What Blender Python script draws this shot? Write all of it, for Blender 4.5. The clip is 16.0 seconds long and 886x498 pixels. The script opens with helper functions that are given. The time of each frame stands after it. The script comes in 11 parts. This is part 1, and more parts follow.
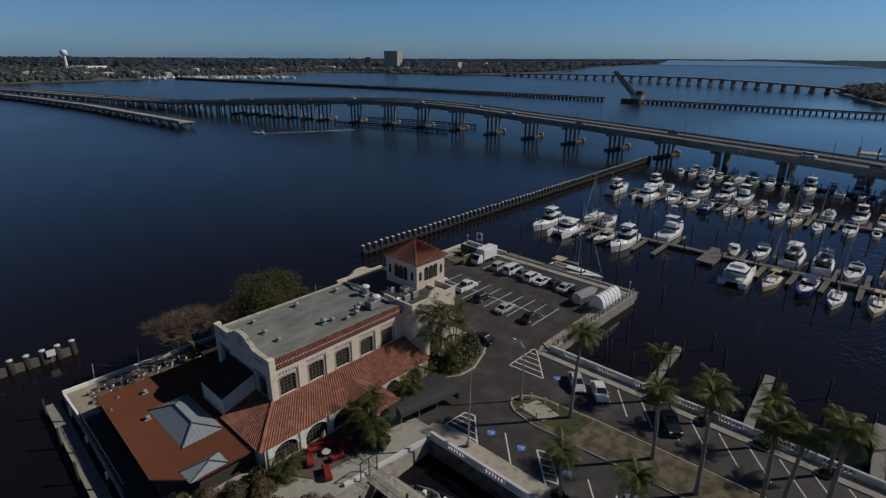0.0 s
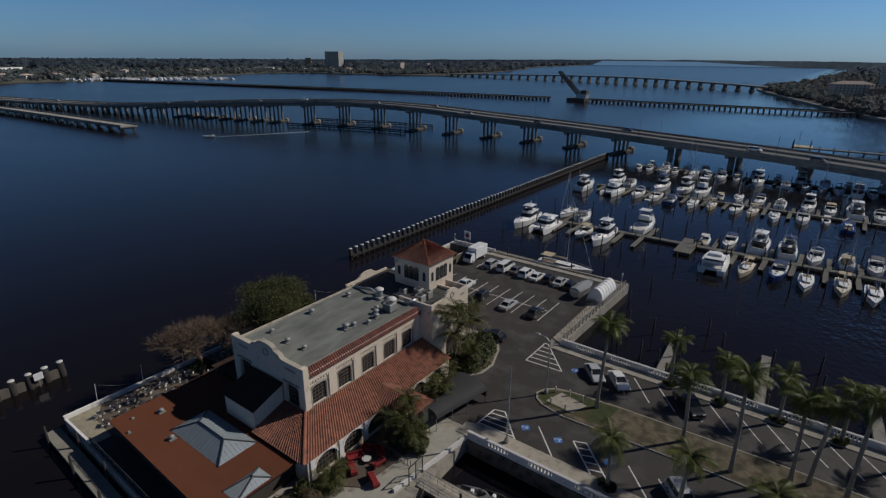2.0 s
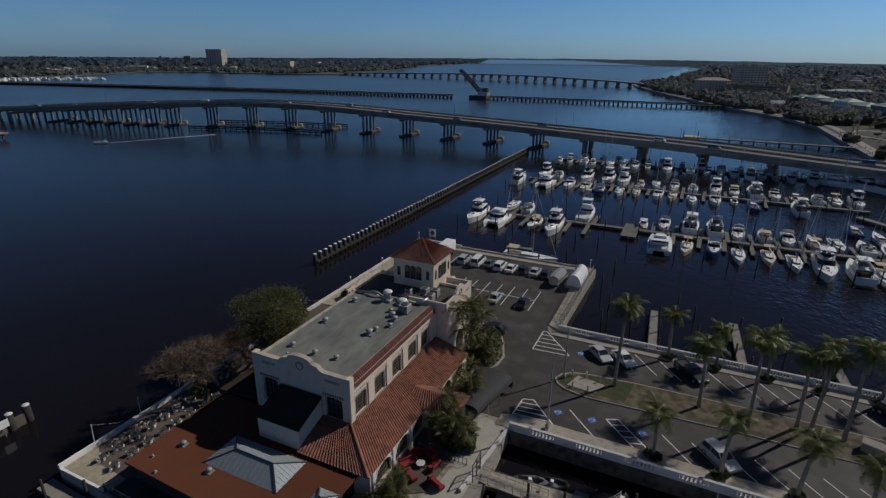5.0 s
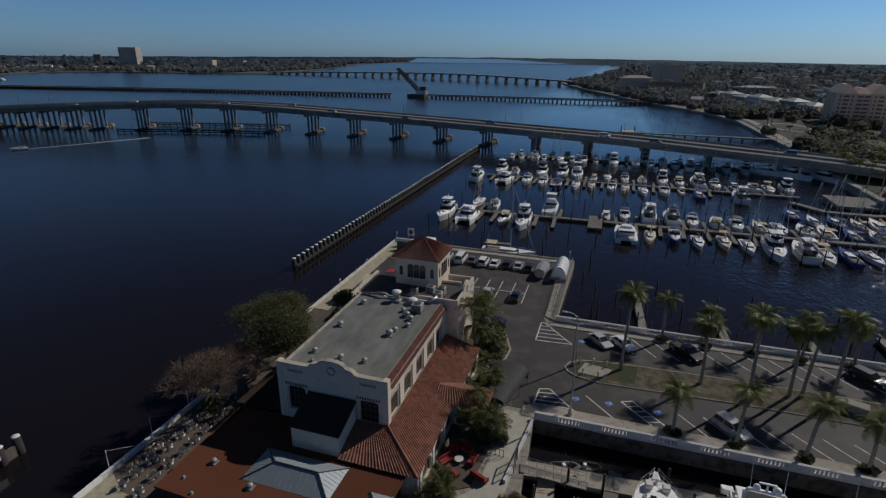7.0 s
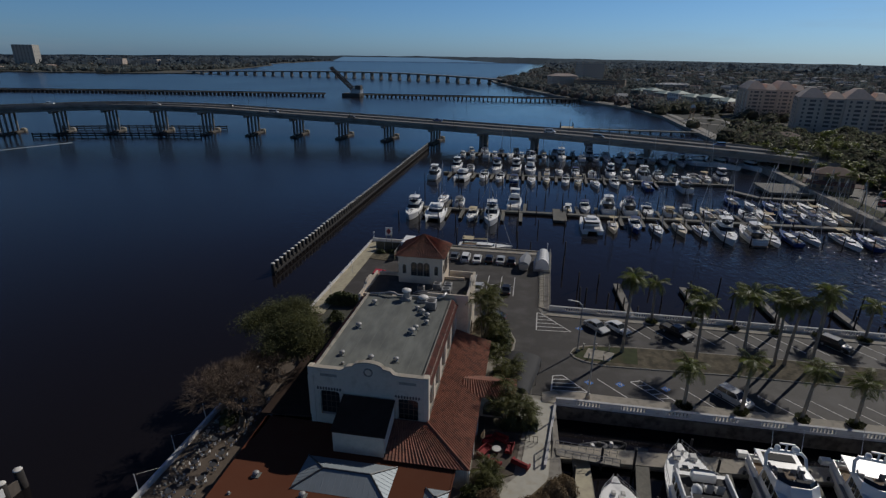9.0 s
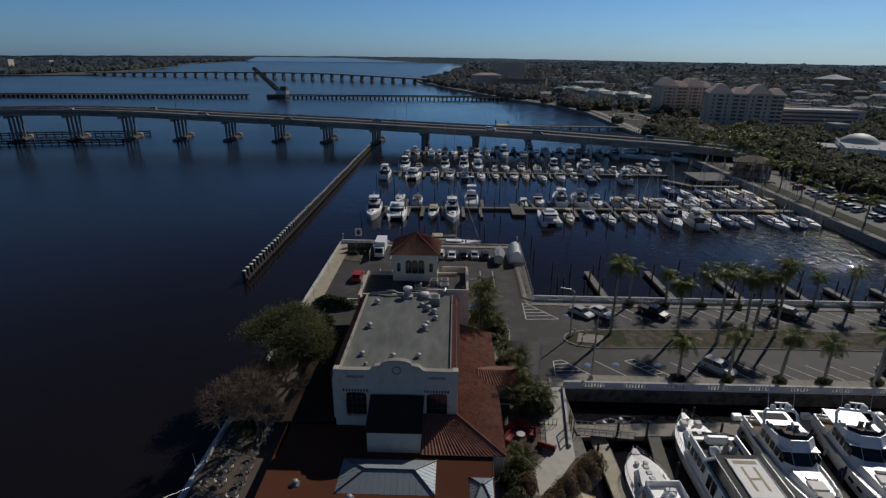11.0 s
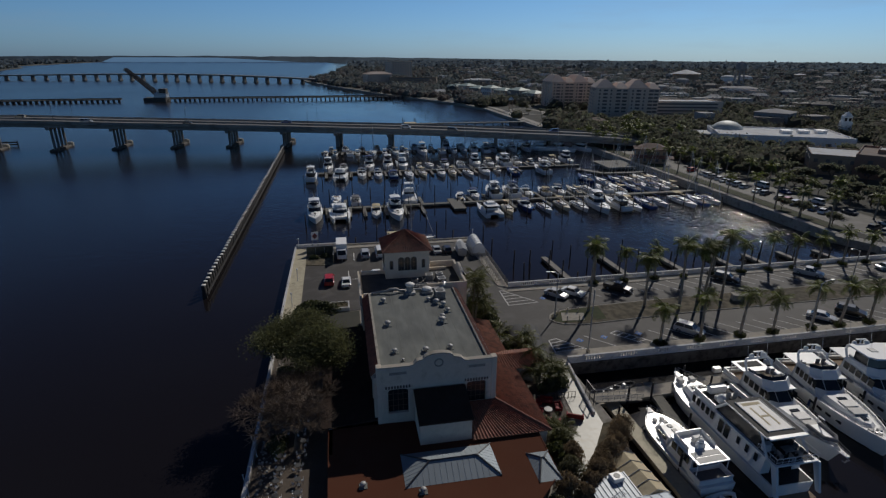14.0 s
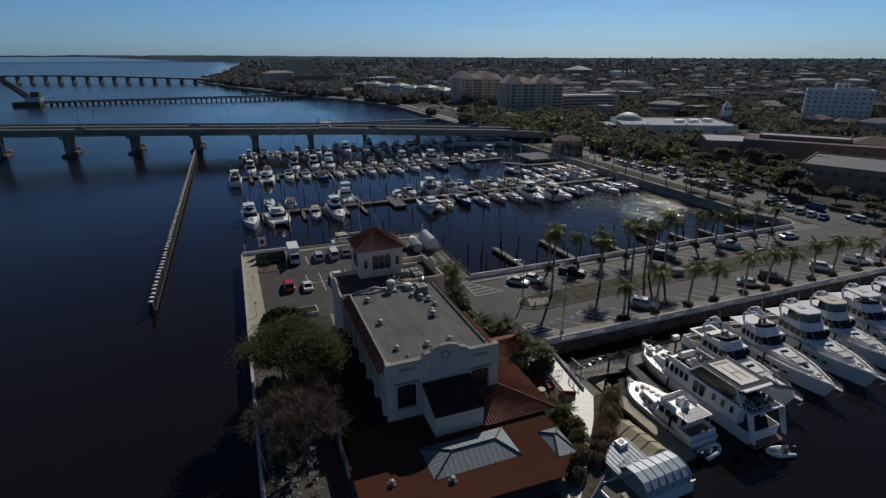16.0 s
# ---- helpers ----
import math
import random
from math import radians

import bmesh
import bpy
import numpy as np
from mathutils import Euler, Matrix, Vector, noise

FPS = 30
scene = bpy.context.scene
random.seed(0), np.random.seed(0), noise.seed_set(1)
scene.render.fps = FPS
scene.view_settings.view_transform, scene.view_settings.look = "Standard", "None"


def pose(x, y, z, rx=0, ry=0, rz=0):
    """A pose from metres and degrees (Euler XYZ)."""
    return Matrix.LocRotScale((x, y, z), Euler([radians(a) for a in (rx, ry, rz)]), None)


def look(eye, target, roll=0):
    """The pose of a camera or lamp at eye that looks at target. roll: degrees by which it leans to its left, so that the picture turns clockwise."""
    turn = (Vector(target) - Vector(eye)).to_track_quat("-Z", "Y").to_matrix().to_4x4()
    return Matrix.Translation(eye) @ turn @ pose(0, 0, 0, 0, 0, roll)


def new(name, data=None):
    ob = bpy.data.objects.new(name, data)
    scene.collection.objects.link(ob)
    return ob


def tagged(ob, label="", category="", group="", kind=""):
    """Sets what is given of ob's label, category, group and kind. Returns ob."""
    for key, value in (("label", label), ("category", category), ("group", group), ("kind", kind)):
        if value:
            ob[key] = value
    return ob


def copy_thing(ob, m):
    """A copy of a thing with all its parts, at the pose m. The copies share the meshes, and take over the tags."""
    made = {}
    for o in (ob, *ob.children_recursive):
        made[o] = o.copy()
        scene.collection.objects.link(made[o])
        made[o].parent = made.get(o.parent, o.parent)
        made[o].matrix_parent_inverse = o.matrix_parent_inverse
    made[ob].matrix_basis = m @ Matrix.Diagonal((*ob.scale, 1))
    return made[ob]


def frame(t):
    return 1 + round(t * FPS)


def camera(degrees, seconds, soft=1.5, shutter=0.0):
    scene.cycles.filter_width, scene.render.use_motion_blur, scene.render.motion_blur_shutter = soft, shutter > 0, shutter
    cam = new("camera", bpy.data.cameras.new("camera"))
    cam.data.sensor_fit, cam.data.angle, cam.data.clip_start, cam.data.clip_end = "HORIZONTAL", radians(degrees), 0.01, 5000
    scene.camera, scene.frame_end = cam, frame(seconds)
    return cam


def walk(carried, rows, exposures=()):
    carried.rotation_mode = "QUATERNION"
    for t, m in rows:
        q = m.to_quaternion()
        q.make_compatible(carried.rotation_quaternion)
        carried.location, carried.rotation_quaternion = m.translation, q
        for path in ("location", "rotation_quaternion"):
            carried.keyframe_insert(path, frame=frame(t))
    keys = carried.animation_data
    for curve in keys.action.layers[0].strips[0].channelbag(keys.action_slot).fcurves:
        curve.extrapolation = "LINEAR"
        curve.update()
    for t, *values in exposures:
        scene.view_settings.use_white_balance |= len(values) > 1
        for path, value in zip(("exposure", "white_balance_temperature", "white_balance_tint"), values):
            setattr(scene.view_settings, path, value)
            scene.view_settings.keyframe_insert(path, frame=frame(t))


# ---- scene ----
cam = camera(80.1, 16.0, 1.3)
PATH = [
    (0.0, 1.145, -0.148, 45.112, 42.494, -20.079, -0.5),
    (0.5, -0.927, -1.973, 45.041, 41.115, -20.046, -0.444),
    (1.0, -2.89, -3.63, 44.974, 39.685, -20.02, -0.481),
    (1.5, -5.049, -5.337, 44.893, 38.004, -19.981, -0.491),
    (2.0, -6.958, -6.772, 44.831, 36.302, -19.961, -0.493),
    (2.5, -9.281, -8.375, 44.755, 33.86, -19.928, -0.488),
    (3.0, -11.447, -9.756, 44.68, 31.626, -19.903, -0.515),
    (3.5, -13.831, -11.197, 44.599, 29.312, -19.916, -0.493),
    (4.0, -16.109, -12.474, 44.535, 27.698, -19.947, -0.532),
    (6.5, -28.427, -18.402, 44.351, 19.707, -20.019, -0.618),
    (7.0, -30.829, -19.341, 44.321, 17.484, -20.032, -0.625),
    (7.5, -33.62, -20.337, 44.272, 15.212, -20.053, -0.64),
    (8.0, -36.086, -21.156, 44.272, 13.441, -20.083, -0.643),
    (8.5, -38.868, -22.058, 44.244, 11.621, -20.082, -0.664),
    (11.0, -52.05, -25.047, 43.87, 1.444, -19.998, -0.564),
    (11.5, -54.91, -25.464, 43.836, -1.056, -19.964, -0.481),
    (12.0, -57.389, -25.691, 43.788, -3.183, -19.95, -0.433),
    (12.5, -60.253, -25.83, 43.752, -5.598, -19.936, -0.388),
    (13.0, -62.697, -25.896, 43.726, -7.25, -19.952, -0.348),
    (13.5, -65.551, -25.792, 43.669, -9.06, -19.977, -0.332),
    (14.0, -67.9, -25.655, 43.63, -10.796, -20.014, -0.268),
    (14.5, -70.298, -25.394, 43.567, -13.01, -20.06, -0.217),
    (15.0, -72.964, -24.986, 43.505, -15.95, -20.107, -0.109),
    (15.5, -75.366, -24.46, 43.443, -18.666, -20.145, -0.042),
    (16.0, -78.113, -23.777, 43.408, -21.249, -20.203, 0.023),
]
walk(cam, [(t, pose(x, y, z, 90 + pitch, roll, yaw)) for t, x, y, z, yaw, pitch, roll in PATH])

# ---- light ----
SUN_AZ, SUN_EL = 40.0, 38.0          # clockwise from +y, above the horizon
world = bpy.data.worlds.new("world")
scene.world = world
world.use_nodes = True
wn = world.node_tree
bg = wn.nodes["Background"]
sky = wn.nodes.new("ShaderNodeTexSky")
sky.sky_type, sky.sun_disc = "NISHITA", False
sky.sun_elevation, sky.sun_rotation = radians(SUN_EL), radians(SUN_AZ)
sky.air_density, sky.dust_density, sky.ozone_density, sky.altitude = 1.0, 0.5, 1.0, 0
tint = wn.nodes.new("ShaderNodeVectorMath")      # a clear, deep blue winter sky
tint.operation = "MULTIPLY"
up = wn.nodes.new("ShaderNodeTexCoord")
sepw = wn.nodes.new("ShaderNodeSeparateXYZ")
grade = wn.nodes.new("ShaderNodeValToRGB")
grade.color_ramp.elements[0].position, grade.color_ramp.elements[0].color = 0.0, (0.70, 1.25, 2.45, 1)
grade.color_ramp.elements[1].position, grade.color_ramp.elements[1].color = 0.55, (0.195, 0.285, 0.50, 1)
for at_, col_ in ((0.12, (0.61, 1.14, 1.90, 1)), (0.32, (0.315, 0.465, 0.815, 1)), (0.9, (0.30, 0.42, 0.66, 1))):
    grade.color_ramp.elements.new(at_).color = col_
wn.links.new(up.outputs["Generated"], sepw.inputs[0])
wn.links.new(sepw.outputs[2], grade.inputs[0])
wn.links.new(grade.outputs[0], tint.inputs[1])
wn.links.new(sky.outputs[0], tint.inputs[0])
cirrus = wn.nodes.new("ShaderNodeTexNoise")      # faint streaks of high cloud
cmap = wn.nodes.new("ShaderNodeMapping")
cmap.inputs["Scale"].default_value, cmap.inputs["Rotation"].default_value = (1.6, 3.2, 16.0), (0, radians(7), radians(30))
cirrus.inputs["Scale"].default_value, cirrus.inputs["Detail"].default_value, cirrus.inputs["Roughness"].default_value = 1.3, 6, 0.62
veil = wn.nodes.new("ShaderNodeMapRange")
veil.inputs[1].default_value, veil.inputs[2].default_value, veil.inputs[3].default_value, veil.inputs[4].default_value = 0.52, 0.8, 0.0, 0.22
haze = wn.nodes.new("ShaderNodeMix")
haze.data_type = "RGBA"
haze.inputs[7].default_value = (7.0, 8.0, 9.0, 1)
wn.links.new(up.outputs["Generated"], cmap.inputs["Vector"])
wn.links.new(cmap.outputs[0], cirrus.inputs["Vector"])
wn.links.new(cirrus.outputs[0], veil.inputs[0])
wn.links.new(veil.outputs[0], haze.inputs[0])
wn.links.new(tint.outputs[0], haze.inputs[6])
wn.links.new(haze.outputs[2], bg.inputs[0])
bg.inputs[1].default_value = 0.0595
sun_data = bpy.data.lights.new("sun", "SUN")
sun_data.energy, sun_data.angle, sun_data.color = 5.0, radians(0.53), (1.0, 0.945, 0.865)
sun = new("sun", sun_data)
SUNV = Vector((math.sin(radians(SUN_AZ)) * math.cos(radians(SUN_EL)), math.cos(radians(SUN_AZ)) * math.cos(radians(SUN_EL)), math.sin(radians(SUN_EL))))
sun.matrix_world = look(SUNV * 300, (0, 0, 0))
scene.view_settings.exposure = -0.83

# ---- materials ----
def link(nt, a, b):
    nt.links.new(a, b)


def mat(name, col, rough=0.8, metal=0.0, var=0.15, scale=2.0, big=0.15, bump=0.0, spec=0.5, rand=0.0, dirt=None, dirt_at=0.62, spread=0.2, stretch=(1, 1, 1), world_space=False, leafy=0.0):
    """Noise at two scales on one base colour, with stains of another colour, bump and a random tint per object."""
    m = bpy.data.materials.new(name)
    m.use_nodes = True
    nt = m.node_tree
    p = nt.nodes["Principled BSDF"]
    p.inputs["Roughness"].default_value = rough
    p.inputs["Metallic"].default_value = metal
    p.inputs["Specular IOR Level"].default_value = spec
    if rough >= 0.75 and not leafy:      # dusty, grainy surfaces scatter light back
        p.inputs["Diffuse Roughness"].default_value = 0.8
    if world_space:
        src = nt.nodes.new("ShaderNodeNewGeometry").outputs["Position"]
    else:
        src = nt.nodes.new("ShaderNodeTexCoord").outputs["Object"]
    mp = nt.nodes.new("ShaderNodeMapping")
    mp.inputs["Scale"].default_value = stretch
    link(nt, src, mp.inputs["Vector"])
    fine, coarse = nt.nodes.new("ShaderNodeTexNoise"), nt.nodes.new("ShaderNodeTexNoise")
    fine.inputs["Scale"].default_value, fine.inputs["Detail"].default_value = scale, 5
    coarse.inputs["Scale"].default_value, coarse.inputs["Detail"].default_value = big, 4
    for n in (fine, coarse):
        link(nt, mp.outputs[0], n.inputs["Vector"])
    add = nt.nodes.new("ShaderNodeMath")
    add.operation = "ADD"
    link(nt, fine.outputs[0], add.inputs[0])
    link(nt, coarse.outputs[0], add.inputs[1])
    last = add.outputs[0]
    if rand:
        info = nt.nodes.new("ShaderNodeObjectInfo")
        mul = nt.nodes.new("ShaderNodeMath")
        mul.operation, mul.inputs[1].default_value, mul.inputs[2].default_value = "MULTIPLY_ADD", rand, -rand / 2
        link(nt, info.outputs["Random"], mul.inputs[0])
        add2 = nt.nodes.new("ShaderNodeMath")
        link(nt, last, add2.inputs[0])
        link(nt, mul.outputs[0], add2.inputs[1])
        last = add2.outputs[0]
    ramp = nt.nodes.new("ShaderNodeMapRange")
    ramp.inputs[1].default_value, ramp.inputs[2].default_value = 0.6, 1.4
    ramp.inputs[3].default_value, ramp.inputs[4].default_value = 1 - var, 1 + var
    link(nt, last, ramp.inputs[0])
    scl = nt.nodes.new("ShaderNodeVectorMath")
    scl.operation = "SCALE"
    scl.inputs[0].default_value = col[:3]
    link(nt, ramp.outputs[0], scl.inputs["Scale"])
    out = scl.outputs[0]
    if dirt:
        st = nt.nodes.new("ShaderNodeTexNoise")
        st.inputs["Scale"].default_value, st.inputs["Detail"].default_value = big * 3.3, 7
        link(nt, mp.outputs[0], st.inputs["Vector"])
        rr = nt.nodes.new("ShaderNodeMapRange")
        rr.inputs[1].default_value, rr.inputs[2].default_value = dirt_at - spread / 2, dirt_at + spread / 2
        link(nt, st.outputs[0], rr.inputs[0])
        mix = nt.nodes.new("ShaderNodeMix")
        mix.data_type = "RGBA"
        link(nt, rr.outputs[0], mix.inputs[0])
        link(nt, out, mix.inputs[6])
        mix.inputs[7].default_value = (*dirt, 1)
        out = mix.outputs[2]
    link(nt, out, p.inputs["Base Color"])
    if bump:
        b = nt.nodes.new("ShaderNodeBump")
        b.inputs["Strength"].default_value, b.inputs["Distance"].default_value = bump, 0.05
        link(nt, fine.outputs[0], b.inputs["Height"])
        link(nt, b.outputs[0], p.inputs["Normal"])
    if leafy:                            # light shines through thin leaves
        tr = nt.nodes.new("ShaderNodeBsdfTranslucent")
        ms = nt.nodes.new("ShaderNodeMixShader")
        ms.inputs[0].default_value = leafy
        link(nt, out, tr.inputs["Color"])
        link(nt, p.outputs[0], ms.inputs[1])
        link(nt, tr.outputs[0], ms.inputs[2])
        link(nt, ms.outputs[0], nt.nodes["Material Output"].inputs["Surface"])
    return m


def water_material():
    m = bpy.data.materials.new("river_water")
    m.use_nodes = True
    nt = m.node_tree
    p = nt.nodes["Principled BSDF"]
    p.inputs["Base Color"].default_value = (0.0092, 0.0078, 0.0088, 1)
    p.inputs["IOR"].default_value = 1.33
    geo = nt.nodes.new("ShaderNodeNewGeometry")
    mp = nt.nodes.new("ShaderNodeMapping")
    mp.inputs["Scale"].default_value = (1.0, 0.75, 1.0)
    mp.inputs["Rotation"].default_value = (0, 0, radians(25))
    link(nt, geo.outputs["Position"], mp.inputs["Vector"])
    chop, swell, patch = [nt.nodes.new("ShaderNodeTexNoise") for _ in range(3)]
    for n, s, d in ((chop, 0.95, 1.6), (swell, 0.35, 1.5), (patch, 0.012, 4)):
        n.inputs["Scale"].default_value, n.inputs["Detail"].default_value = s, d
        link(nt, mp.outputs[0], n.inputs["Vector"])
    chop.inputs["Roughness"].default_value = 0.62
    rr = nt.nodes.new("ShaderNodeMapRange")
    rr.inputs[1].default_value, rr.inputs[2].default_value, rr.inputs[3].default_value, rr.inputs[4].default_value = 0.35, 0.65, 0.055, 0.08
    link(nt, patch.outputs[0], rr.inputs[0])
    sepx = nt.nodes.new("ShaderNodeSeparateXYZ")
    link(nt, geo.outputs["Position"], sepx.inputs[0])
    wind = nt.nodes.new("ShaderNodeMapRange")         # the open river is more ruffled than the marina
    wind.inputs[1].default_value, wind.inputs[2].default_value, wind.inputs[3].default_value, wind.inputs[4].default_value = -140, -70, 0.16, 0.0
    link(nt, sepx.outputs[0], wind.inputs[0])
    radd = nt.nodes.new("ShaderNodeMath")
    link(nt, rr.outputs[0], radd.inputs[0])
    link(nt, wind.outputs[0], radd.inputs[1])
    link(nt, radd.outputs[0], p.inputs["Roughness"])
    add = nt.nodes.new("ShaderNodeMath")
    add.operation, add.inputs[1].default_value = "MULTIPLY_ADD", 0.8
    link(nt, swell.outputs[0], add.inputs[0])
    link(nt, chop.outputs[0], add.inputs[2])
    b = nt.nodes.new("ShaderNodeBump")
    b.inputs["Distance"].default_value = 0.26
    calm = nt.nodes.new("ShaderNodeMapRange")         # the yacht basin is sheltered
    calm.inputs[1].default_value, calm.inputs[2].default_value, calm.inputs[3].default_value, calm.inputs[4].default_value = 74, 112, 0.16, 0.95
    link(nt, sepx.outputs[1], calm.inputs[0])
    lee = nt.nodes.new("ShaderNodeMapRange")          # ripples grow to the east, away from the pier
    lee.inputs[1].default_value, lee.inputs[2].default_value, lee.inputs[3].default_value, lee.inputs[4].default_value = -8, 34, 0.25, 2.0
    link(nt, sepx.outputs[0], lee.inputs[0])
    gust = nt.nodes.new("ShaderNodeTexNoise")         # cat's paws
    gust.inputs["Scale"].default_value, gust.inputs["Detail"].default_value = 0.045, 2
    link(nt, geo.outputs["Position"], gust.inputs["Vector"])
    paw = nt.nodes.new("ShaderNodeMapRange")
    paw.inputs[1].default_value, paw.inputs[2].default_value, paw.inputs[3].default_value, paw.inputs[4].default_value = 0.35, 0.62, 0.7, 1.25
    link(nt, gust.outputs[0], paw.inputs[0])
    k1, k2 = nt.nodes.new("ShaderNodeMath"), nt.nodes.new("ShaderNodeMath")
    k1.operation = k2.operation = "MULTIPLY"
    link(nt, calm.outputs[0], k1.inputs[0])
    link(nt, lee.outputs[0], k1.inputs[1])
    link(nt, k1.outputs[0], k2.inputs[0])
    link(nt, paw.outputs[0], k2.inputs[1])
    link(nt, k2.outputs[0], b.inputs["Strength"])
    link(nt, add.outputs[0], b.inputs["Height"])
    link(nt, b.outputs[0], p.inputs["Normal"])
    return m


def glass_material(name, tint=(0.02, 0.025, 0.03), rough=0.12):
    m = bpy.data.materials.new(name)
    m.use_nodes = True
    p = m.node_tree.nodes["Principled BSDF"]
    p.inputs["Base Color"].default_value = (*tint, 1)
    p.inputs["Roughness"].default_value = rough
    p.inputs["IOR"].default_value = 1.5
    return m


WATER = water_material()
ASPHALT = mat("asphalt", (0.050, 0.0425, 0.0375), 0.78, spec=0.5, var=0.22, scale=3.0, big=0.09, bump=0.25, dirt=(0.10, 0.09, 0.085), dirt_at=0.6, spread=0.25)
CONCRETE = mat("concrete", (0.36, 0.33, 0.28), 0.85, var=0.16, scale=1.5, big=0.2, bump=0.2, dirt=(0.18, 0.16, 0.13), dirt_at=0.62)
PALE_CONCRETE = mat("pale_concrete", (0.50, 0.45, 0.37), 0.85, var=0.14, scale=1.2, big=0.25, bump=0.15, dirt=(0.28, 0.25, 0.19), dirt_at=0.62)
SMOOTH_CONCRETE = mat("smooth_trowelled_concrete", (0.35, 0.335, 0.29), 0.47, var=0.14, scale=1.2, big=0.25, bump=0.05, dirt=(0.3, 0.27, 0.21), dirt_at=0.62)
TAN_DECK = mat("tan_dock_concrete", (0.345, 0.31, 0.22), 0.7, var=0.2, scale=2, big=0.3, dirt=(0.26, 0.23, 0.17), dirt_at=0.58)
DARK_CONCRETE = mat("dark_seawall_concrete", (0.16, 0.14, 0.115), 0.85, var=0.3, scale=1.2, big=0.3, bump=0.3, dirt=(0.06, 0.05, 0.04), dirt_at=0.55)
BRIDGE_CONCRETE = mat("bridge_concrete", (0.33, 0.31, 0.28), 0.85, var=0.15, scale=0.4, big=0.05, dirt=(0.2, 0.18, 0.16), dirt_at=0.6)
WALL_WHITE = mat("white_painted_wall", (0.72, 0.70, 0.68), 0.75, var=0.08, scale=1.0, big=0.3, bump=0.1, dirt=(0.5, 0.46, 0.41), dirt_at=0.66)
STUCCO = mat("cream_stucco", (0.73, 0.64, 0.52), 0.85, var=0.08, scale=2.5, big=0.3, bump=0.25, dirt=(0.60, 0.51, 0.39), dirt_at=0.66)
TILE = mat("terracotta_tile", (0.332, 0.131, 0.080), 0.85, var=0.28, scale=1.6, big=0.4, bump=0.2, dirt=(0.19, 0.088, 0.058), dirt_at=0.57)
ROOF_DARK = mat("dark_grey_roof_felt", (0.085, 0.085, 0.082), 0.9, var=0.25, scale=0.9, big=0.2, dirt=(0.055, 0.055, 0.055), dirt_at=0.55)
# very dark: the hall's shade on these roofs is part of the colour
ROOF_BROWN_SHADE = mat("shaded_brown_roof_felt", (0.050, 0.033, 0.026), 1.0, spec=0.15, var=0.25, scale=1.0, big=0.2)
DECK_GREY = mat("pale_grey_deck", (0.50, 0.49, 0.47), 0.7, var=0.12, scale=3, big=0.5)
DRY_LEAF = mat("dry_brown_foliage", (0.19, 0.14, 0.085), 0.9, leafy=0.4, var=0.5, scale=1.2, big=0.4)
MEMBRANE = mat("rust_red_roof_coating", (0.140, 0.052, 0.029), 1.0, spec=0.15, var=0.08, scale=0.5, big=0.12, dirt=(0.135, 0.047, 0.025), dirt_at=0.6, spread=0.3)
ROOF_GREY = mat("grey_roof_membrane", (0.235, 0.245, 0.218), 0.85, var=0.26, scale=0.9, big=0.16, bump=0.1, dirt=(0.13, 0.138, 0.128), dirt_at=0.54, spread=0.3, stretch=(1, 0.35, 1))
METAL_ROOF = mat("blue_grey_standing_seam_metal", (0.25, 0.285, 0.31), 0.6, metal=0.3, var=0.08, scale=1, big=0.3)
METAL = mat("galvanised_metal", (0.45, 0.45, 0.45), 0.45, metal=0.8, var=0.15, scale=3, big=0.6)
WHITE_METAL = mat("white_painted_metal", (0.72, 0.72, 0.72), 0.45, var=0.08, scale=3, big=0.6)
DARK_METAL = mat("dark_painted_metal", (0.05, 0.05, 0.052), 0.5, var=0.2, scale=3, big=0.6)
PAINT_WHITE = mat("white_line_paint", (0.78, 0.76, 0.73), 0.8, var=0.2, scale=4, big=0.8, dirt=(0.3, 0.28, 0.26), dirt_at=0.68)
PAINT_BLUE = mat("blue_line_paint", (0.05, 0.22, 0.62), 0.8, var=0.15, scale=4, big=0.8)
KERB = mat("kerb_concrete", (0.46, 0.42, 0.35), 0.85, var=0.15, scale=2, big=0.4)
KERB_YELLOW = mat("yellow_kerb_paint", (0.55, 0.42, 0.12), 0.8, var=0.2, scale=2, big=0.5)
MULCH = mat("dry_grass_and_mulch", (0.205, 0.168, 0.105), 1.0, var=0.4, scale=2.2, big=0.25, bump=0.5, dirt=(0.095, 0.080, 0.048), dirt_at=0.52, spread=0.22)
GRASS = mat("park_grass", (0.06, 0.075, 0.022), 1.0, var=0.4, scale=1.2, big=0.12, bump=0.4, dirt=(0.11, 0.09, 0.04), dirt_at=0.58)
LAND = mat("town_ground", (0.085, 0.084, 0.066), 1.0, var=0.4, scale=0.15, big=0.02, dirt=(0.11, 0.10, 0.075), dirt_at=0.62)
PAVING = mat("brick_patio_paving", (0.118, 0.090, 0.068), 0.9, var=0.25, scale=3, big=0.4, bump=0.3)
TIMBER = mat("weathered_dock_timber", (0.225, 0.212, 0.175), 0.85, var=0.25, scale=2.5, big=0.5, bump=0.3, rand=0.3)
PILE = mat("dark_timber_pile", (0.034, 0.029, 0.027), 0.85, var=0.35, scale=3, big=0.8, bump=0.3)
OLD_TIMBER = mat("weathered_brown_boards", (0.12, 0.10, 0.085), 0.9, var=0.35, scale=2.5, big=0.7, bump=0.3, stretch=(1, 1, 0.3))
PILE_CAP = mat("white_pile_cap", (0.62, 0.60, 0.56), 0.7, var=0.12, scale=3, big=0.8)
GEL = mat("white_gelcoat", (0.78, 0.78, 0.77), 0.32, var=0.04, scale=2, big=0.5, rand=0.05)
GEL_CREAM = mat("cream_gelcoat", (0.62, 0.55, 0.42), 0.35, var=0.08, scale=2, big=0.5)
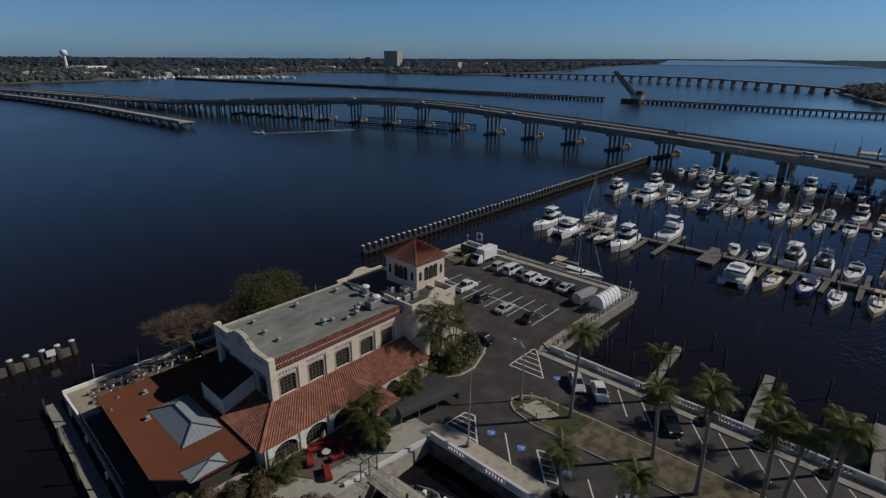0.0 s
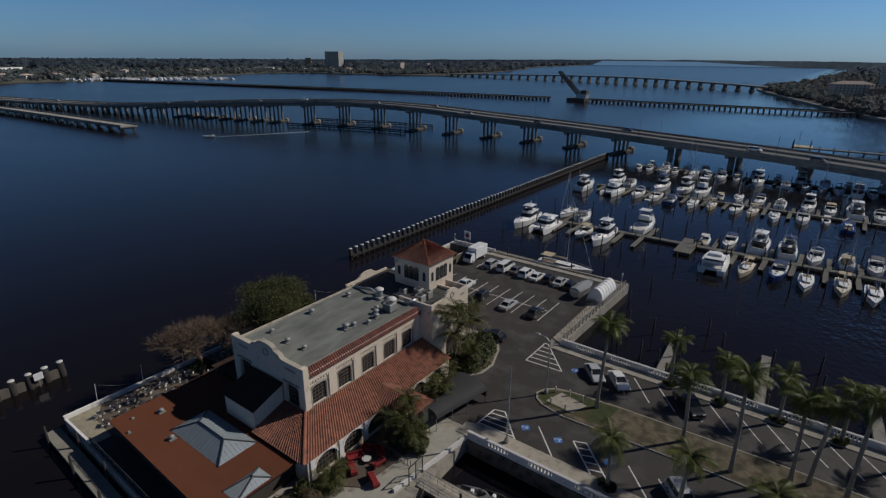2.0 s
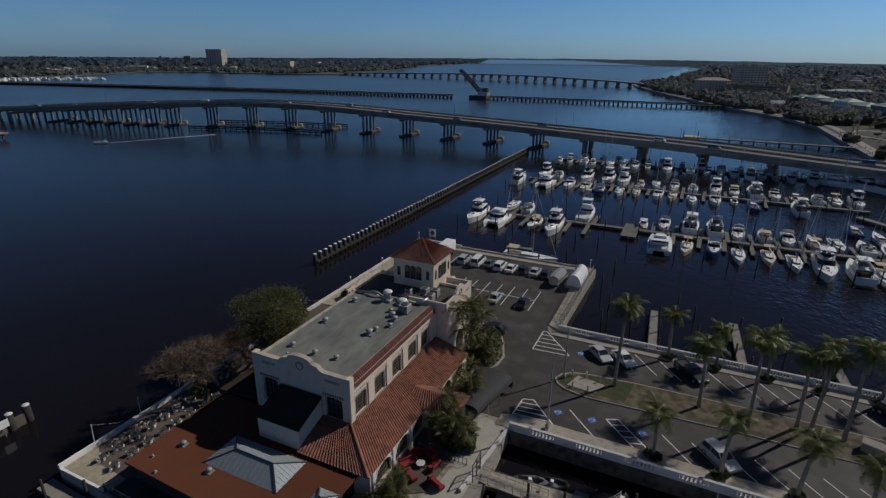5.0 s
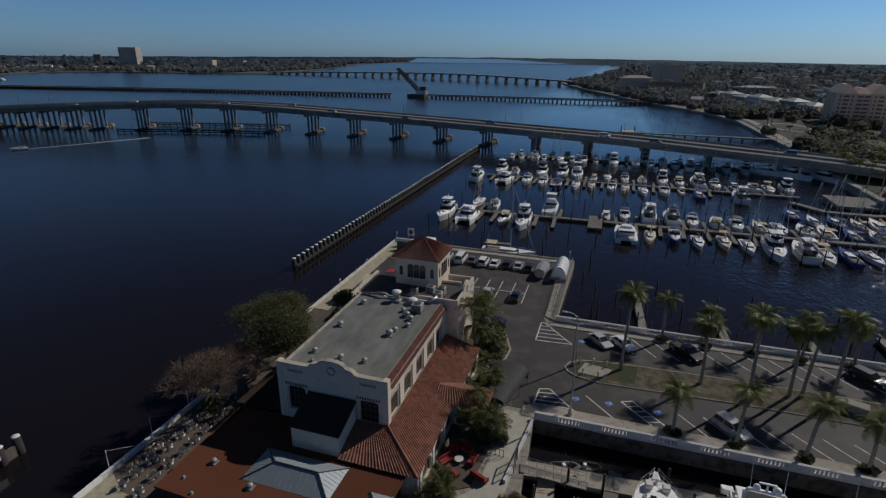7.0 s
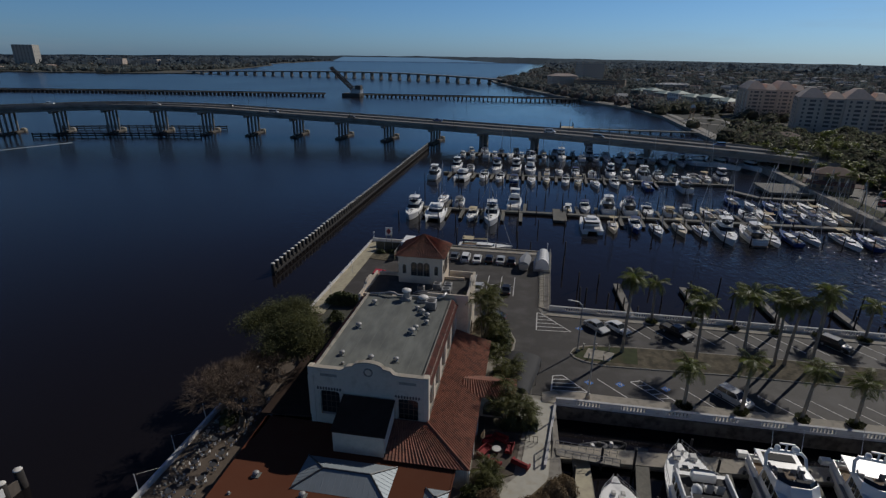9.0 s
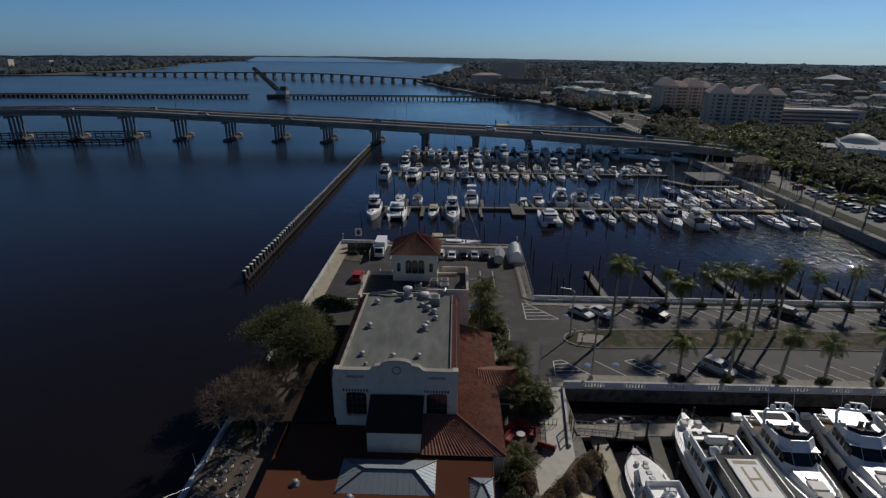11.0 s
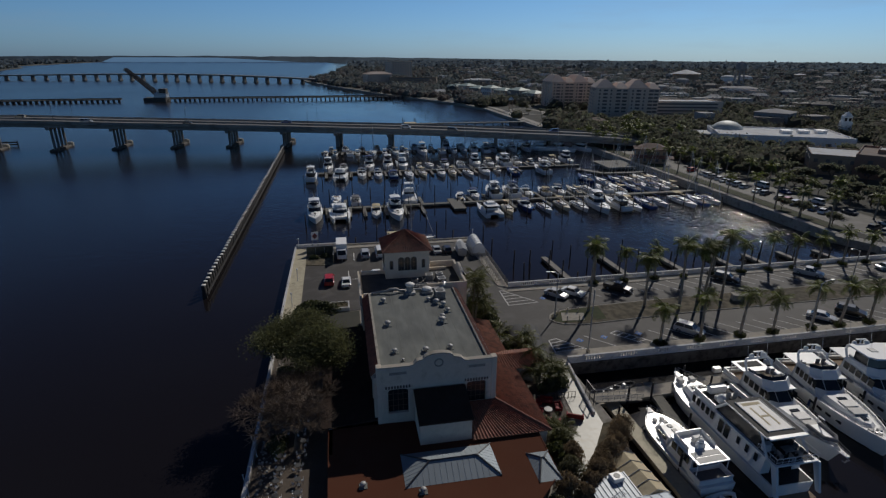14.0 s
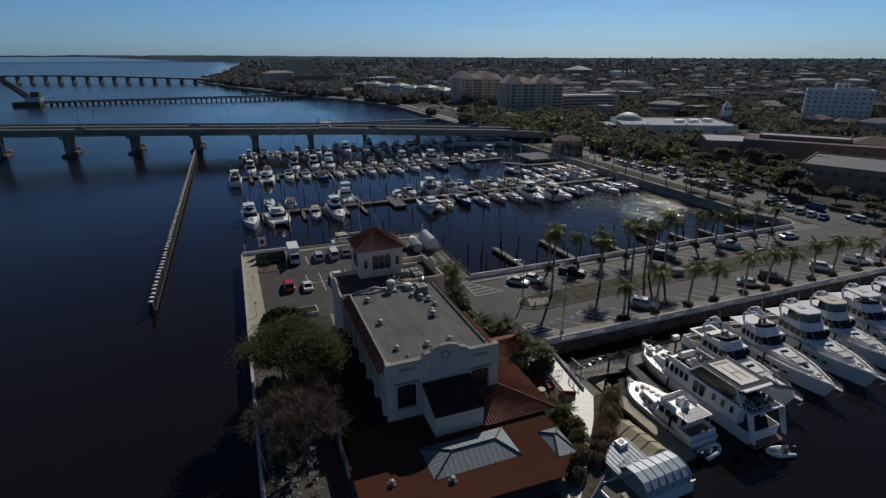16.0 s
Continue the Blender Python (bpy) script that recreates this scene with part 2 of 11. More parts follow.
GEL_BLUE = mat("navy_gelcoat", (0.02, 0.05, 0.18), 0.25, var=0.08, scale=2, big=0.5)
CANVAS_BLUE = mat("blue_canvas", (0.025, 0.07, 0.22), 0.9, var=0.15, scale=3, big=0.8)
CANVAS_TAN = mat("tan_canvas", (0.62, 0.54, 0.38), 0.9, leafy=0.35, var=0.12, scale=3, big=0.8)
CANVAS_GREY = mat("grey_canvas", (0.19, 0.19, 0.20), 0.85, var=0.12, scale=3, big=0.5)
CLEAR_PLASTIC = mat("pale_plastic_sheet", (0.40, 0.46, 0.52), 0.35, var=0.15, scale=1.5, big=0.5)
DARK_BROWN = mat("dark_brown_matt", (0.05, 0.042, 0.035), 0.9, var=0.25, scale=2, big=0.3)
ROOF_SEAM = mat("dark_roof_seam", (0.208, 0.216, 0.195), 0.9, var=0.2, scale=2, big=0.4)
DECK_DARK = mat("grey_nonskid_deck", (0.27, 0.27, 0.265), 0.85, var=0.2, scale=4, big=0.6)
AWNING = mat("dark_grey_awning", (0.040, 0.040, 0.043), 0.8, var=0.15, scale=2, big=0.5)
CANVAS_WHITE = mat("white_vinyl", (0.62, 0.61, 0.59), 0.6, var=0.1, scale=4, big=0.6)
CANVAS_BLACK = mat("black_canvas", (0.025, 0.025, 0.028), 0.8, var=0.2, scale=3, big=0.5)
TEAK = mat("teak_deck", (0.28, 0.19, 0.11), 0.8, var=0.2, scale=6, big=0.8)
GLASS_DARK = glass_material("dark_tinted_glass")
RUBBER = mat("black_rubber", (0.02, 0.02, 0.02), 0.8, var=0.2)
TRUNK = mat("grey_palm_bark", (0.27, 0.235, 0.19), 0.95, var=0.25, scale=3, big=0.6, bump=0.5, stretch=(1, 1, 3))
BARK = mat("brown_bark", (0.13, 0.10, 0.075), 0.95, var=0.3, scale=4, big=0.6, bump=0.5)
TWIG = mat("bare_twig_bark", (0.15, 0.105, 0.072), 0.95, var=0.25, scale=4, big=0.6)
FROND = mat("palm_frond_green", (0.118, 0.140, 0.036), 0.5, leafy=0.55, var=0.35, scale=1.5, big=0.4, rand=0.5)
FROND_DRY = mat("dry_palm_frond", (0.20, 0.145, 0.07), 0.8, var=0.3, scale=1.5, big=0.4)
FROND_AIRY = mat("olive_palm_frond", (0.115, 0.120, 0.040), 0.55, leafy=0.5, var=0.35, scale=1.5, big=0.4, rand=0.5)
TILE_DARK = mat("dark_red_tile", (0.215, 0.066, 0.046), 0.85, var=0.3, scale=1.6, big=0.4, bump=0.2, dirt=(0.12, 0.05, 0.04), dirt_at=0.56)
DULL_METAL = mat("weathered_grey_sheet_metal", (0.30, 0.30, 0.30), 0.6, metal=0.3, var=0.25, scale=3, big=0.6)
LEAF = mat("dark_green_foliage", (0.066, 0.076, 0.026), 0.7, leafy=0.35, var=0.45, scale=0.9, big=0.3, rand=0.3)
LEAF_OLIVE = mat("sunlit_olive_foliage", (0.108, 0.112, 0.046), 0.8, leafy=0.5, var=0.4, scale=0.7, big=0.25)
LEAF_DULL = mat("olive_foliage", (0.105, 0.100, 0.052), 0.8, leafy=0.35, var=0.45, scale=0.9, big=0.3, rand=0.3)
# the blue of distant haze is put into this woods colour
FAR_WOODS = mat("haze_tinted_far_woods", (0.088, 0.112, 0.135), 0.9, leafy=0.6, var=0.3, scale=0.02, big=0.004)
BARE_WOODS = mat("bare_winter_trees", (0.165, 0.147, 0.142), 0.9, leafy=0.6, var=0.3, scale=0.12, big=0.02)
# canopy colour lifted pale and bluish to carry haze over distance
WOODS = mat("haze_paled_tree_canopy", (0.138, 0.165, 0.165), 0.9, leafy=0.5, var=0.35, scale=0.06, big=0.02, dirt=(0.13, 0.122, 0.105), dirt_at=0.57)
FRAME_BROWN = mat("brown_window_frame", (0.15, 0.105, 0.07), 0.7, var=0.2, scale=4, big=0.6)
RED = mat("red_fabric", (0.21, 0.012, 0.015), 0.7, var=0.15, scale=3, big=0.8)


# ---- mesh building ----
class Build:
    """Collects vertices and faces of one mesh."""
    def __init__(self):
        self.v, self.f = [], []

    def add(self, verts, faces):
        n = len(self.v)
        self.v += [tuple(p) for p in verts]
        self.f += [tuple(i + n for i in f) for f in faces]
        return self

    def box(self, x0, y0, z0, x1, y1, z1):
        return self.add([(x0, y0, z0), (x1, y0, z0), (x1, y1, z0), (x0, y1, z0), (x0, y0, z1), (x1, y0, z1), (x1, y1, z1), (x0, y1, z1)],
                        [(3, 2, 1, 0), (4, 5, 6, 7), (0, 1, 5, 4), (1, 2, 6, 5), (2, 3, 7, 6), (3, 0, 4, 7)])

    def obox(self, m, sx, sy, sz):
        """A box of that size, its base centred on the pose m."""
        b = Build().box(-sx / 2, -sy / 2, 0, sx / 2, sy / 2, sz)
        return self.add([m @ Vector(p) for p in b.v], b.f)

    def bevelbox(self, x0, y0, z0, x1, y1, z1, e=0.05):
        rings = []
        for z, k in ((z0, e), (z0 + e, 0), (z1 - e, 0), (z1, e)):
            a, b, c, d = x0 + k, y0 + k, x1 - k, y1 - k
            rings.append([(a + e, b, z), (c - e, b, z), (c, b + e, z), (c, d - e, z), (c - e, d, z), (a + e, d, z), (a, d - e, z), (a, b + e, z)])
        return self.loft(rings)

    def loft(self, rings, cap=True, closed=True):
        n, k = len(self.v), len(rings[0])
        for r in rings:
            self.v += [tuple(p) for p in r]
        for i in range(len(rings) - 1):
            for j in range(k if closed else k - 1):
                a, b = n + i * k + j, n + i * k + (j + 1) % k
                self.f.append((a, b, b + k, a + k))
        if cap:
            self.f.append(tuple(n + j for j in reversed(range(k))))
            self.f.append(tuple(n + (len(rings) - 1) * k + j for j in range(k)))
        return self

    def prism(self, poly, z0, z1):
        return self.loft([[(x, y, z0) for x, y in poly], [(x, y, z1) for x, y in poly]])

    def slab(self, poly, m, d):
        """A polygon in the plane of the pose m, d thick along its z."""
        return self.loft([[m @ Vector((x, y, 0)) for x, y in poly], [m @ Vector((x, y, d)) for x, y in poly]])

    def cyl(self, x, y, z0, z1, r0, r1=None, n=10):
        r1 = r0 if r1 is None else r1
        ring = lambda r, z: [(x + r * math.cos(2 * math.pi * i / n), y + r * math.sin(2 * math.pi * i / n), z) for i in range(n)]
        return self.loft([ring(r0, z0), ring(r1, z1)])

    def tube(self, pts, r, n=5, r1=None):
        pts = [Vector(p) for p in pts]
        r1 = r if r1 is None else r1
        rings = []
        for i, p in enumerate(pts):
            d = (pts[min(i + 1, len(pts) - 1)] - pts[max(i - 1, 0)]).normalized()
            side = d.cross(Vector((0, 0, 1)))
            side = side.normalized() if side.length > 0.05 else Vector((1, 0, 0))
            up = side.cross(d)
            k = r + (r1 - r) * i / (len(pts) - 1)
            rings.append([p + k * (math.cos(2 * math.pi * j / n) * side + math.sin(2 * math.pi * j / n) * up) for j in range(n)])
        return self.loft(rings)

    def ball(self, c, rx, ry, rz, n=10, k=6, bottom=-1.0):
        rings = []
        for i in range(k + 1):
            a = -math.pi / 2 * -bottom + (math.pi / 2 - math.pi / 2 * bottom) * i / k if bottom > -1 else -math.pi / 2 + math.pi * i / k
            if bottom > -1:
                a = bottom * math.pi / 2 + (1 - bottom) * math.pi / 2 * i / k
            rings.append([(c[0] + rx * max(math.cos(a), 0.01) * math.cos(2 * math.pi * j / n), c[1] + ry * max(math.cos(a), 0.01) * math.sin(2 * math.pi * j / n), c[2] + rz * math.sin(a)) for j in range(n)])
        return self.loft(rings)

    def weld(self):
        """Joins corners that meet, so that the mesh hangs together."""
        at_, vs = {}, []
        for p in self.v:
            k = tuple(round(c, 3) for c in p)
            if k not in at_:
                at_[k] = len(vs)
                vs.append(p)
        ids = [at_[tuple(round(c, 3) for c in p)] for p in self.v]
        faces = [tuple(dict.fromkeys(ids[i] for i in f)) for f in self.f]
        self.v, self.f = vs, [f for f in faces if len(f) > 2]
        return self

    def mesh(self, name, material, smooth=False):
        me = bpy.data.meshes.new(name)
        me.from_pydata(self.v, [], self.f)
        me.materials.append(material)
        if smooth:
            me.polygons.foreach_set("use_smooth", [True] * len(me.polygons))
        return me


def part(name, b, material, parent=None, label="", smooth=False, m=None):
    """One mesh object under a thing or a part. b: a Build, or mesh data that is shared."""
    ob = new(name, b.mesh(name, material, smooth) if isinstance(b, Build) else b)
    if parent is not None:
        ob.parent = parent
    if m is not None:
        ob.matrix_basis = m
    return tagged(ob, label)


def thing(name, label, category, group="", m=None):
    """An Empty that carries the parts of one thing."""
    ob = new(name)
    ob.empty_display_size = 0.3
    if m is not None:
        ob.matrix_basis = m
    return tagged(ob, label, category, group)


def structure(name, b, material, label="", category=""):
    return tagged(part(name, b, material), label, category, kind="structure")


def stuff(name, b, material, label, category, parent=None, smooth=False):
    return tagged(part(name, b, material, parent, smooth=smooth), label, category, kind="stuff")


def flat_mesh(name, verts, faces, material):
    me = bpy.data.meshes.new(name)
    me.from_pydata(verts, [], faces)
    me.materials.append(material)
    return me

# ---- river, land, pier ----
WL = -2.0                            # water level; the car park lies at 0
structure("water", Build().box(-4950, -4950, WL - 6, 4950, 4950, WL), WATER, "dark blue rippled river water", "water")

SHORE = [(58, 92), (58, 128), (58, 170), (60, 218), (62, 252), (63, 317), (62, 389), (62, 450), (50, 510), (17, 588), (-17, 675), (-58, 803), (-122, 1018), (-134, 1090), (-110, 1240), (-60, 1700), (-20, 2700), (300, 4900)]
TOWN = [(4900, -600), (4900, 4900)] + SHORE[::-1] + [(58, 84), (62, 76), (61, 71), (56, 67.6), (-36.6, 67.6), (-35.5, 99.3), (-80.3, 98.6), (-80.3, 10.2), (-55.0, 9.6), (-51.2, 8.4), (-44.4, 12.8), (-40.3, 17.6), (-37.4, 20.6), (-35.0, 23.0), (-35.8, 25.2), (-36.2, 38.8), (130, 38.8), (130, -600)]
structure("ground", Build().prism(TOWN, -4.0, -0.06), CONCRETE, "concrete pier and town ground behind a seawall", "ground")
NORTH_BANK = [(-4900, -900), (-1000, -900), (-1040, 0), (-1083, 166), (-1112, 289), (-1150, 446), (-1198, 657), (-1340, 950), (-1300, 1080), (-1000, 1125), (-850, 1190), (-905, 1350), (-1210, 2300), (-1380, 2600), (-1800, 4700), (-1700, 4900), (-4900, 4900)]
structure("north_bank_ground", Build().prism(NORTH_BANK, -4.0, -0.5), LAND, "flat wooded north river bank", "ground")
structure("town_ground", Build().prism([(4800, -500), (4800, 4800), (302, 4800), (-18, 2700), (-58, 1700), (-108, 1240), (-130, 1091), (-118, 1019), (-54, 804), (-13, 676), (21, 589), (54, 511), (66, 450), (66, 389), (67, 317), (66, 256), (65, 240), (62, 215), (62, 84), (66, 76), (64, 68.4), (84, 68), (84, 36), (140, 36), (140, -500)], -0.05, 0.02), LAND, "grass and sandy town ground among trees", "ground")


def strip(poly, z, d, name, material, label="", category="pavement"):
    return structure(name, Build().prism(poly, z - d, z), material, label, category)


# asphalt surfaces
strip([(-43.0, 40.6), (96, 40.6), (96, 65.2), (-37.6, 65.2), (-38.6, 68), (-38.6, 84), (-38.6, 96.2), (-78.6, 96.2), (-78.6, 62.4), (-49.6, 63), (-43.8, 60)], 0.0, 0.05, "road", ASPHALT, "dark asphalt car park with white stall lines", "road")
strip([(-37.5, 65.2), (56, 65.2), (56, 67.2), (-36.5, 67.2)], 0.12, 0.17, "pavement_north", PALE_CONCRETE, "pale concrete walkway along the seawall")
strip([(-38.0, 39.0), (96, 39.0), (96, 41.9), (-36.2, 42.1), (-38.0, 41.2)], 0.12, 0.17, "pavement_south", PALE_CONCRETE, "pale concrete walkway along the yacht basin")
strip([(-80.0, 58), (-77.0, 58), (-77.4, 96.4), (-80.0, 98.2)], 0.12, 0.17, "pavement_west", TAN_DECK, "tan concrete walkway on the pier edge")
strip([(-77.4, 96.4), (-38.5, 96.5), (-35.8, 99.0), (-80.0, 98.4)], 0.12, 0.17, "pavement_pier", PALE_CONCRETE, "pale concrete pier edge")
strip([(-38.5, 68.5), (-36.4, 67.4), (-35.8, 99.0), (-38.5, 96.5)], 0.14, 0.19, "pavement_east", PALE_CONCRETE, "pale concrete pier edge with timber rails")
strip([(-50.6, 9.4), (-46.2, 14.0), (-40.0, 21.2), (-37.4, 24.8), (-36.4, 38.9), (-43.0, 40.5), (-44.0, 36.0), (-39.8, 33.0), (-40.6, 25.0), (-45.2, 19.4), (-48.2, 14.6), (-51.4, 10.0)], 0.06, 0.1, "pavement_path", SMOOTH_CONCRETE, "pale concrete path past the patio")
strip([(-46.0, 22.0), (-41.2, 25.0), (-40.4, 33.0), (-44.2, 36.0), (-46.0, 36.0)], 0.03, 0.08, "pavement_patio", PAVING, "brown brick patio under red seats")
strip([(-79.8, 11.0), (-71.5, 11.5), (-71.5, 58), (-79.8, 58)], 0.04, 0.09, "pavement_terrace", PAVING, "brown brick terrace along the water")
strip([(-79.9, 10.5), (-72.0, 10.5), (-72.0, 12.4), (-76.5, 12.6), (-79.9, 14.5)], 0.055, 0.06, "pavement_corner", TAN_DECK, "sunlit pale concrete corner of the terrace")
# dark strip over pale ground, the dining hall's shade put into its colour
strip([(-72.0, 10.3), (-55.0, 9.75), (-51.6, 9.0), (-51.0, 12.4), (-71.2, 13.0), (-72.0, 12.6)], 0.05, 0.06, "pavement_deck", DARK_BROWN, "deck strip behind the dining hall, darkened with its shade")
strip([(66.5, 64), (84, 64), (84, 236), (68, 236)], 0.05, 0.05, "road_promenade", ASPHALT, "grey asphalt street with parked cars behind the promenade", "road")
strip([(58.2, 86), (61.4, 86), (61.4, 236), (58.2, 236)], 0.05, 0.1, "pavement_promenade", PALE_CONCRETE, "pale promenade walk along the marina")
strip([(62.6, 88), (66.3, 88), (67.6, 234), (62.8, 234)], 0.06, 0.06, "verge_promenade", GRASS, "grass verge with palms beside the promenade", "grass")
strip([(84, 36), (600, 36), (600, 44), (84, 44)], 0.06, 0.06, "road_town", ASPHALT, "grey town street")


def seawall_run(name, x0, x1, y, label):
    """A low white balustrade: plinth, top rail, solid panels and slotted panels of balusters."""
    wall = tagged(part(name, Build().box(x0, y - 0.16, -0.06, x1, y + 0.16, 0.28), WALL_WHITE), label, "wall", kind="structure")
    part("top_rail", Build().bevelbox(x0, y - 0.22, 0.92, x1, y + 0.22, 1.08, 0.03), WALL_WHITE, wall)
    bal = Build().box(-0.11, -0.09, 0.28, 0.11, 0.09, 0.92).mesh("baluster", WALL_WHITE)
    n = int((x1 - x0) / 5.6)
    step = (x1 - x0) / n
    panel = Build().bevelbox(0, -0.13, 0.28, step - 3.0, 0.13, 0.92, 0.02).mesh("panel", WALL_WHITE)
    for i in range(n):
        a = x0 + i * step
        part("panel", panel, None, wall, m=pose(a, y, 0))
        for k in range(7):
            part("baluster", bal, None, wall, m=pose(a + step - 3.0 + 0.2 + k * 0.43, y, 0))
    return wall


seawall_run("wall_north", -36.6, 56.0, 67.4, "white balustrade wall along the marina side")
seawall_run("wall_south", -36.2, 96.0, 38.95, "white balustrade wall along the yacht basin")
# face turned from the sun; its shade is part of the dark concrete
structure("wall_basin", Build().box(-36.3, 38.55, -4, 130, 38.78, -0.06), DARK_CONCRETE, "dark stained seawall face of the yacht basin, shade in its colour", "wall")
structure("wall_west", Build().box(-80.35, 10.15, -0.06, -80.0, 98.4, 0.55).box(-80.0, 10.15, -0.06, -72.6, 10.45, 0.1), WALL_WHITE, "low white wall on the river edge", "wall")
structure("wall_pier", Build().box(-80.0, 98.35, -0.06, -68.0, 98.75, 0.9), WALL_WHITE, "low white wall at the pier corner", "wall")
b = Build()
for i in range(20):                  # curved end of the marina wall
    t0, t1 = radians(-90 + i * 9.0), radians(-90 + (i + 1) * 9.0)
    p = [(56 + r * math.cos(t), 71.6 + r * math.sin(t)) for t, r in ((t0, 4.0), (t0, 4.35), (t1, 4.35), (t1, 4.0))]
    if i < 12:
        b.prism(p, -0.06, 1.0)
structure("wall_bend", b, WALL_WHITE, "curved white wall end", "wall")
structure("wall_marina", Build().box(57.6, 84, -2.5, 58.1, 236, 0.75), CONCRETE, "pale seawall along the marina promenade", "wall")

# stall lines
lines = Build()


def stripe(x0, y0, x1, y1, w=0.17, z=0.006):
    d = Vector((x1 - x0, y1 - y0, 0)).normalized()
    s = Vector((-d.y, d.x, 0)) * w / 2
    a, b_ = Vector((x0, y0, z)), Vector((x1, y1, z))
    lines.add([a - s, b_ - s, b_ + s, a + s], [(0, 1, 2, 3)])


for i in range(24):
    x = -18.4 + 3.42 * i
    stripe(x, 46.2, x + 3.7, 41.9)
for i in range(22):
    x = -27.0 + 3.42 * i
    stripe(x, 64.9, x + 3.6, 60.0)
for i in range(10):
    x = -68.0 + 2.72 * i
    stripe(x, 72.6, x, 82.0)
stripe(-68.0, 77.3, -43.5, 77.3)
for i in range(13):
    x = -72 + 2.7 * i
    stripe(x, 88.0, x, 93.0)


def hatch(a, b_, c, d, n):
    """A hatched zone: outline a-b-c-d and n bars from side a-d to side b-c."""
    pts = [Vector(p) for p in (a, b_, c, d)]
    for i in range(4):
        p, q = pts[i], pts[(i + 1) % 4]
        stripe(p.x, p.y, q.x, q.y, 0.2, 0.008)
    for i in range(1, n + 1):
        p, q = pts[0].lerp(pts[3], i / (n + 1)), pts[1].lerp(pts[2], i / (n + 1))
        stripe(p.x, p.y, q.x, q.y, 0.2, 0.007)


hatch((-36.4, 45.8), (-35.0, 46.2), (-30.8, 41.6), (-36.8, 41.3), 4)
hatch((-25.3, 46.3), (-23.8, 46.9), (-19.6, 42.4), (-21.2, 41.9), 4)
stripe(-30.0, 46.2, -25.9, 41.8)
hatch((-38.8, 66.1), (-38.2, 66.1), (-33.0, 59.9), (-38.9, 59.5), 4)
structure("parking_lines", lines, PAINT_WHITE, "white painted stall lines and hatching", "road marking")
blue = Build()
for x, y in ((-31.3, 45.0), (-26.9, 45.3), (-20.6, 45.4), (-31.5, 61.4)):
    blue.obox(pose(x, y, 0.004, 0, 0, -48), 1.0, 1.0, 0.006)
structure("parking_marks", blue, PAINT_BLUE, "blue painted accessible bay squares", "road marking")
sym = Build()
for x, y in ((-31.3, 45.0), (-26.9, 45.3), (-20.6, 45.4), (-31.5, 61.4)):
    m = pose(x, y, 0.012, 0, 0, -48)
    ring = [(0.32 * math.cos(a), 0.32 * math.sin(a) - 0.12) for a in [i * math.pi / 6 for i in range(10)]]
    for (ax, ay), (bx, by) in zip(ring, ring[1:]):
        p, q = m @ Vector((ax, ay, 0)), m @ Vector((bx, by, 0))
        sym.tube([p, q], 0.05, 4)
    sym.obox(m @ pose(-0.05, 0.2, 0), 0.12, 0.6, 0.01)
    sym.obox(m @ pose(0.1, 0.2, 0), 0.35, 0.1, 0.01)
structure("parking_symbols", sym, PAINT_WHITE, "white wheelchair symbols on blue squares", "road marking")

# planted median with kerb
MED = [(-33.6, 52.6), (-33.0, 54.2), (-31.6, 55.3), (-29.5, 55.8), (-23.0, 56.4), (-5, 57.0), (60, 57.0), (60, 50.9), (-10, 50.7), (-28.4, 49.8), (-31.7, 50.5), (-33.0, 51.4)]
structure("median_kerb", Build().prism(MED, -0.05, 0.14), KERB, "pale concrete kerb of the planted median", "kerb")
cx = [(x + (0.25 if x < -28 else 0), y + (0.2 if y < 53.4 else -0.2)) for x, y in MED]
structure("median_soil", Build().prism(cx, 0.1, 0.17), MULCH, "dry grass and mulch on the median", "soil")
strip([(-32.9, 51.7), (-31.0, 50.9), (-23.5, 51.0), (-22.8, 55.9), (-30.0, 55.3), (-32.5, 54.0)], 0.18, 0.04, "median_grass", GRASS, "green grass at the median's end", "grass")
strip([(-31.6, 51.6), (-27.6, 51.2), (-26.6, 53.8), (-30.6, 54.6)], 0.21, 0.05, "median_slab", PALE_CONCRETE, "pale concrete slab on the median")
strip([(-51.0, 8.7), (-44.5, 13.0), (-40.4, 17.8), (-37.5, 20.8), (-35.2, 23.1), (-36.0, 25.0), (-37.4, 24.8), (-40.0, 21.2), (-46.2, 14.0)], 0.05, 0.1, "bank_soil", MULCH, "dry mulch bank beside the path", "soil")
strip([(-77.0, 46.0), (-66.5, 46.0), (-66.5, 62.2), (-77.0, 62.2)], 0.05, 0.1, "bed_west", LAND, "dark soil bed between hall and walkway", "soil")
BED = [(-49.0, 63.0), (-45.2, 62.0), (-43.6, 59.0), (-42.2, 55.0), (-42.4, 52.0), (-43.6, 50.0), (-50.0, 50.0)]
structure("bed_kerb", Build().prism(BED, -0.05, 0.15), KERB, "curved pale kerb of the entrance bed", "kerb")
structure("bed_soil", Build().prism([(x - 0.3, y) for x, y in BED], 0.1, 0.18), MULCH, "dark planting bed by the entrance", "soil")

# ---- restaurant building ----
def arch(w, h, n=8, flat=False):
    """Outline of an arched opening: w wide, h high to the crown; flat gives a straight head with rounded corners."""
    r = w / 2
    k = 0.0 if flat is None else (min(r, h * 0.45) * 0.42 if flat else min(r, h * 0.5) * 0.95)
    e = 0.5 if flat else 1.0
    bow = lambda v: math.copysign(abs(v) ** e, v)
    return [(-r, 0), (r, 0)] + [(r * bow(math.cos(math.pi * i / n)), h - k + k * bow(math.sin(math.pi * i / n))) for i in range(n + 1)]


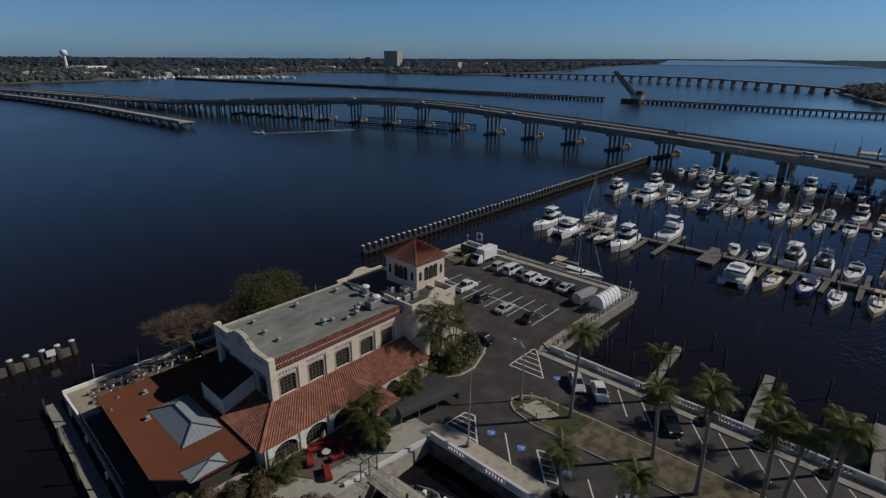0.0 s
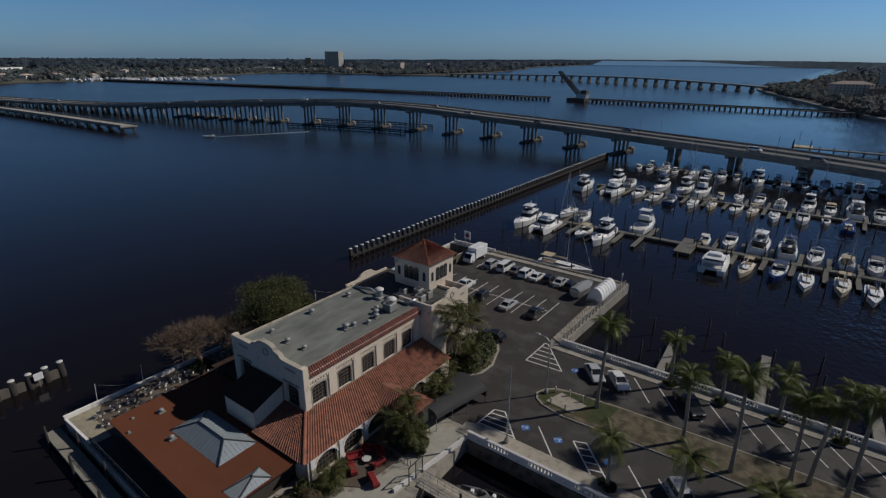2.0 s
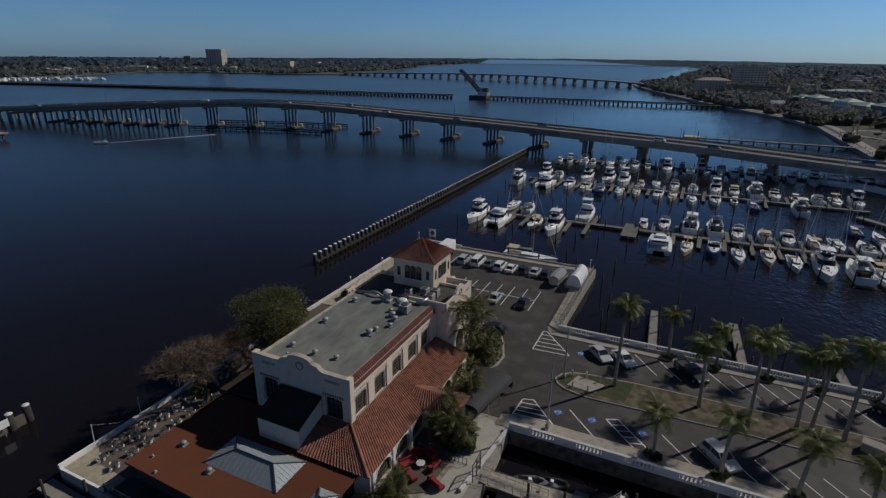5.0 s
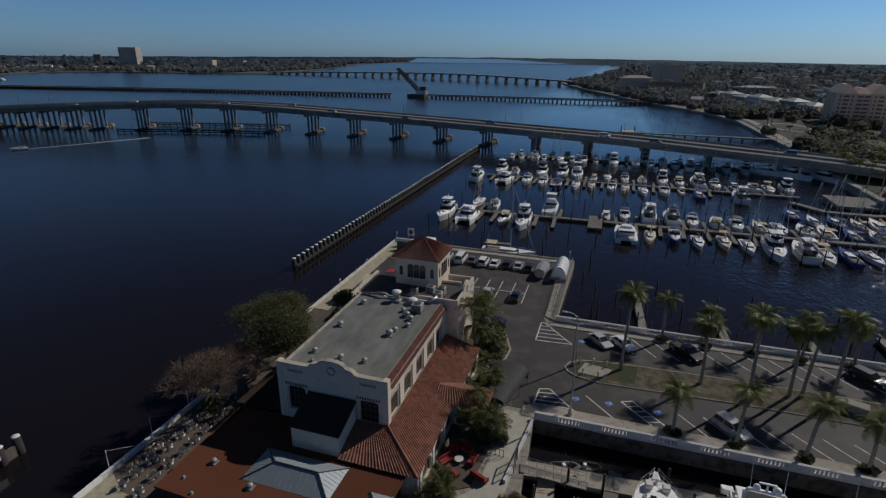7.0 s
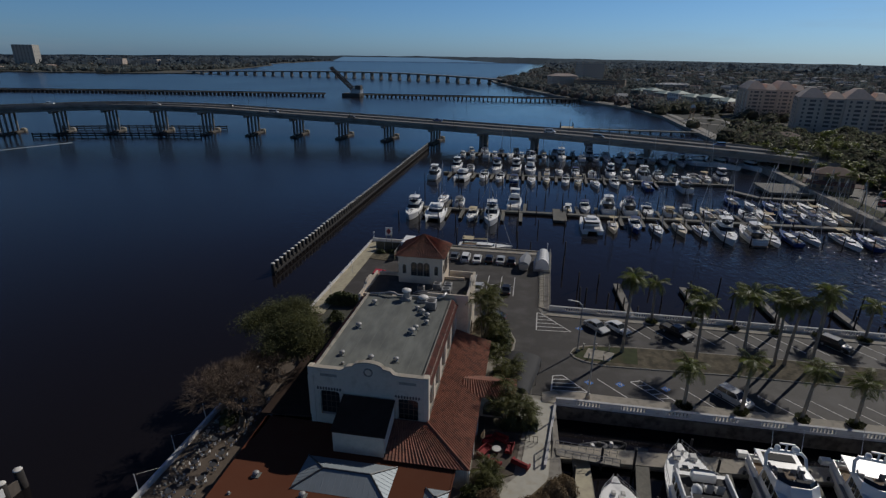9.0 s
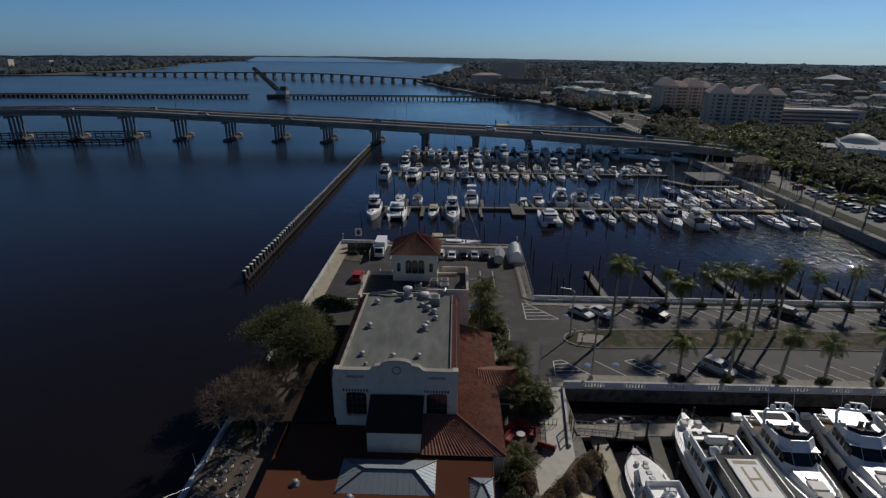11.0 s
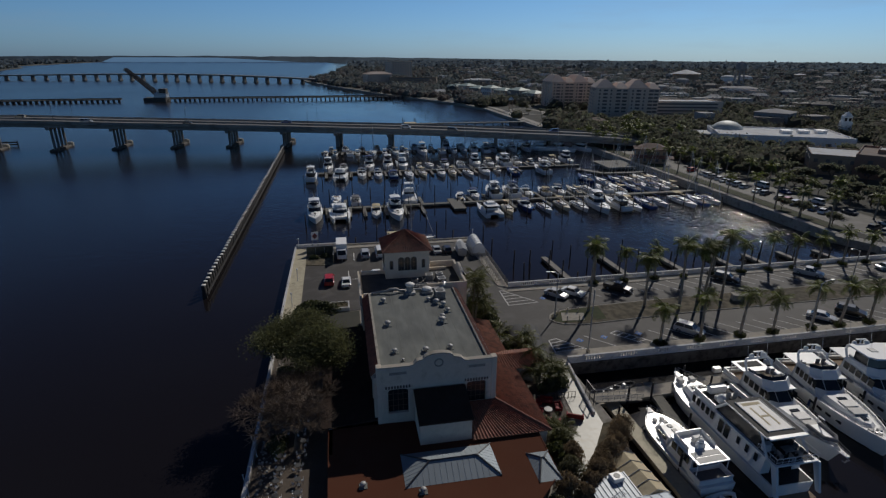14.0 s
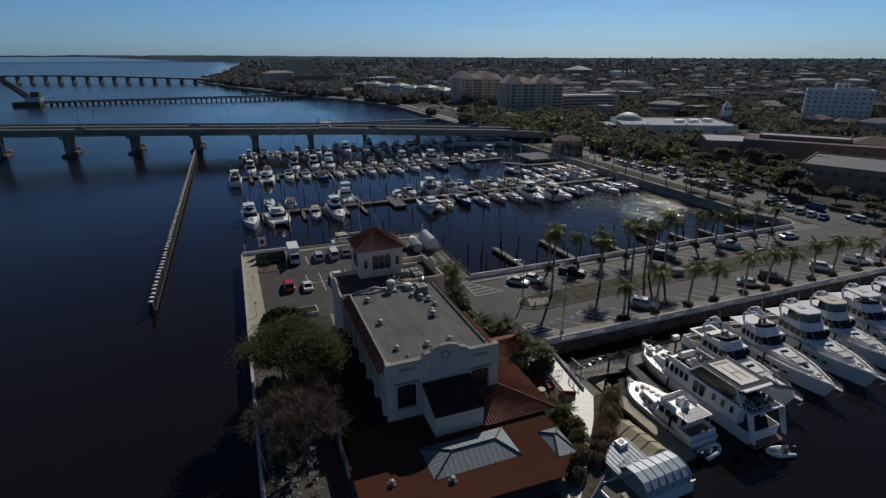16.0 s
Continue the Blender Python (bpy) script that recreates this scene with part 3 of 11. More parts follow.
def arch_window(parent, m, w, h, cols=4, rows=4, name="window", flat=False):
    """Recessed dark pane with a grille of bars, on the pose m (x across, y up, z outwards)."""
    win = part(name, Build().slab(arch(w + 0.3, h + 0.15, flat=flat), m, 0.02), DARK_METAL, parent, "arched window with dark panes")
    part("pane", Build().slab(arch(w, h, flat=flat), m @ pose(0, 0.05, 0.02), 0.02), GLASS_DARK, win, m=None)
    g = Build()
    for i in range(1, cols):
        x = -w / 2 + w * i / cols
        g.slab([(x - 0.03, 0.05), (x + 0.03, 0.05), (x + 0.03, h * 0.93), (x - 0.03, h * 0.93)], m @ pose(0, 0, 0.04), 0.03)
    for j in range(1, rows):
        y = h * j / rows
        g.slab([(-w / 2, y - 0.03), (w / 2, y - 0.03), (w / 2, y + 0.03), (-w / 2, y + 0.03)], m @ pose(0, 0, 0.04), 0.03)
    part("glazing_grid", g, FRAME_BROWN, win)
    return win


def wall_with_openings(x0, x1, z0, z1, holes, thick, m, flat=False):
    """A wall in the plane of m (x along, y up), z outwards, with arched openings (centre, sill, width, height) cut through it."""
    b = Build()
    holes = sorted(holes)
    cur = x0
    for c, s, w, h in holes:
        b.slab([(cur, z0), (c - w / 2, z0), (c - w / 2, z1), (cur, z1)], m, thick)
        if s > z0:
            b.slab([(c - w / 2, z0), (c + w / 2, z0), (c + w / 2, s), (c - w / 2, s)], m, thick)
        top = [(c + x, s + y) for x, y in arch(w, h, flat=flat)[2:]]
        b.slab([(c - w / 2, z1)] + [(c - w / 2, top[-1][1])] + top[::-1][1:] + [(c + w / 2, z1)], m, thick)
        cur = c + w / 2
    b.slab([(cur, z0), (x1, z0), (x1, z1), (cur, z1)], m, thick)
    return b.weld()


EAST = Matrix(((0, 0, 1, 0), (1, 0, 0, 0), (0, 1, 0, 0), (0, 0, 0, 1)))      # x along +y, y up, z to +x
SOUTH = Matrix(((1, 0, 0, 0), (0, 0, -1, 0), (0, 1, 0, 0), (0, 0, 0, 1)))    # x along +x, y up, z to -y
WEST = Matrix(((0, 0, -1, 0), (-1, 0, 0, 0), (0, 1, 0, 0), (0, 0, 0, 1)))    # x along -y, y up, z to -x
at = lambda x, y, z, turn: Matrix.Translation((x, y, z)) @ turn

hall = thing("restaurant_building", "cream stucco mission style waterfront restaurant with tile roofs", "building")
HX0, HX1, HY0, HY1, HZ = -65.45, -51.42, 26.4, 48.3, 9.55

# main hall
EWIN = [(28.85, 4.6, 2.25, 2.55), (33.1, 4.6, 2.25, 2.55), (37.4, 4.6, 2.25, 2.55), (41.7, 4.6, 2.25, 2.55), (45.6, 4.6, 2.25, 2.55)]
part("wall_core", Build().box(HX0 + 0.5, HY0 + 0.5, -0.1, HX1 - 0.5, HY1, HZ - 0.1), STUCCO, hall)
part("wall_east", wall_with_openings(HY0 + 0.45, HY1, 0, 9.3, EWIN, 0.27, at(HX1 - 0.45, 0, 0, EAST), True), STUCCO, hall, "sunlit cream stucco wall with recessed windows")
part("wall_face", wall_with_openings(HY0 + 0.45, HY1, 0, 9.3, [(a, s - 0.3, w + 0.75, h + 1.25) for a, s, w, h in EWIN], 0.18, at(HX1 - 0.18, 0, 0, EAST), None), STUCCO, hall)
part("wall_west", wall_with_openings(-HY1, -HY0 - 0.45, 0, 9.3, [(-a, s, w, h) for a, s, w, h in EWIN[::-1]], 0.45, at(HX0 + 0.45, 0, 0, WEST)), STUCCO, hall)
TOOTH = Build().box(-0.18, -0.115, 0, 0, 0.115, 0.34).mesh("corbel", STUCCO)
for yc, s, w, h in EWIN:
    arch_window(hall, at(HX1 - 0.4, yc, s, EAST), w - 0.1, h - 0.05, 4, 5, flat=True)
    arch_window(hall, at(HX0 + 0.44, yc, s, WEST), w - 0.2, h - 0.1)
    for k in range(7):               # corbel teeth under the head of each recess
        part("corbel", TOOTH, None, hall, m=pose(HX1, yc - 1.29 + k * 0.43, s + h + 0.61))
    part("surround", Build().slab([(-w / 2 - 0.3, -0.1), (-w / 2 - 0.02, -0.1), (-w / 2 - 0.02, h - 0.3), (-w / 2 - 0.3, h - 0.1)], at(HX1 - 0.18, yc, s, EAST), 0.05), CONCRETE, hall)
    part("surround", Build().slab([(w / 2 + 0.3, -0.1), (w / 2 + 0.3, h - 0.1), (w / 2 + 0.02, h - 0.3), (w / 2 + 0.02, -0.1)], at(HX1 - 0.18, yc, s, EAST), 0.05), CONCRETE, hall)
    ring_ = [(x * 1.0, y) for x, y in arch(w, h, flat=True)[2:]]
    part("surround", Build().slab([(x * 1.22, y + 0.26) for x, y in ring_] + [(x, y + 0.02) for x, y in ring_[::-1]], at(HX1 - 0.18, yc, s, EAST), 0.05), CONCRETE, hall, "grey moulded window surround")
    part("sill", Build().bevelbox(HX1 - 0.2, yc - w / 2 - 0.4, s - 0.22, HX1 + 0.12, yc + w / 2 + 0.4, s - 0.02, 0.03), CONCRETE, hall)

for yc in (27.2, 31.05, 35.35, 39.65, 43.7, 47.1):   # pale piers between the west windows
    part("pilaster", Build().bevelbox(HX0 - 0.45, yc - 0.4, 3.0, HX0 + 0.02, yc + 0.4, 8.85, 0.04), STUCCO, hall)

# south front with mission gable
prof = [(HX0, 0), (HX1, 0), (HX1, 10.25), (-54.9, 10.25), (-55.3, 10.35), (-55.7, 10.75), (-56.1, 10.85), (-56.4, 10.9)]
prof += [(-58.3 + 1.75 * math.cos(a), 10.95 + 0.62 * math.sin(a)) for a in [math.pi * i / 10 for i in range(11)]]
prof += [(-60.2, 10.9), (-60.5, 10.85), (-60.9, 10.75), (-61.3, 10.35), (-61.7, 10.25), (HX0, 10.25)]
NICHE = [(-63.1, 4.0, 2.4, 3.3), (-53.7, 4.3, 2.4, 3.0)]
fm = at(0, HY0 + 0.45, 0, SOUTH)
front = wall_with_openings(HX0, HX1, 0, 9.0, NICHE, 0.45, fm, True)
front.slab([(x, max(z, 9.0)) for x, z in prof], fm, 0.45)
part("wall_south", front, STUCCO, hall, "shaded cream front wall with curved gable")
coping = Build()
top = [(x, z) for x, z in prof[2:]]
for (xa, za), (xb, zb) in zip(top, top[1:]):
    coping.add([(xa, HY0 - 0.1, za), (xb, HY0 - 0.1, zb), (xb, HY0 + 0.55, zb), (xa, HY0 + 0.55, za), (xa, HY0 - 0.1, za + 0.13), (xb, HY0 - 0.1, zb + 0.13), (xb, HY0 + 0.55, zb + 0.13), (xa, HY0 + 0.55, za + 0.13)],
               [(0, 1, 2, 3), (4, 5, 6, 7), (0, 1, 5, 4), (2, 3, 7, 6), (0, 3, 7, 4), (1, 2, 6, 5)])
part("coping", coping.weld(), PALE_CONCRETE, hall)
for xc, s, w, h in NICHE:
    arch_window(hall, at(xc, HY0 + 0.42, s, SOUTH), w - 0.1, h - 0.05, flat=True)
    # dark pieces stand for the shaded gaps of the frieze on this front
    for k in range(9):
        fr = Build().slab([(-1.5 + k * 0.34, 0), (-1.3 + k * 0.34, 0), (-1.3 + k * 0.34, 0.3), (-1.4 + k * 0.34, 0.4), (-1.5 + k * 0.34, 0.3)], at(xc, HY0, s + h + 0.1, SOUTH), 0.03)
        part("corbel", fr, DARK_METAL, hall)
    for s2 in (-1, 1):
        pil = Build()
        pil.slab([(s2 * 1.5 - 0.14, -0.3), (s2 * 1.5 + 0.14, -0.3), (s2 * 1.5 + 0.14, 3.2), (s2 * 1.5 - 0.14, 3.2)], at(xc, HY0, s, SOUTH), 0.08)
        part("pilaster", pil, STUCCO, hall)
    lv = Build()
    lv.slab([(-1.0, 0), (1.0, 0), (1.0, 0.34), (-1.0, 0.34)], at(xc, HY0, 9.25, SOUTH), 0.03)
    part("louvre", lv, CONCRETE, hall)
ring = Build()
pts = [(-58.3 + 0.48 * math.cos(a), HY0 - 0.03, 10.35 + 0.48 * math.sin(a)) for a in [2 * math.pi * i / 16 for i in range(17)]]
ring.tube(pts, 0.09, 6)
part("medallion", ring, CONCRETE, hall, "round stone medallion")
part("corner_pier", Build().bevelbox(HX1 - 0.5, HY0 - 0.06, 0, HX1 + 0.14, HY0 + 0.8, 10.4, 0.04), STUCCO, hall)
part("corner_pier", Build().bevelbox(HX0 - 0.14, HY0 - 0.06, 0, HX0 + 0.5, HY0 + 0.8, 10.4, 0.04), STUCCO, hall)

# flat roof of the hall with edges
part("roof", Build().box(HX0 + 0.35, HY0 + 0.45, HZ - 0.1, HX1 - 0.35, HY1 + 0.2, HZ), ROOF_GREY, hall, "grey stained flat roof membrane")
seams = Build()
for k in range(1, 9):
    seams.box(HX0 + 0.4 + k * 1.52, HY0 + 0.6, HZ, HX0 + 0.48 + k * 1.52, HY1, HZ + 0.012)
part("roof_seam", seams, ROOF_SEAM, hall)
part("parapet_east", Build().box(HX1 - 0.82, HY0 + 0.5, HZ - 0.02, HX1 - 0.62, HY1, HZ + 0.3), CONCRETE, hall)
part("parapet_west", Build().box(HX0 + 0.2, HY0 + 0.5, HZ - 0.02, HX0 + 0.5, HY1, HZ + 0.22), PALE_CONCRETE, hall)


def tile_slope(name, a, b_, c, d, parent, pitch=0.4, rows=0, material=None):
    """A slope of barrel tiles: a-b is the eave, d-c the top; one ridged sheet, courses stepped."""
    a, b_, c, d = [Vector(p) for p in (a, b_, c, d)]
    n = max(2, int((b_ - a).length / pitch))
    up = ((d - a) + (c - b_)) / 2
    nrm = (b_ - a).cross(up).normalized()
    if nrm.z < 0:
        nrm = -nrm
    courses = rows or max(2, int(up.length / 0.42))
    base = Build().loft([[a, b_, c, d], [p + nrm * 0.03 for p in (a, b_, c, d)]])
    ob = part(name, base, material or TILE, parent, "red brown barrel tile roof")
    g = Build()
    for i in range(n):
        u0, u1 = (i + 0.08) / n, (i + 0.80) / n
        um = (u0 + u1) / 2
        for k in range(courses):
            t0, t1 = k / courses, (k + 1) / courses
            q = []
            for t, lift in ((t0, 0.035), (t1, 0.0)):
                for u, h in ((u0, 0.02), (um, 0.112), (u1, 0.02)):
                    lo, hi = a.lerp(b_, u), d.lerp(c, u)
                    q.append(lo.lerp(hi, t) + nrm * (h + lift))
            g.add(q, [(0, 1, 4, 3), (1, 2, 5, 4), (0, 2, 1)])
    tagged(part("tiles", g, material or TILE, ob), "", kind="stuff")
    return ob


# tile strip at the top of the east wall, and its twin on the west
tile_slope("eave_tiles", (HX1 + 0.28, HY0 + 0.95, 8.88), (HX1 + 0.28, HY1 + 0.1, 8.88), (HX1 - 0.68, HY1 + 0.1, 9.84), (HX1 - 0.68, HY0 + 0.95, 9.84), hall, 0.36, 3, TILE_DARK)
tile_slope("eave_tiles", (HX0 - 0.75, HY1, 8.75), (HX0 - 0.75, HY0 + 0.9, 8.75), (HX0 + 0.3, HY0 + 0.9, 9.72), (HX0 + 0.3, HY1, 9.72), hall)

# east wing under a tile roof, hipped at its south end
EV, EZ, JZ = -45.9, 3.0, 4.55
tile_slope("wing_roof", (EV, 21.3, EZ), (EV, 48.9, EZ), (HX1, 48.9, JZ), (HX1, HY0 - 0.1, JZ), hall)
tile_slope("wing_roof", (-55.3, 21.3, EZ), (EV, 21.3, EZ), (HX1, HY0 - 0.1, JZ), (-55.3, HY0 - 0.1, JZ), hall)
hip = Build().tube([(EV, 21.3, EZ + 0.14), (HX1 + 0.03, HY0 - 0.1, JZ + 0.14)], 0.14, 6)
part("hip_tiles", hip, TILE, hall)
ARCH_E = [(24.7, 0.15, 3.2, 2.5), (29.0, 0.15, 3.2, 2.5), (33.1, 0.15, 3.2, 2.5), (41.5, 0.15, 2.6, 2.5), (45.5, 0.15, 2.6, 2.5)]
part("wing_wall_east", wall_with_openings(22.0, 48.7, 0, 3.0, ARCH_E, 0.4, at(-46.55, 0, 0, EAST)), STUCCO, hall, "cream wall with arched openings")
for yc, s, w, h in ARCH_E:
    arch_window(hall, at(-46.45, yc, s, EAST), w - 0.15, h - 0.1, 6, 4)
    ring_ = arch(w, h)[2:]
    part("arch_surround", Build().slab([(x * 1.13, y + 0.17) for x, y in ring_] + ring_[::-1], at(-46.15, yc, s, EAST), 0.09), WALL_WHITE, hall, "white moulded arch")
for yc in (22.6, 26.85, 31.05, 35.2):
    part("pilaster", Build().bevelbox(-46.17, yc - 0.3, 0, -45.98, yc + 0.3, 2.75, 0.04), WALL_WHITE, hall)
part("wing_wall_south", Build().box(-55.2, 21.8, 0, -46.55, 22.2, 2.95), STUCCO, hall)
part("wing_wall_north", Build().box(-51.2, 48.3, 0, -46.55, 48.7, 3.0), STUCCO, hall)

# entrance porch with a hipped tile roof
PX0, PX1, PY0, PY1, PZ = -47.1, -41.6, 34.15, 39.0, 3.15
RDG = 4.12
tile_slope("porch_roof", (PX0 - 1.5, PY0, PZ), (PX1, PY0, PZ), (PX1 - 2.2, 36.6, RDG), (PX0 - 1.5, 36.6, RDG), hall)
tile_slope("porch_roof", (PX1, PY1, PZ), (PX0 - 1.5, PY1, PZ), (PX0 - 1.5, 36.6, RDG), (PX1 - 2.2, 36.6, RDG), hall)
tile_slope("porch_roof", (PX1, PY0, PZ), (PX1, PY1, PZ), (PX1 - 2.2, 36.61, RDG), (PX1 - 2.2, 36.59, RDG), hall)
part("porch_wall", wall_with_openings(-46.4, -42.2, 0, 3.1, [(-44.4, 0.05, 2.6, 2.6)], 0.35, at(0, 34.9, 0, SOUTH)), STUCCO, hall)
part("porch_wall", wall_with_openings(-46.4, -42.2, 0, 3.1, [(-44.4, 0.05, 2.6, 2.6)], 0.35, at(0, 38.6, 0, SOUTH)), STUCCO, hall)
part("porch_wall", wall_with_openings(34.9, 38.25, 0, 3.1, [(36.6, 0.05, 2.0, 2.6)], 0.35, at(-42.55, 0, 0, EAST)), STUCCO, hall)

# shed-roofed block in front of the south front
part("block_wall", Build().loft([[(-61.2, 21.9, 2.5), (-55.3, 21.9, 2.5), (-55.3, 26.2, 2.5), (-61.2, 26.2, 2.5)], [(-61.2, 21.9, 5.45), (-55.3, 21.9, 5.45), (-55.3, 26.2, 7.0), (-61.2, 26.2, 7.0)]]), STUCCO, hall)
part("block_roof", Build().loft([[(-61.35, 21.75, 5.4), (-55.15, 21.75, 5.4), (-55.15, 26.18, 7.0), (-61.35, 26.18, 7.0)], [(-61.35, 21.75, 5.62), (-55.15, 21.75, 5.62), (-55.15, 26.18, 7.2), (-61.35, 26.18, 7.2)]]), ROOF_BROWN_SHADE, hall, "dark brown shed roof")

# low dining hall with a coated roof
LOW = [(-71.3, 12.3), (-51.2, 11.6), (-47.6, 15.0), (-47.4, 21.6), (-55.0, 21.6), (-55.3, 26.0), (-66.0, 26.4), (-71.4, 26.4)]
part("low_roof", Build().loft([[(x, y, 2.45) for x, y in LOW], [(x, y, 2.72) for x, y in LOW]]), MEMBRANE, hall, "flat rust red coated roof")
part("low_roof_edge", Build().tube([(x, y, 2.7) for x, y in LOW[:4]], 0.1, 6), MEMBRANE, hall)
inset = [(-70.6, 13.0), (-51.5, 12.3), (-48.2, 15.4), (-48.0, 21.6), (-70.6, 25)]
# one plain dark brown wall below the low roof
part("low_wall", Build().prism(inset, 0, 2.5), DARK_BROWN, hall, "dark wall under the low roof")
# west roof lies in shade; its dark brown carries that shade
part("west_roof", Build().loft([[(-72.2, 26.4, EZ - 0.2), (HX0, 26.4, EZ + 0.2), (HX0, 50.2, EZ + 0.2), (-72.2, 50.2, EZ - 0.2)], [(-72.2, 26.4, EZ), (HX0, 26.4, EZ + 0.4), (HX0, 50.2, EZ + 0.4), (-72.2, 50.2, EZ)]]), ROOF_BROWN_SHADE, hall, "low west wing roof, its shade put into dark brown")
part("west_wing_wall", wall_with_openings(-50.0, -22.2, 0, 2.72, [(-a, s, w, h) for a, s, w, h in ARCH_E], 0.4, at(-70.9, 0, 0, WEST)), STUCCO, hall)
for yc, s, w, h in ARCH_E:
    arch_window(hall, at(-70.95, yc, s, WEST), w - 0.2, h - 0.1, 5, 4)


def seam_hip(x0, y0, x1, y1, z0, rx0, rx1, ry, z1, name):
    """A small hipped roof of standing seam metal."""
    A, B, C, D = (x0, y0, z0), (x1, y0, z0), (x1, y1, z0), (x0, y1, z0)
    R0, R1 = (rx0, ry, z1), (rx1, ry, z1)
    ob = part(name, Build().add([A, B, C, D, R0, R1], [(0, 1, 5, 4), (1, 2, 5), (2, 3, 4, 5), (3, 0, 4), (3, 2, 1, 0)]), METAL_ROOF, hall, "blue grey standing seam metal roof")
    g, rg = Build(), Build()
    V = Vector
    for lo0, lo1, hi0, hi1, n in ((A, B, R0, R1, 16), (B, C, R1, R1, 10), (C, D, R1, R0, 16), (D, A, R0, R0, 10)):
        for i in range(1, n):
            p = V(lo0).lerp(V(lo1), i / n)
            d = V(lo1) - V(lo0)
            up_ = (V(hi0) + V(hi1)) / 2 - (V(lo0) + V(lo1)) / 2
            up_ -= d * (up_.dot(d) / d.length_squared)
            t = 1.0
            along = i / n * d.length
            k0, k1 = (V(hi0) - V(lo0)).dot(d) / d.length, (V(hi1) - V(lo0)).dot(d) / d.length
            if along < k0:
                t = along / k0
            elif along > k1:
                t = (d.length - along) / (d.length - k1)
            g.tube([p + V((0, 0, 0.01)), p + up_ * t + V((0, 0, 0.01))], 0.016, 4)
    part("standing_seam", g, METAL_ROOF, ob)
    for a, b_ in ((A, R0), (B, R1), (C, R1), (D, R0), (R0, R1)):
        rg.tube([V(a) + V((0, 0, 0.04)), V(b_) + V((0, 0, 0.04))], 0.09, 5)
    part("ridge_cap", rg, DARK_METAL, ob)
    return ob


seam_hip(-63.6, 15.9, -53.5, 20.8, 2.74, -60.8, -55.7, 18.1, 3.85, "hip_roof")
seam_hip(-50.0, 14.2, -47.5, 18.5, 2.74, -48.9, -48.6, 16.9, 3.4, "hip_roof")

# north block, east block with a curved gable, tower
part("north_block", Build().box(-66.3, 48.4, -0.1, -51.4, 57.6, 9.0), STUCCO, hall)
part("north_roof", Build().box(-66.0, 48.7, 9.0, -51.6, 57.3, 9.06), ROOF_DARK, hall, "dark grey flat roof before the tower")
nb = Build()
for x0, y0, x1, y1 in ((-66.0, 57.25, -51.4, 57.6), (-66.0, 48.4, -63.9, 48.7), (-61.4, 48.4, -51.6, 48.7)):
    nb.box(x0, y0, 9.0, x1, y1, 9.6)
part("west_gable", Build().slab([(-57.6, 8.0), (-47.8, 8.0), (-47.8, 9.7), (-50.2, 9.7), (-50.6, 9.9)] + [(-52.7 + 1.7 * math.cos(a), 10.0 + 0.6 * math.sin(a)) for a in [math.pi * i / 8 for i in range(9)]] + [(-54.8, 9.9), (-55.2, 9.7), (-57.6, 9.7)], at(-66.25, 0, 0, WEST), 0.3), STUCCO, hall)
part("north_parapet", nb, STUCCO, hall)
part("east_block", Build().box(-56.0, 49.0, -0.1, -50.0, 58.7, 9.1), STUCCO, hall)
ep = [(49.0, 8.0), (58.7, 8.0), (58.7, 10.3), (56.4, 10.3), (56.0, 10.45), (55.8, 10.8)] + [(54.2 + 1.35 * math.cos(a), 10.8 + 0.55 * math.sin(a)) for a in [math.pi * i / 8 for i in range(9)]] + [(52.6, 10.8), (52.4, 10.45), (52.0, 10.3), (49.0, 10.3)]
part("east_front", Build().slab([(49.0, 0), (58.7, 0), (58.7, 8.0), (49.0, 8.0)], at(-50.0, 0, 0, EAST), 0.35).slab(ep, at(-50.0, 0, 0, EAST), 0.35), STUCCO, hall, "sunlit cream entrance front with curved gable")
part("medallion", Build().tube([(-49.63, 54.2 + 0.42 * math.cos(a), 10.3 + 0.42 * math.sin(a)) for a in [2 * math.pi * i / 14 for i in range(15)]], 0.09, 6), CONCRETE, hall)
for yy in (51.4, 57.0):
    part("louvre", Build().slab([(-0.6, 0), (0.6, 0), (0.6, 0.3), (-0.6, 0.3)], at(-49.65, yy, 9.3, EAST), 0.03), CONCRETE, hall)
for x0, y0, x1, y1 in ((-56.0, 49.0, -50.0, 49.3), (-54.0, 58.4, -50.0, 58.7)):
    part("east_parapet", Build().box(x0, y0, 9.1, x1, y1, 10.25), STUCCO, hall)
part("east_roof", Build().box(-55.9, 49.3, 9.08, -50.05, 58.4, 9.14), ROOF_DARK, hall)
arch_window(hall, at(-49.65, 54.2, 0.1, EAST), 2.6, 3.2, 4, 5)
TX0, TX1, TY0, TY1, TZ = -62.0, -54.7, 54.9, 61.6, 13.75
part("tower_wall", Build().bevelbox(TX0, TY0, -0.1, TX1, TY1, TZ, 0.05), STUCCO, hall, "square cream tower")
part("tower_cornice", Build().bevelbox(TX0 - 0.25, TY0 - 0.25, TZ - 0.25, TX1 + 0.25, TY1 + 0.25, TZ + 0.1, 0.04), STUCCO, hall)
AP = (-58.35, 58.25, 16.45)
e = 0.45
c4 = [(TX0 - e, TY0 - e, TZ), (TX1 + e, TY0 - e, TZ), (TX1 + e, TY1 + e, TZ), (TX0 - e, TY1 + e, TZ)]
for i in range(4):
    a_, b2 = c4[i], c4[(i + 1) % 4]
    tile_slope("tower_roof", a_, b2, AP, AP, hall, 0.34)
part("tower_hips", Build().tube([c4[0], AP], 0.12, 5).tube([c4[1], AP], 0.12, 5).tube([c4[2], AP], 0.12, 5).tube([c4[3], AP], 0.12, 5), TILE, hall)
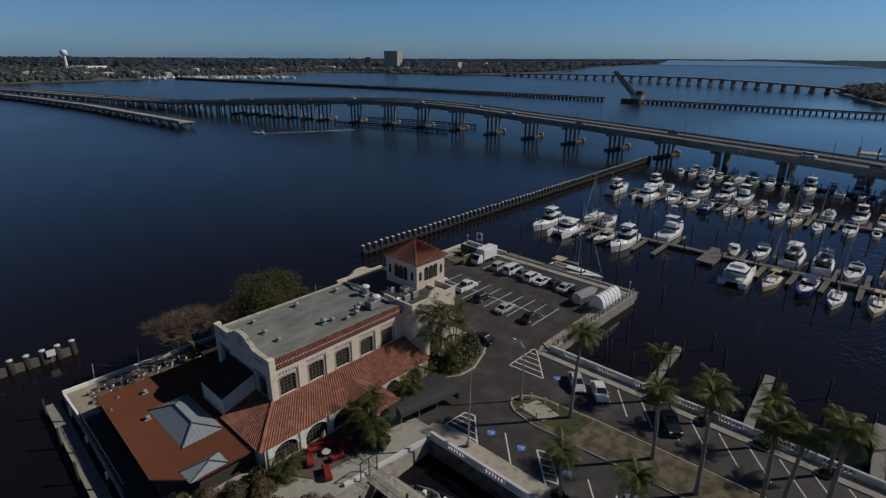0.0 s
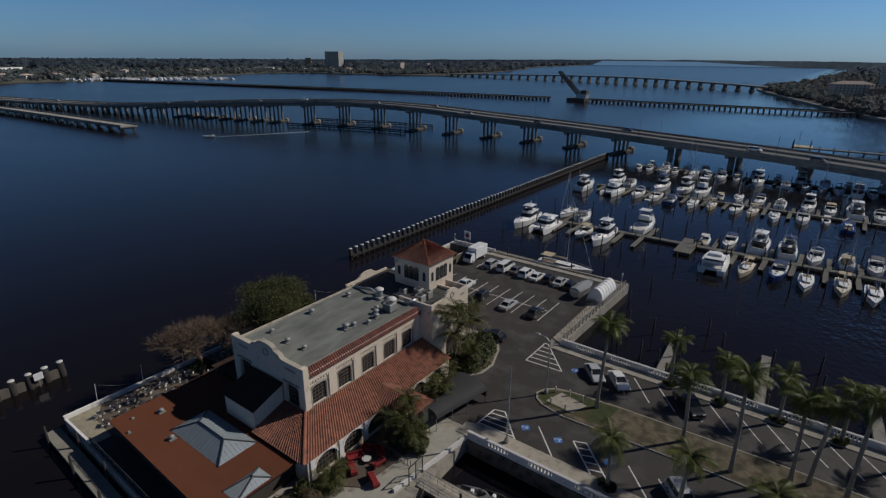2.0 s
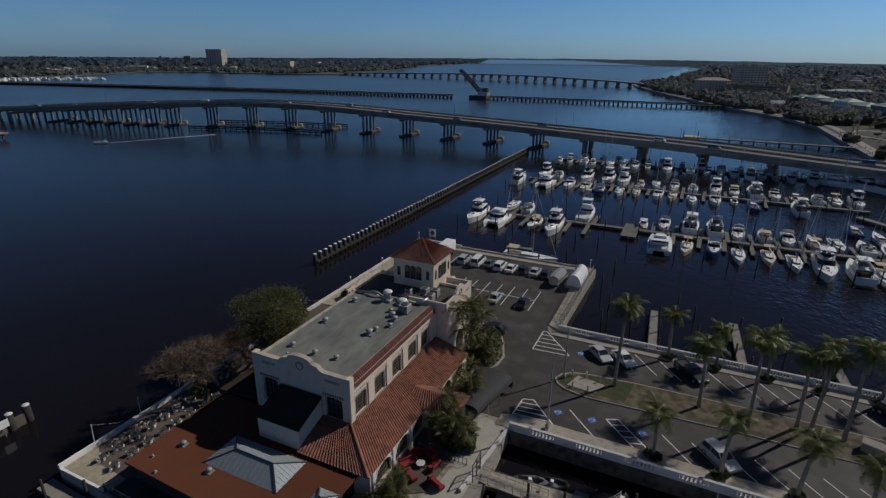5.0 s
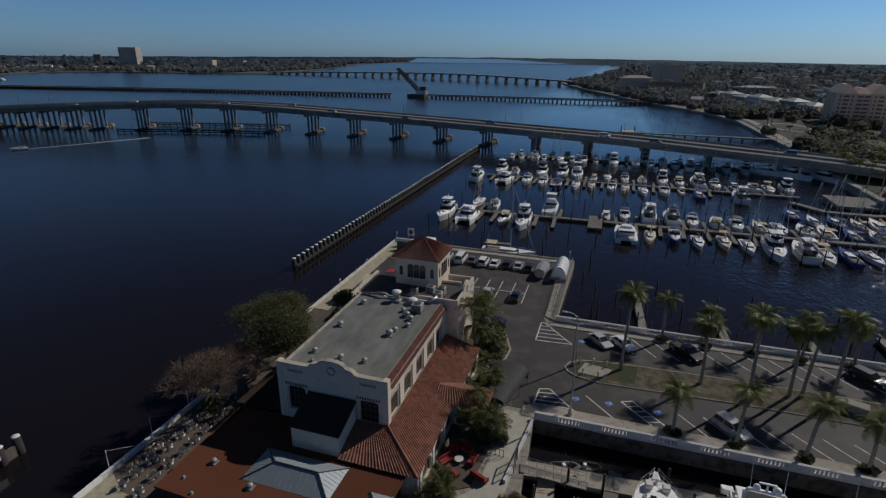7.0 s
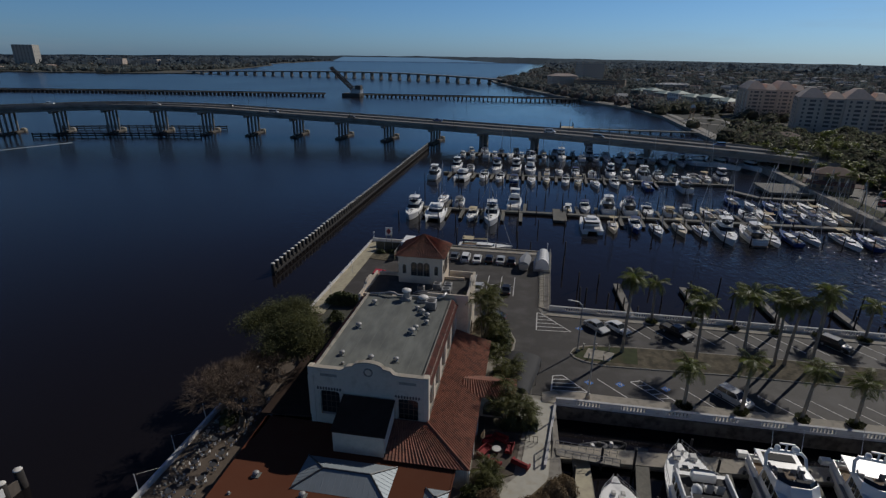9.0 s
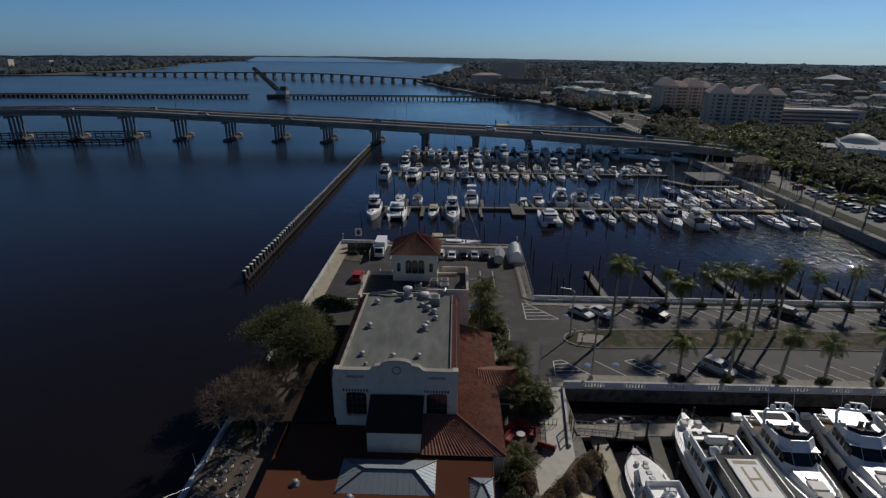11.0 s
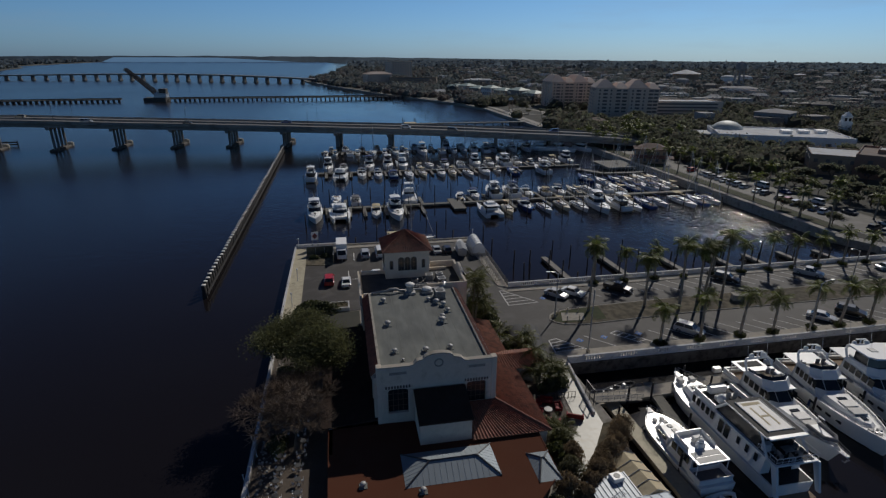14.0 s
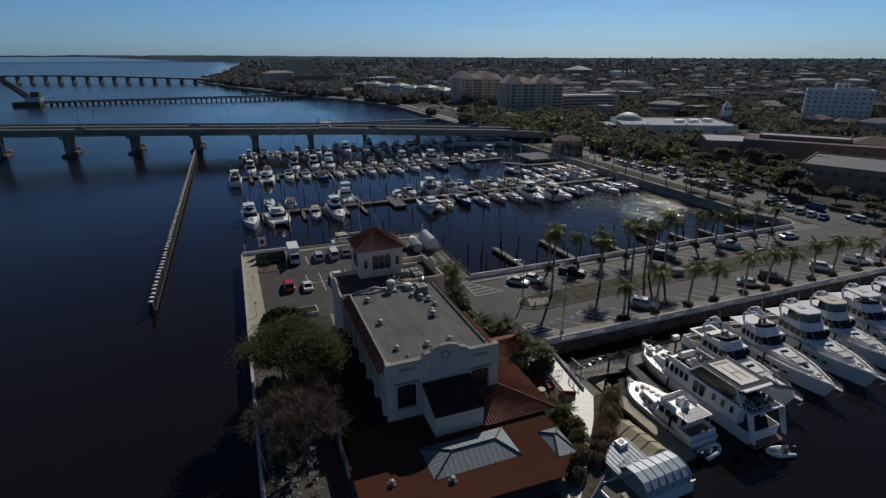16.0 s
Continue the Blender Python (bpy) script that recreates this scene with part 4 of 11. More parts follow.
for k in (-1.05, 0, 1.05):
    arch_window(hall, at((TX0 + TX1) / 2 + k, TY0 - 0.01, 10.4, SOUTH), 0.7, 2.2, 2, 3)
    arch_window(hall, at(TX1 + 0.01, (TY0 + TY1) / 2 + k, 10.4, EAST), 0.7, 2.2, 2, 3)
    arch_window(hall, at(TX0 - 0.01, (TY0 + TY1) / 2 + k, 10.4, WEST), 0.7, 2.2, 2, 3)
for xx in (TX0 + 1.0, TX1 - 1.0):
    arch_window(hall, at(xx, TY0 - 0.01, 10.7, SOUTH), 0.3, 1.4, 1, 2)
for yy in (TY0 + 0.9, TY1 - 0.9):
    arch_window(hall, at(TX1 + 0.01, yy, 10.7, EAST), 0.3, 1.4, 1, 2)


# roof equipment
def roof_vent(x, y, z=HZ, s=1.0):
    v = thing("roof_vent", "squat grey mushroom vent on the flat roof", "vent", "vents on the roof", pose(x, y, z) @ Matrix.Diagonal((s, s, s, 1)))
    part("flashing", Build().bevelbox(-0.5, -0.5, 0, 0.5, 0.5, 0.09, 0.03), ROOF_SEAM, v)
    part("stack", Build().cyl(0, 0, 0.09, 0.42, 0.24, 0.2, 12), DULL_METAL, v)
    part("cap", Build().loft([[(r * math.cos(a), r * math.sin(a), z2) for a in [2 * math.pi * i / 14 for i in range(14)]] for r, z2 in ((0.34, 0.36), (0.40, 0.42), (0.36, 0.52), (0.2, 0.62), (0.04, 0.66))]), DULL_METAL, v, smooth=True)


for x, y, s in ((-63.2, 45.2, 1.1), (-63.2, 37.9, 1.1), (-63.0, 30.8, 0.9), (-62.2, 28.8, 0.5), (-59.2, 30.4, 1.0), (-56.1, 30.6, 0.9), (-55.8, 37.6, 1.3), (-55.5, 38.8, 1.0), (-54.4, 40.6, 0.9), (-54.7, 42.5, 1.1), (-55.6, 43.4, 1.2), (-56.6, 44.6, 0.9)):
    roof_vent(x, y, HZ, s)


def fan(x, y, z, r=0.75, h=1.0):
    f = thing("roof_fan", "large grey white domed exhaust fan on the roof", "vent", "fans on the roof", pose(x, y, z))
    part("curb", Build().bevelbox(-r * 1.05, -r * 1.05, 0, r * 1.05, r * 1.05, 0.35, 0.03), DULL_METAL, f)
    part("drum", Build().cyl(0, 0, 0.35, h, r * 0.7, r * 0.7, 14), DULL_METAL, f)
    part("hood", Build().loft([[(q * math.cos(a), q * math.sin(a), h + z2) for a in [2 * math.pi * i / 14 for i in range(14)]] for q, z2 in ((r * 0.8, -0.1), (r, 0.05), (r * 0.9, 0.22), (r * 0.5, 0.38), (0.08, 0.42))]), CANVAS_WHITE, f, smooth=True)


fan(-58.9, 47.7, HZ, 0.75, 1.35)
fan(-56.3, 47.6, HZ, 0.8, 0.5)


def condenser(x, y, z, w=1.5, h=1.3, turn=0.0):
    c = thing("air_conditioner", "grey metal rooftop air conditioning unit", "air conditioner", "air conditioners on the roof", pose(x, y, z, 0, 0, turn))
    part("casing", Build().bevelbox(-w / 2, -w / 2, 0.1, w / 2, w / 2, h, 0.04), DULL_METAL, c)
    part("base", Build().box(-w / 2 - 0.08, -w / 2 - 0.08, 0, w / 2 + 0.08, w / 2 + 0.08, 0.1), DARK_METAL, c)
    part("fan_grille", Build().cyl(0, 0, h, h + 0.06, w * 0.4, w * 0.36, 14), DARK_METAL, c)
    s = Build()
    for k in range(5):
        s.box(-w / 2 - 0.02, -w / 2 + 0.1, 0.25 + k * 0.18, -w / 2, w / 2 - 0.1, 0.33 + k * 0.18)
        s.box(-w / 2 + 0.1, -w / 2 - 0.02, 0.25 + k * 0.18, w / 2 - 0.1, -w / 2, 0.33 + k * 0.18)
    part("louvre_panel", s, DARK_METAL, c)


condenser(-54.7, 45.4, HZ, 1.5, 1.25)
for x, y, w, t_ in ((-53.4, 51.0, 1.35, 4), (-53.4, 52.9, 1.2, 0), (-55.1, 52.7, 1.2, -5)):
    condenser(x, y, 9.14, w, 1.25, t_)
condenser(-57.6, 52.0, 9.06, 1.1, 1.0)
duct = thing("roof_duct", "grey sheet metal duct running along the parapet", "duct")
part("pipe", Build().tube([(-64.8, 48.15, 9.75), (-62.4, 48.2, 9.95), (-61.9, 48.2, 10.2), (-61.0, 48.2, 10.2), (-60.4, 48.2, 9.85), (-57.4, 48.25, 9.85), (-54.2, 48.3, 9.8)], 0.2, 8), DULL_METAL, duct, smooth=True)
part("elbow", Build().tube([(-54.2, 48.3, 9.8), (-53.4, 48.6, 10.1), (-53.2, 49.3, 10.2), (-53.3, 50.2, 9.9)], 0.26, 8), METAL, duct, smooth=True)
for x in (-63.6, -59.2, -55.4):
    part("bracket", Build().box(x - 0.06, 47.95, HZ, x + 0.06, 48.4, 9.82), DARK_METAL, duct)
pipes_ = thing("pipe_run", "pale insulated pipes between the roof units", "pipe")
for k in range(3):
    part("pipe", Build().tube([(-58.6 + k * 0.3, 50.6 + k * 0.3, 9.3 + k * 0.12), (-56.0, 50.2 + k * 0.35, 9.35 + k * 0.12), (-54.3, 50.6 + k * 0.3, 9.5)], 0.09, 6), METAL, pipes_)
for x, y, s in ((-67.8, 17.0, 0.85), (-61.9, 15.2, 0.85), (-67.0, 12.7, 0.4), (-69.3, 14.2, 0.4)):
    roof_vent(x, y, 2.72, s)

# ---- bridges and piles ----
def at_path(pts, s):
    """Place and direction at the distance s along a path of points."""
    for p, q in zip(pts, pts[1:]):
        d = (q - p).length
        if s <= d or q is pts[-1]:
            return p.lerp(q, s / d), (q - p).normalized()
        s -= d


def smooth_path(ctrl, step=6.0):
    """Catmull-Rom through control points."""
    c = [Vector(p) for p in ctrl]
    c = [2 * c[0] - c[1]] + c + [2 * c[-1] - c[-2]]
    out = []
    for i in range(1, len(c) - 2):
        n = max(2, int((c[i + 1] - c[i]).length / step))
        for k in range(n):
            t = k / n
            a, b_, d, f = c[i - 1], c[i], c[i + 1], c[i + 2]
            out.append(0.5 * ((2 * b_) + (d - a) * t + (2 * a - 5 * b_ + 4 * d - f) * t * t + (3 * b_ - a - 3 * d + f) * t ** 3))
    return out + [c[-2]]


def ribbon(pts, prof):
    """A profile (across, up) swept level along a path."""
    b = Build()
    rings = []
    for i, p in enumerate(pts):
        d = pts[min(i + 1, len(pts) - 1)] - pts[max(i - 1, 0)]
        d.z = 0
        d.normalize()
        s = Vector((d.y, -d.x, 0))
        rings.append([p + s * u + Vector((0, 0, v)) for u, v in prof])
    return b.loft(rings)


BR = smooth_path([(95, 226, 3.2), (62, 238, 5.0), (26, 247, 6.2), (-20, 260, 7.4), (-69, 271, 8.1), (-125, 279, 9.5), (-181, 281, 11.3), (-237, 277, 13.8), (-290, 266, 14.8), (-345, 247, 13.3), (-395, 234, 11.0), (-443, 223, 8.3), (-473, 213, 6.3), (-514, 205, 4.4), (-552, 197, 3.6), (-592, 187, 3.4), (-637, 175, 3.4), (-720, 158, 3.4), (-810, 138, 3.4), (-1050, 75, 3.0)], 10)
HW = 12.5
bridge = thing("road_bridge", "long grey concrete highway bridge over the river", "bridge")
part("deck", ribbon(BR, [(-HW, -0.3), (-HW + 1.5, -1.5), (HW - 1.5, -1.5), (HW, -0.3), (HW, 0), (-HW, 0)]), BRIDGE_CONCRETE, bridge)
part("road_surface", ribbon(BR, [(-HW + 0.6, 0.0), (HW - 0.6, 0.0), (HW - 0.6, 0.05), (-HW + 0.6, 0.05)]), mat("bridge_roadway", (0.22, 0.21, 0.195), 0.9, var=0.12, scale=0.3, big=0.05), bridge)
for u in (-HW + 0.15, HW - 0.45, -0.2):
    part("parapet", ribbon(BR, [(u, 0.0), (u + 0.35, 0.0), (u + 0.25, 0.95), (u + 0.1, 0.95)]), BRIDGE_CONCRETE, bridge)
HIGH = [p for p in BR if p.x > -470]          # the low trestle in the west has no girders
part("girder", ribbon(HIGH, [(-HW + 1.4, -2.4), (-HW + 2.2, -2.4), (-HW + 2.2, -1.4), (-HW + 1.4, -1.4)]), BRIDGE_CONCRETE, bridge)
part("girder", ribbon(HIGH, [(HW - 2.2, -2.4), (HW - 1.4, -2.4), (HW - 1.4, -1.4), (HW - 2.2, -1.4)]), BRIDGE_CONCRETE, bridge)
total = sum((q - p).length for p, q in zip(BR, BR[1:]))
PIER_STEP = 28.4


def s_at_x(x):
    s = 0
    for p, q in zip(BR, BR[1:]):
        if (p.x - x) * (q.x - x) <= 0:
            return s + (q - p).length * (p.x - x) / (p.x - q.x)
        s += (q - p).length


s0 = s_at_x(-96.8)
stops = [s0 + k * PIER_STEP for k in range(-5, 10)]
stops += [stops[-1] + 15.5 * (k + 1) for k in range(44)]
for s in stops:
    if s < 30 or s > total - 20:
        continue
    p, d = at_path(BR, s)
    ang = math.degrees(math.atan2(d.y, d.x))
    near = -445 < p.x < -80
    cap_z = p.z - (2.4 if p.x > -470 else 1.5)
    cap_h = 1.3 if p.x > -470 else 0.7
    m = pose(p.x, p.y, 0, 0, 0, ang)
    pb = Build().obox(pose(0, 0, cap_z - cap_h), 1.7, 2 * HW - 3.5, cap_h)
    if p.x < -445:                   # far trestle bents, cap and columns in one
        for u in (-9, -3, 3, 9):
            pb.box(-0.5, u - 0.6, WL - 1, 0.5, u + 0.6, cap_z - cap_h)
    pier = part("pier", pb, BRIDGE_CONCRETE, bridge, m=m)
    if p.x < -445:
        continue
    for u in ((-7.0, -2.4, 2.4, 7.0) if near else (-4.5, 4.5)):
        part("column", Build().cyl(0, u, WL, cap_z - cap_h, 0.65, 0.65, 8) if near else Build().box(-0.9, u - 1.5, WL - 1, 0.9, u + 1.5, cap_z - cap_h), BRIDGE_CONCRETE, pier)
    if near:
        for u in (-4.8, 4.8):
            part("footing", Build().bevelbox(-2.0, u - 4.4, WL - 0.5, 2.0, u + 4.4, WL + 1.0, 0.3), DARK_CONCRETE, pier)
        # pale north-east end: the sunlight on it is put into the colour
        part("sunlit_nosing", Build().bevelbox(-1.6, -13.4, WL - 0.5, 1.6, -11.0, WL + 2.0, 0.5), PALE_CONCRETE, pier)
# timber fenders of the ship channel
for u in (-17.5, 17.5):
    f = Build()
    pts = []
    for k in range(24):
        p, d = at_path(BR, s_at_x(-235) + k * 4.2)
        sd = Vector((d.y, -d.x, 0))
        q = p + sd * u
        pts.append(Vector((q.x, q.y, WL + 2.0)))
        f.cyl(q.x, q.y, WL - 1, WL + 2.8, 0.35, 0.3, 6)
    for a_, b2 in zip(pts, pts[1:]):
        f.tube([a_, b2], 0.35, 4)
        f.tube([a_ - Vector((0, 0, 1.2)), b2 - Vector((0, 0, 1.2))], 0.35, 4)
    part("fender", f, PILE, bridge, "dark timber channel fender")
for k in range(16):
    p, d = at_path(BR, 60 + k * 62)
    sd = Vector((d.y, -d.x, 0))
    for u in (-HW + 0.4, HW - 0.4):
        q = p + sd * u
        part("lamp_post", Build().tube([(q.x, q.y, q.z + 0.9), (q.x, q.y, q.z + 8.5), (q.x - sd.x * u / HW * 1.8, q.y - sd.y * u / HW * 1.8, q.z + 8.9)], 0.09, 5), DARK_METAL, bridge)

# old pier left from a former bridge
OP = [Vector((-373, 152, 1.8)), Vector((-549, 144.5, 1.8)), Vector((-679, 130, 1.8)), Vector((-748, 119, 1.8)), Vector((-1045, 72, 1.8))]
oldp = thing("fishing_pier", "long old concrete fishing pier with lamp posts", "pier")
part("deck", ribbon(OP, [(-5.5, -0.8), (5.5, -0.8), (5.5, 0), (-5.5, 0)]), BRIDGE_CONCRETE, oldp)
for u in (-5.4, 5.2):
    part("rail", ribbon(OP, [(u, 0), (u + 0.2, 0), (u + 0.2, 1.0), (u, 1.0)]), BRIDGE_CONCRETE, oldp)
for k in range(44):
    p, d = at_path(OP, 3 + k * 15)
    part("pile_bent", Build().obox(pose(p.x, p.y, p.z - 1.9, 0, 0, math.degrees(math.atan2(d.y, d.x))), 1.2, 11, 1.1).obox(pose(p.x + d.y * 4, p.y - d.x * 4, WL), 1.0, 1.0, 2).obox(pose(p.x - d.y * 4, p.y + d.x * 4, WL), 1.0, 1.0, 2), DARK_CONCRETE, oldp)
for k in range(11):
    p, d = at_path(OP, 20 + k * 42)
    part("lamp_post", Build().tube([p + Vector((0, 4.8, 0)), p + Vector((0, 4.8, 8)), p + Vector((0, 3.0, 8.4))], 0.16, 5), METAL, oldp)

# railway trestle with a raised bascule span
rail = thing("railway_bridge", "low railway trestle with a raised steel bascule span", "bridge")
RT = [Vector((8, 611, 0.9)), Vector((-245, 600, 0.9))]
RT2 = [Vector((-290, 596, 0.9)), Vector((-560, 565, 0.9)), Vector((-940, 490, 0.9)), Vector((-1130, 450, 0.9))]
for seg in (RT, RT2):
    part("deck", ribbon(seg, [(-2.6, -0.75), (2.6, -0.75), (2.6, 0), (-2.6, 0)]), DARK_CONCRETE, rail)
    L = sum((q - p).length for p, q in zip(seg, seg[1:]))
    bents = Build()
    for k in range(int(L / 4.9)):
        p, d = at_path(seg, 2.5 + k * 4.9)
        bents.obox(pose(p.x, p.y, WL, 0, 0, math.degrees(math.atan2(d.y, d.x))), 1.3, 5.0, 2.2)
    tagged(part("trestle_bent", bents, PILE, rail), "", kind="stuff")
    part("hand_rail", ribbon(seg, [(2.8, 0), (2.95, 0), (2.95, 1.1), (2.8, 1.1)]), DARK_METAL, rail)
part("machine_pier", Build().bevelbox(-268, 592, WL - 1, -246, 609, 2.0, 0.4), DARK_CONCRETE, rail)
part("machine_house", Build().bevelbox(-258, 595, 2.0, -246, 606, 6.5, 0.3).box(-256, 597, 6.5, -250, 603, 8.5), METAL, rail)
span = Build()
a0, a1 = Vector((-256, 600, 3.5)), Vector((-283, 600, 30))
for dy in (-2.6, 2.6):
    lo0, lo1 = a0 + Vector((0, dy, 0)), a1 + Vector((0, dy, 0))
    nrm = Vector((0.72, 0, 0.7)) * 3.6
    span.tube([lo0, lo1], 0.7, 4)
    span.tube([lo0 + nrm, lo1 + nrm * 0.5], 0.6, 4)
    for k in range(8):
        t0, t1 = k / 8, (k + 1) / 8
        span.tube([lo0.lerp(lo1, t0), (lo0 + nrm).lerp(lo1 + nrm * 0.5, t1)], 0.35, 4)
        span.tube([(lo0 + nrm).lerp(lo1 + nrm * 0.5, t1), lo0.lerp(lo1, t1)], 0.3, 4)
for k in range(9):
    p = a0.lerp(a1, k / 8)
    span.tube([p + Vector((0, -2.6, 0)), p + Vector((0, 2.6, 0))], 0.35, 4)
part("lift_span", span, DARK_METAL, rail, "raised steel girder span")
part("counterweight", Build().bevelbox(-253, 596, 5.0, -246, 604, 11, 0.3), DARK_CONCRETE, rail)

# far road bridge
far = thing("far_bridge", "distant concrete road bridge on many piers", "bridge")
FB = smooth_path([(-100, 985, 4.6), (-140, 1006, 6.6), (-330, 1095, 10.5), (-540, 1165, 9), (-790, 1190, 5), (-880, 1200, 4)], 25)
part("deck", ribbon(FB, [(-7, -1.6), (7, -1.6), (7, 0.9), (-7, 0.9)]), BRIDGE_CONCRETE, far)
Lf = sum((q - p).length for p, q in zip(FB, FB[1:]))
for k in range(int(Lf / 24)):
    p, d = at_path(FB, 10 + k * 24)
    part("pier", Build().obox(pose(p.x, p.y, WL, 0, 0, math.degrees(math.atan2(d.y, d.x))), 2.2, 9, p.z - 1.6 - WL).obox(pose(p.x, p.y, WL, 0, 0, math.degrees(math.atan2(d.y, d.x))), 4.0, 11, 1.6), BRIDGE_CONCRETE, far)

# small pier beyond the road bridge
sp = thing("small_pier", "small timber pier with a tan platform at its end", "pier")
part("deck", Build().box(-16, 345, -0.6, 66, 349, 0.0), TIMBER, sp)
part("platform", Build().bevelbox(-24, 343, -0.4, -15.5, 352, 0.5, 0.05), CANVAS_TAN, sp, "pale tan deck of a small platform")
for k in range(12):
    part("bent", Build().cyl(-12 + k * 6.5, 345.5, WL - 1, 0.0, 0.3, 0.3, 6).cyl(-12 + k * 6.5, 348.5, WL - 1, 0.9, 0.3, 0.3, 6), PILE, sp)
for x, y in ((-24.6, 343.4), (-16.4, 343.4), (-24.6, 351.6), (-16.4, 351.6)):
    part("post", Build().cyl(x, y, WL - 1, 3.4, 0.25, 0.2, 6), PILE, sp)


# breakwater of capped piles
def pile_row(name, p0, p1, n, label, cap=True):
    row = thing(name, label, "breakwater")
    p0, p1 = Vector(p0), Vector(p1)
    post = Build().cyl(0, 0, WL - 2, 0.72, 0.52, 0.46, 10).mesh("pile", PILE, True)
    top = Build().loft([[(r * math.cos(a), r * math.sin(a), z) for a in [2 * math.pi * i / 10 for i in range(10)]] for r, z in ((0.475, 0.66), (0.475, 0.73), (0.42, 0.79), (0.05, 0.83))]).mesh("cap", PILE_CAP, True)
    for i in range(n):
        q = p0.lerp(p1, i / (n - 1))
        pile = part("pile", post, None, row, m=pose(q.x + random.uniform(-0.08, 0.08), q.y, q.z + random.uniform(-0.12, 0.12), random.uniform(-1, 1), random.uniform(-1, 1), random.uniform(0, 360)))
        if cap:
            part("cap", top, None, pile)
    d = (p1 - p0)
    ang = math.degrees(math.atan2(d.y, d.x))
    mid = (p0 + p1) / 2
    part("wale", Build().obox(pose(mid.x + 0.62 * math.sin(radians(ang)), mid.y - 0.62 * math.cos(radians(ang)), -1.4, 0, 0, ang), d.length, 0.2, 0.5), PILE, row)
    # on the long row a dark sheet is added between separate piles
    part("infill", Build().obox(pose(mid.x, mid.y, WL - 1.5, 0, 0, ang), d.length, 0.3, 2.7 if n > 30 else 3.0), DARK_BROWN if n > 30 else OLD_TIMBER, row, "dark infill between the piles")
    return row


pile_row("pile_breakwater", (-96.6, 77.6, 0), (-97.0, 256.5, 0), 90, "long row of dark timber piles with white caps")
pile_row("pile_breakwater", (-95.5, 15.1, -0.3), (-95.7, -13.9, -0.3), 15, "short row of dark timber piles with white caps")
brd = thing("notice_board", "small white warning board on the piles", "sign", m=pose(-95.4, 11.95, -0.1))
part("board", Build().box(0.6, -0.6, -0.6, 0.7, 0.6, 0.5), WHITE_METAL, brd)
part("post", Build().box(0.5, -0.06, -2.5, 0.6, 0.06, 0.5), TIMBER, brd)

# ---- palms and trees ----
def frond_mesh(name, length, droop, leaf, material, seed, n=15, wide=0.52):
    """One arching frond along +x: a rib with drooping leaflets on both sides."""
    rnd = random.Random(seed)
    b = Build()
    rib = []
    for i in range(n + 1):
        t = i / n
        rib.append(Vector((length * (t - 0.12 * droop * t * t), 0, length * (0.34 * t - 0.62 * droop * t * t))))
    b.tube(rib[::3], 0.05, 3, 0.015)
    for i in range(1, n + 1):
        t = i / n
        l = leaf * (0.35 + 1.1 * math.sin(math.pi * min(1, 0.12 + 0.82 * t)) ** 0.8) * rnd.uniform(0.8, 1.15)
        d = (rib[i] - rib[i - 1]).normalized()
        for s in (-1, 1):
            out = Vector((d.x * 0.55, s, -0.42 - 0.5 * t * droop + rnd.uniform(-0.15, 0.15))).normalized()
            w = d * (length / n * wide)
            p = rib[i]
            b.add([p - w, p + w, p + out * l * 0.55 + w * 0.8 + Vector((0, 0, 0.06)), p + out * l, p + out * l * 0.55 - w * 0.8 + Vector((0, 0, 0.06))], [(0, 1, 2, 3, 4)])
    return b.mesh(name, material)


FRONDS = [frond_mesh("frond", L, dr, 0.8, FROND, i, 20, 0.33) for i, (L, dr) in enumerate(((2.7, 0.75), (2.9, 1.0), (2.5, 0.5), (2.8, 1.35)))]
DRY = frond_mesh("dry_frond", 2.2, 1.7, 0.5, FROND_DRY, 9)
palm_trunks = {}
CROWNS = []


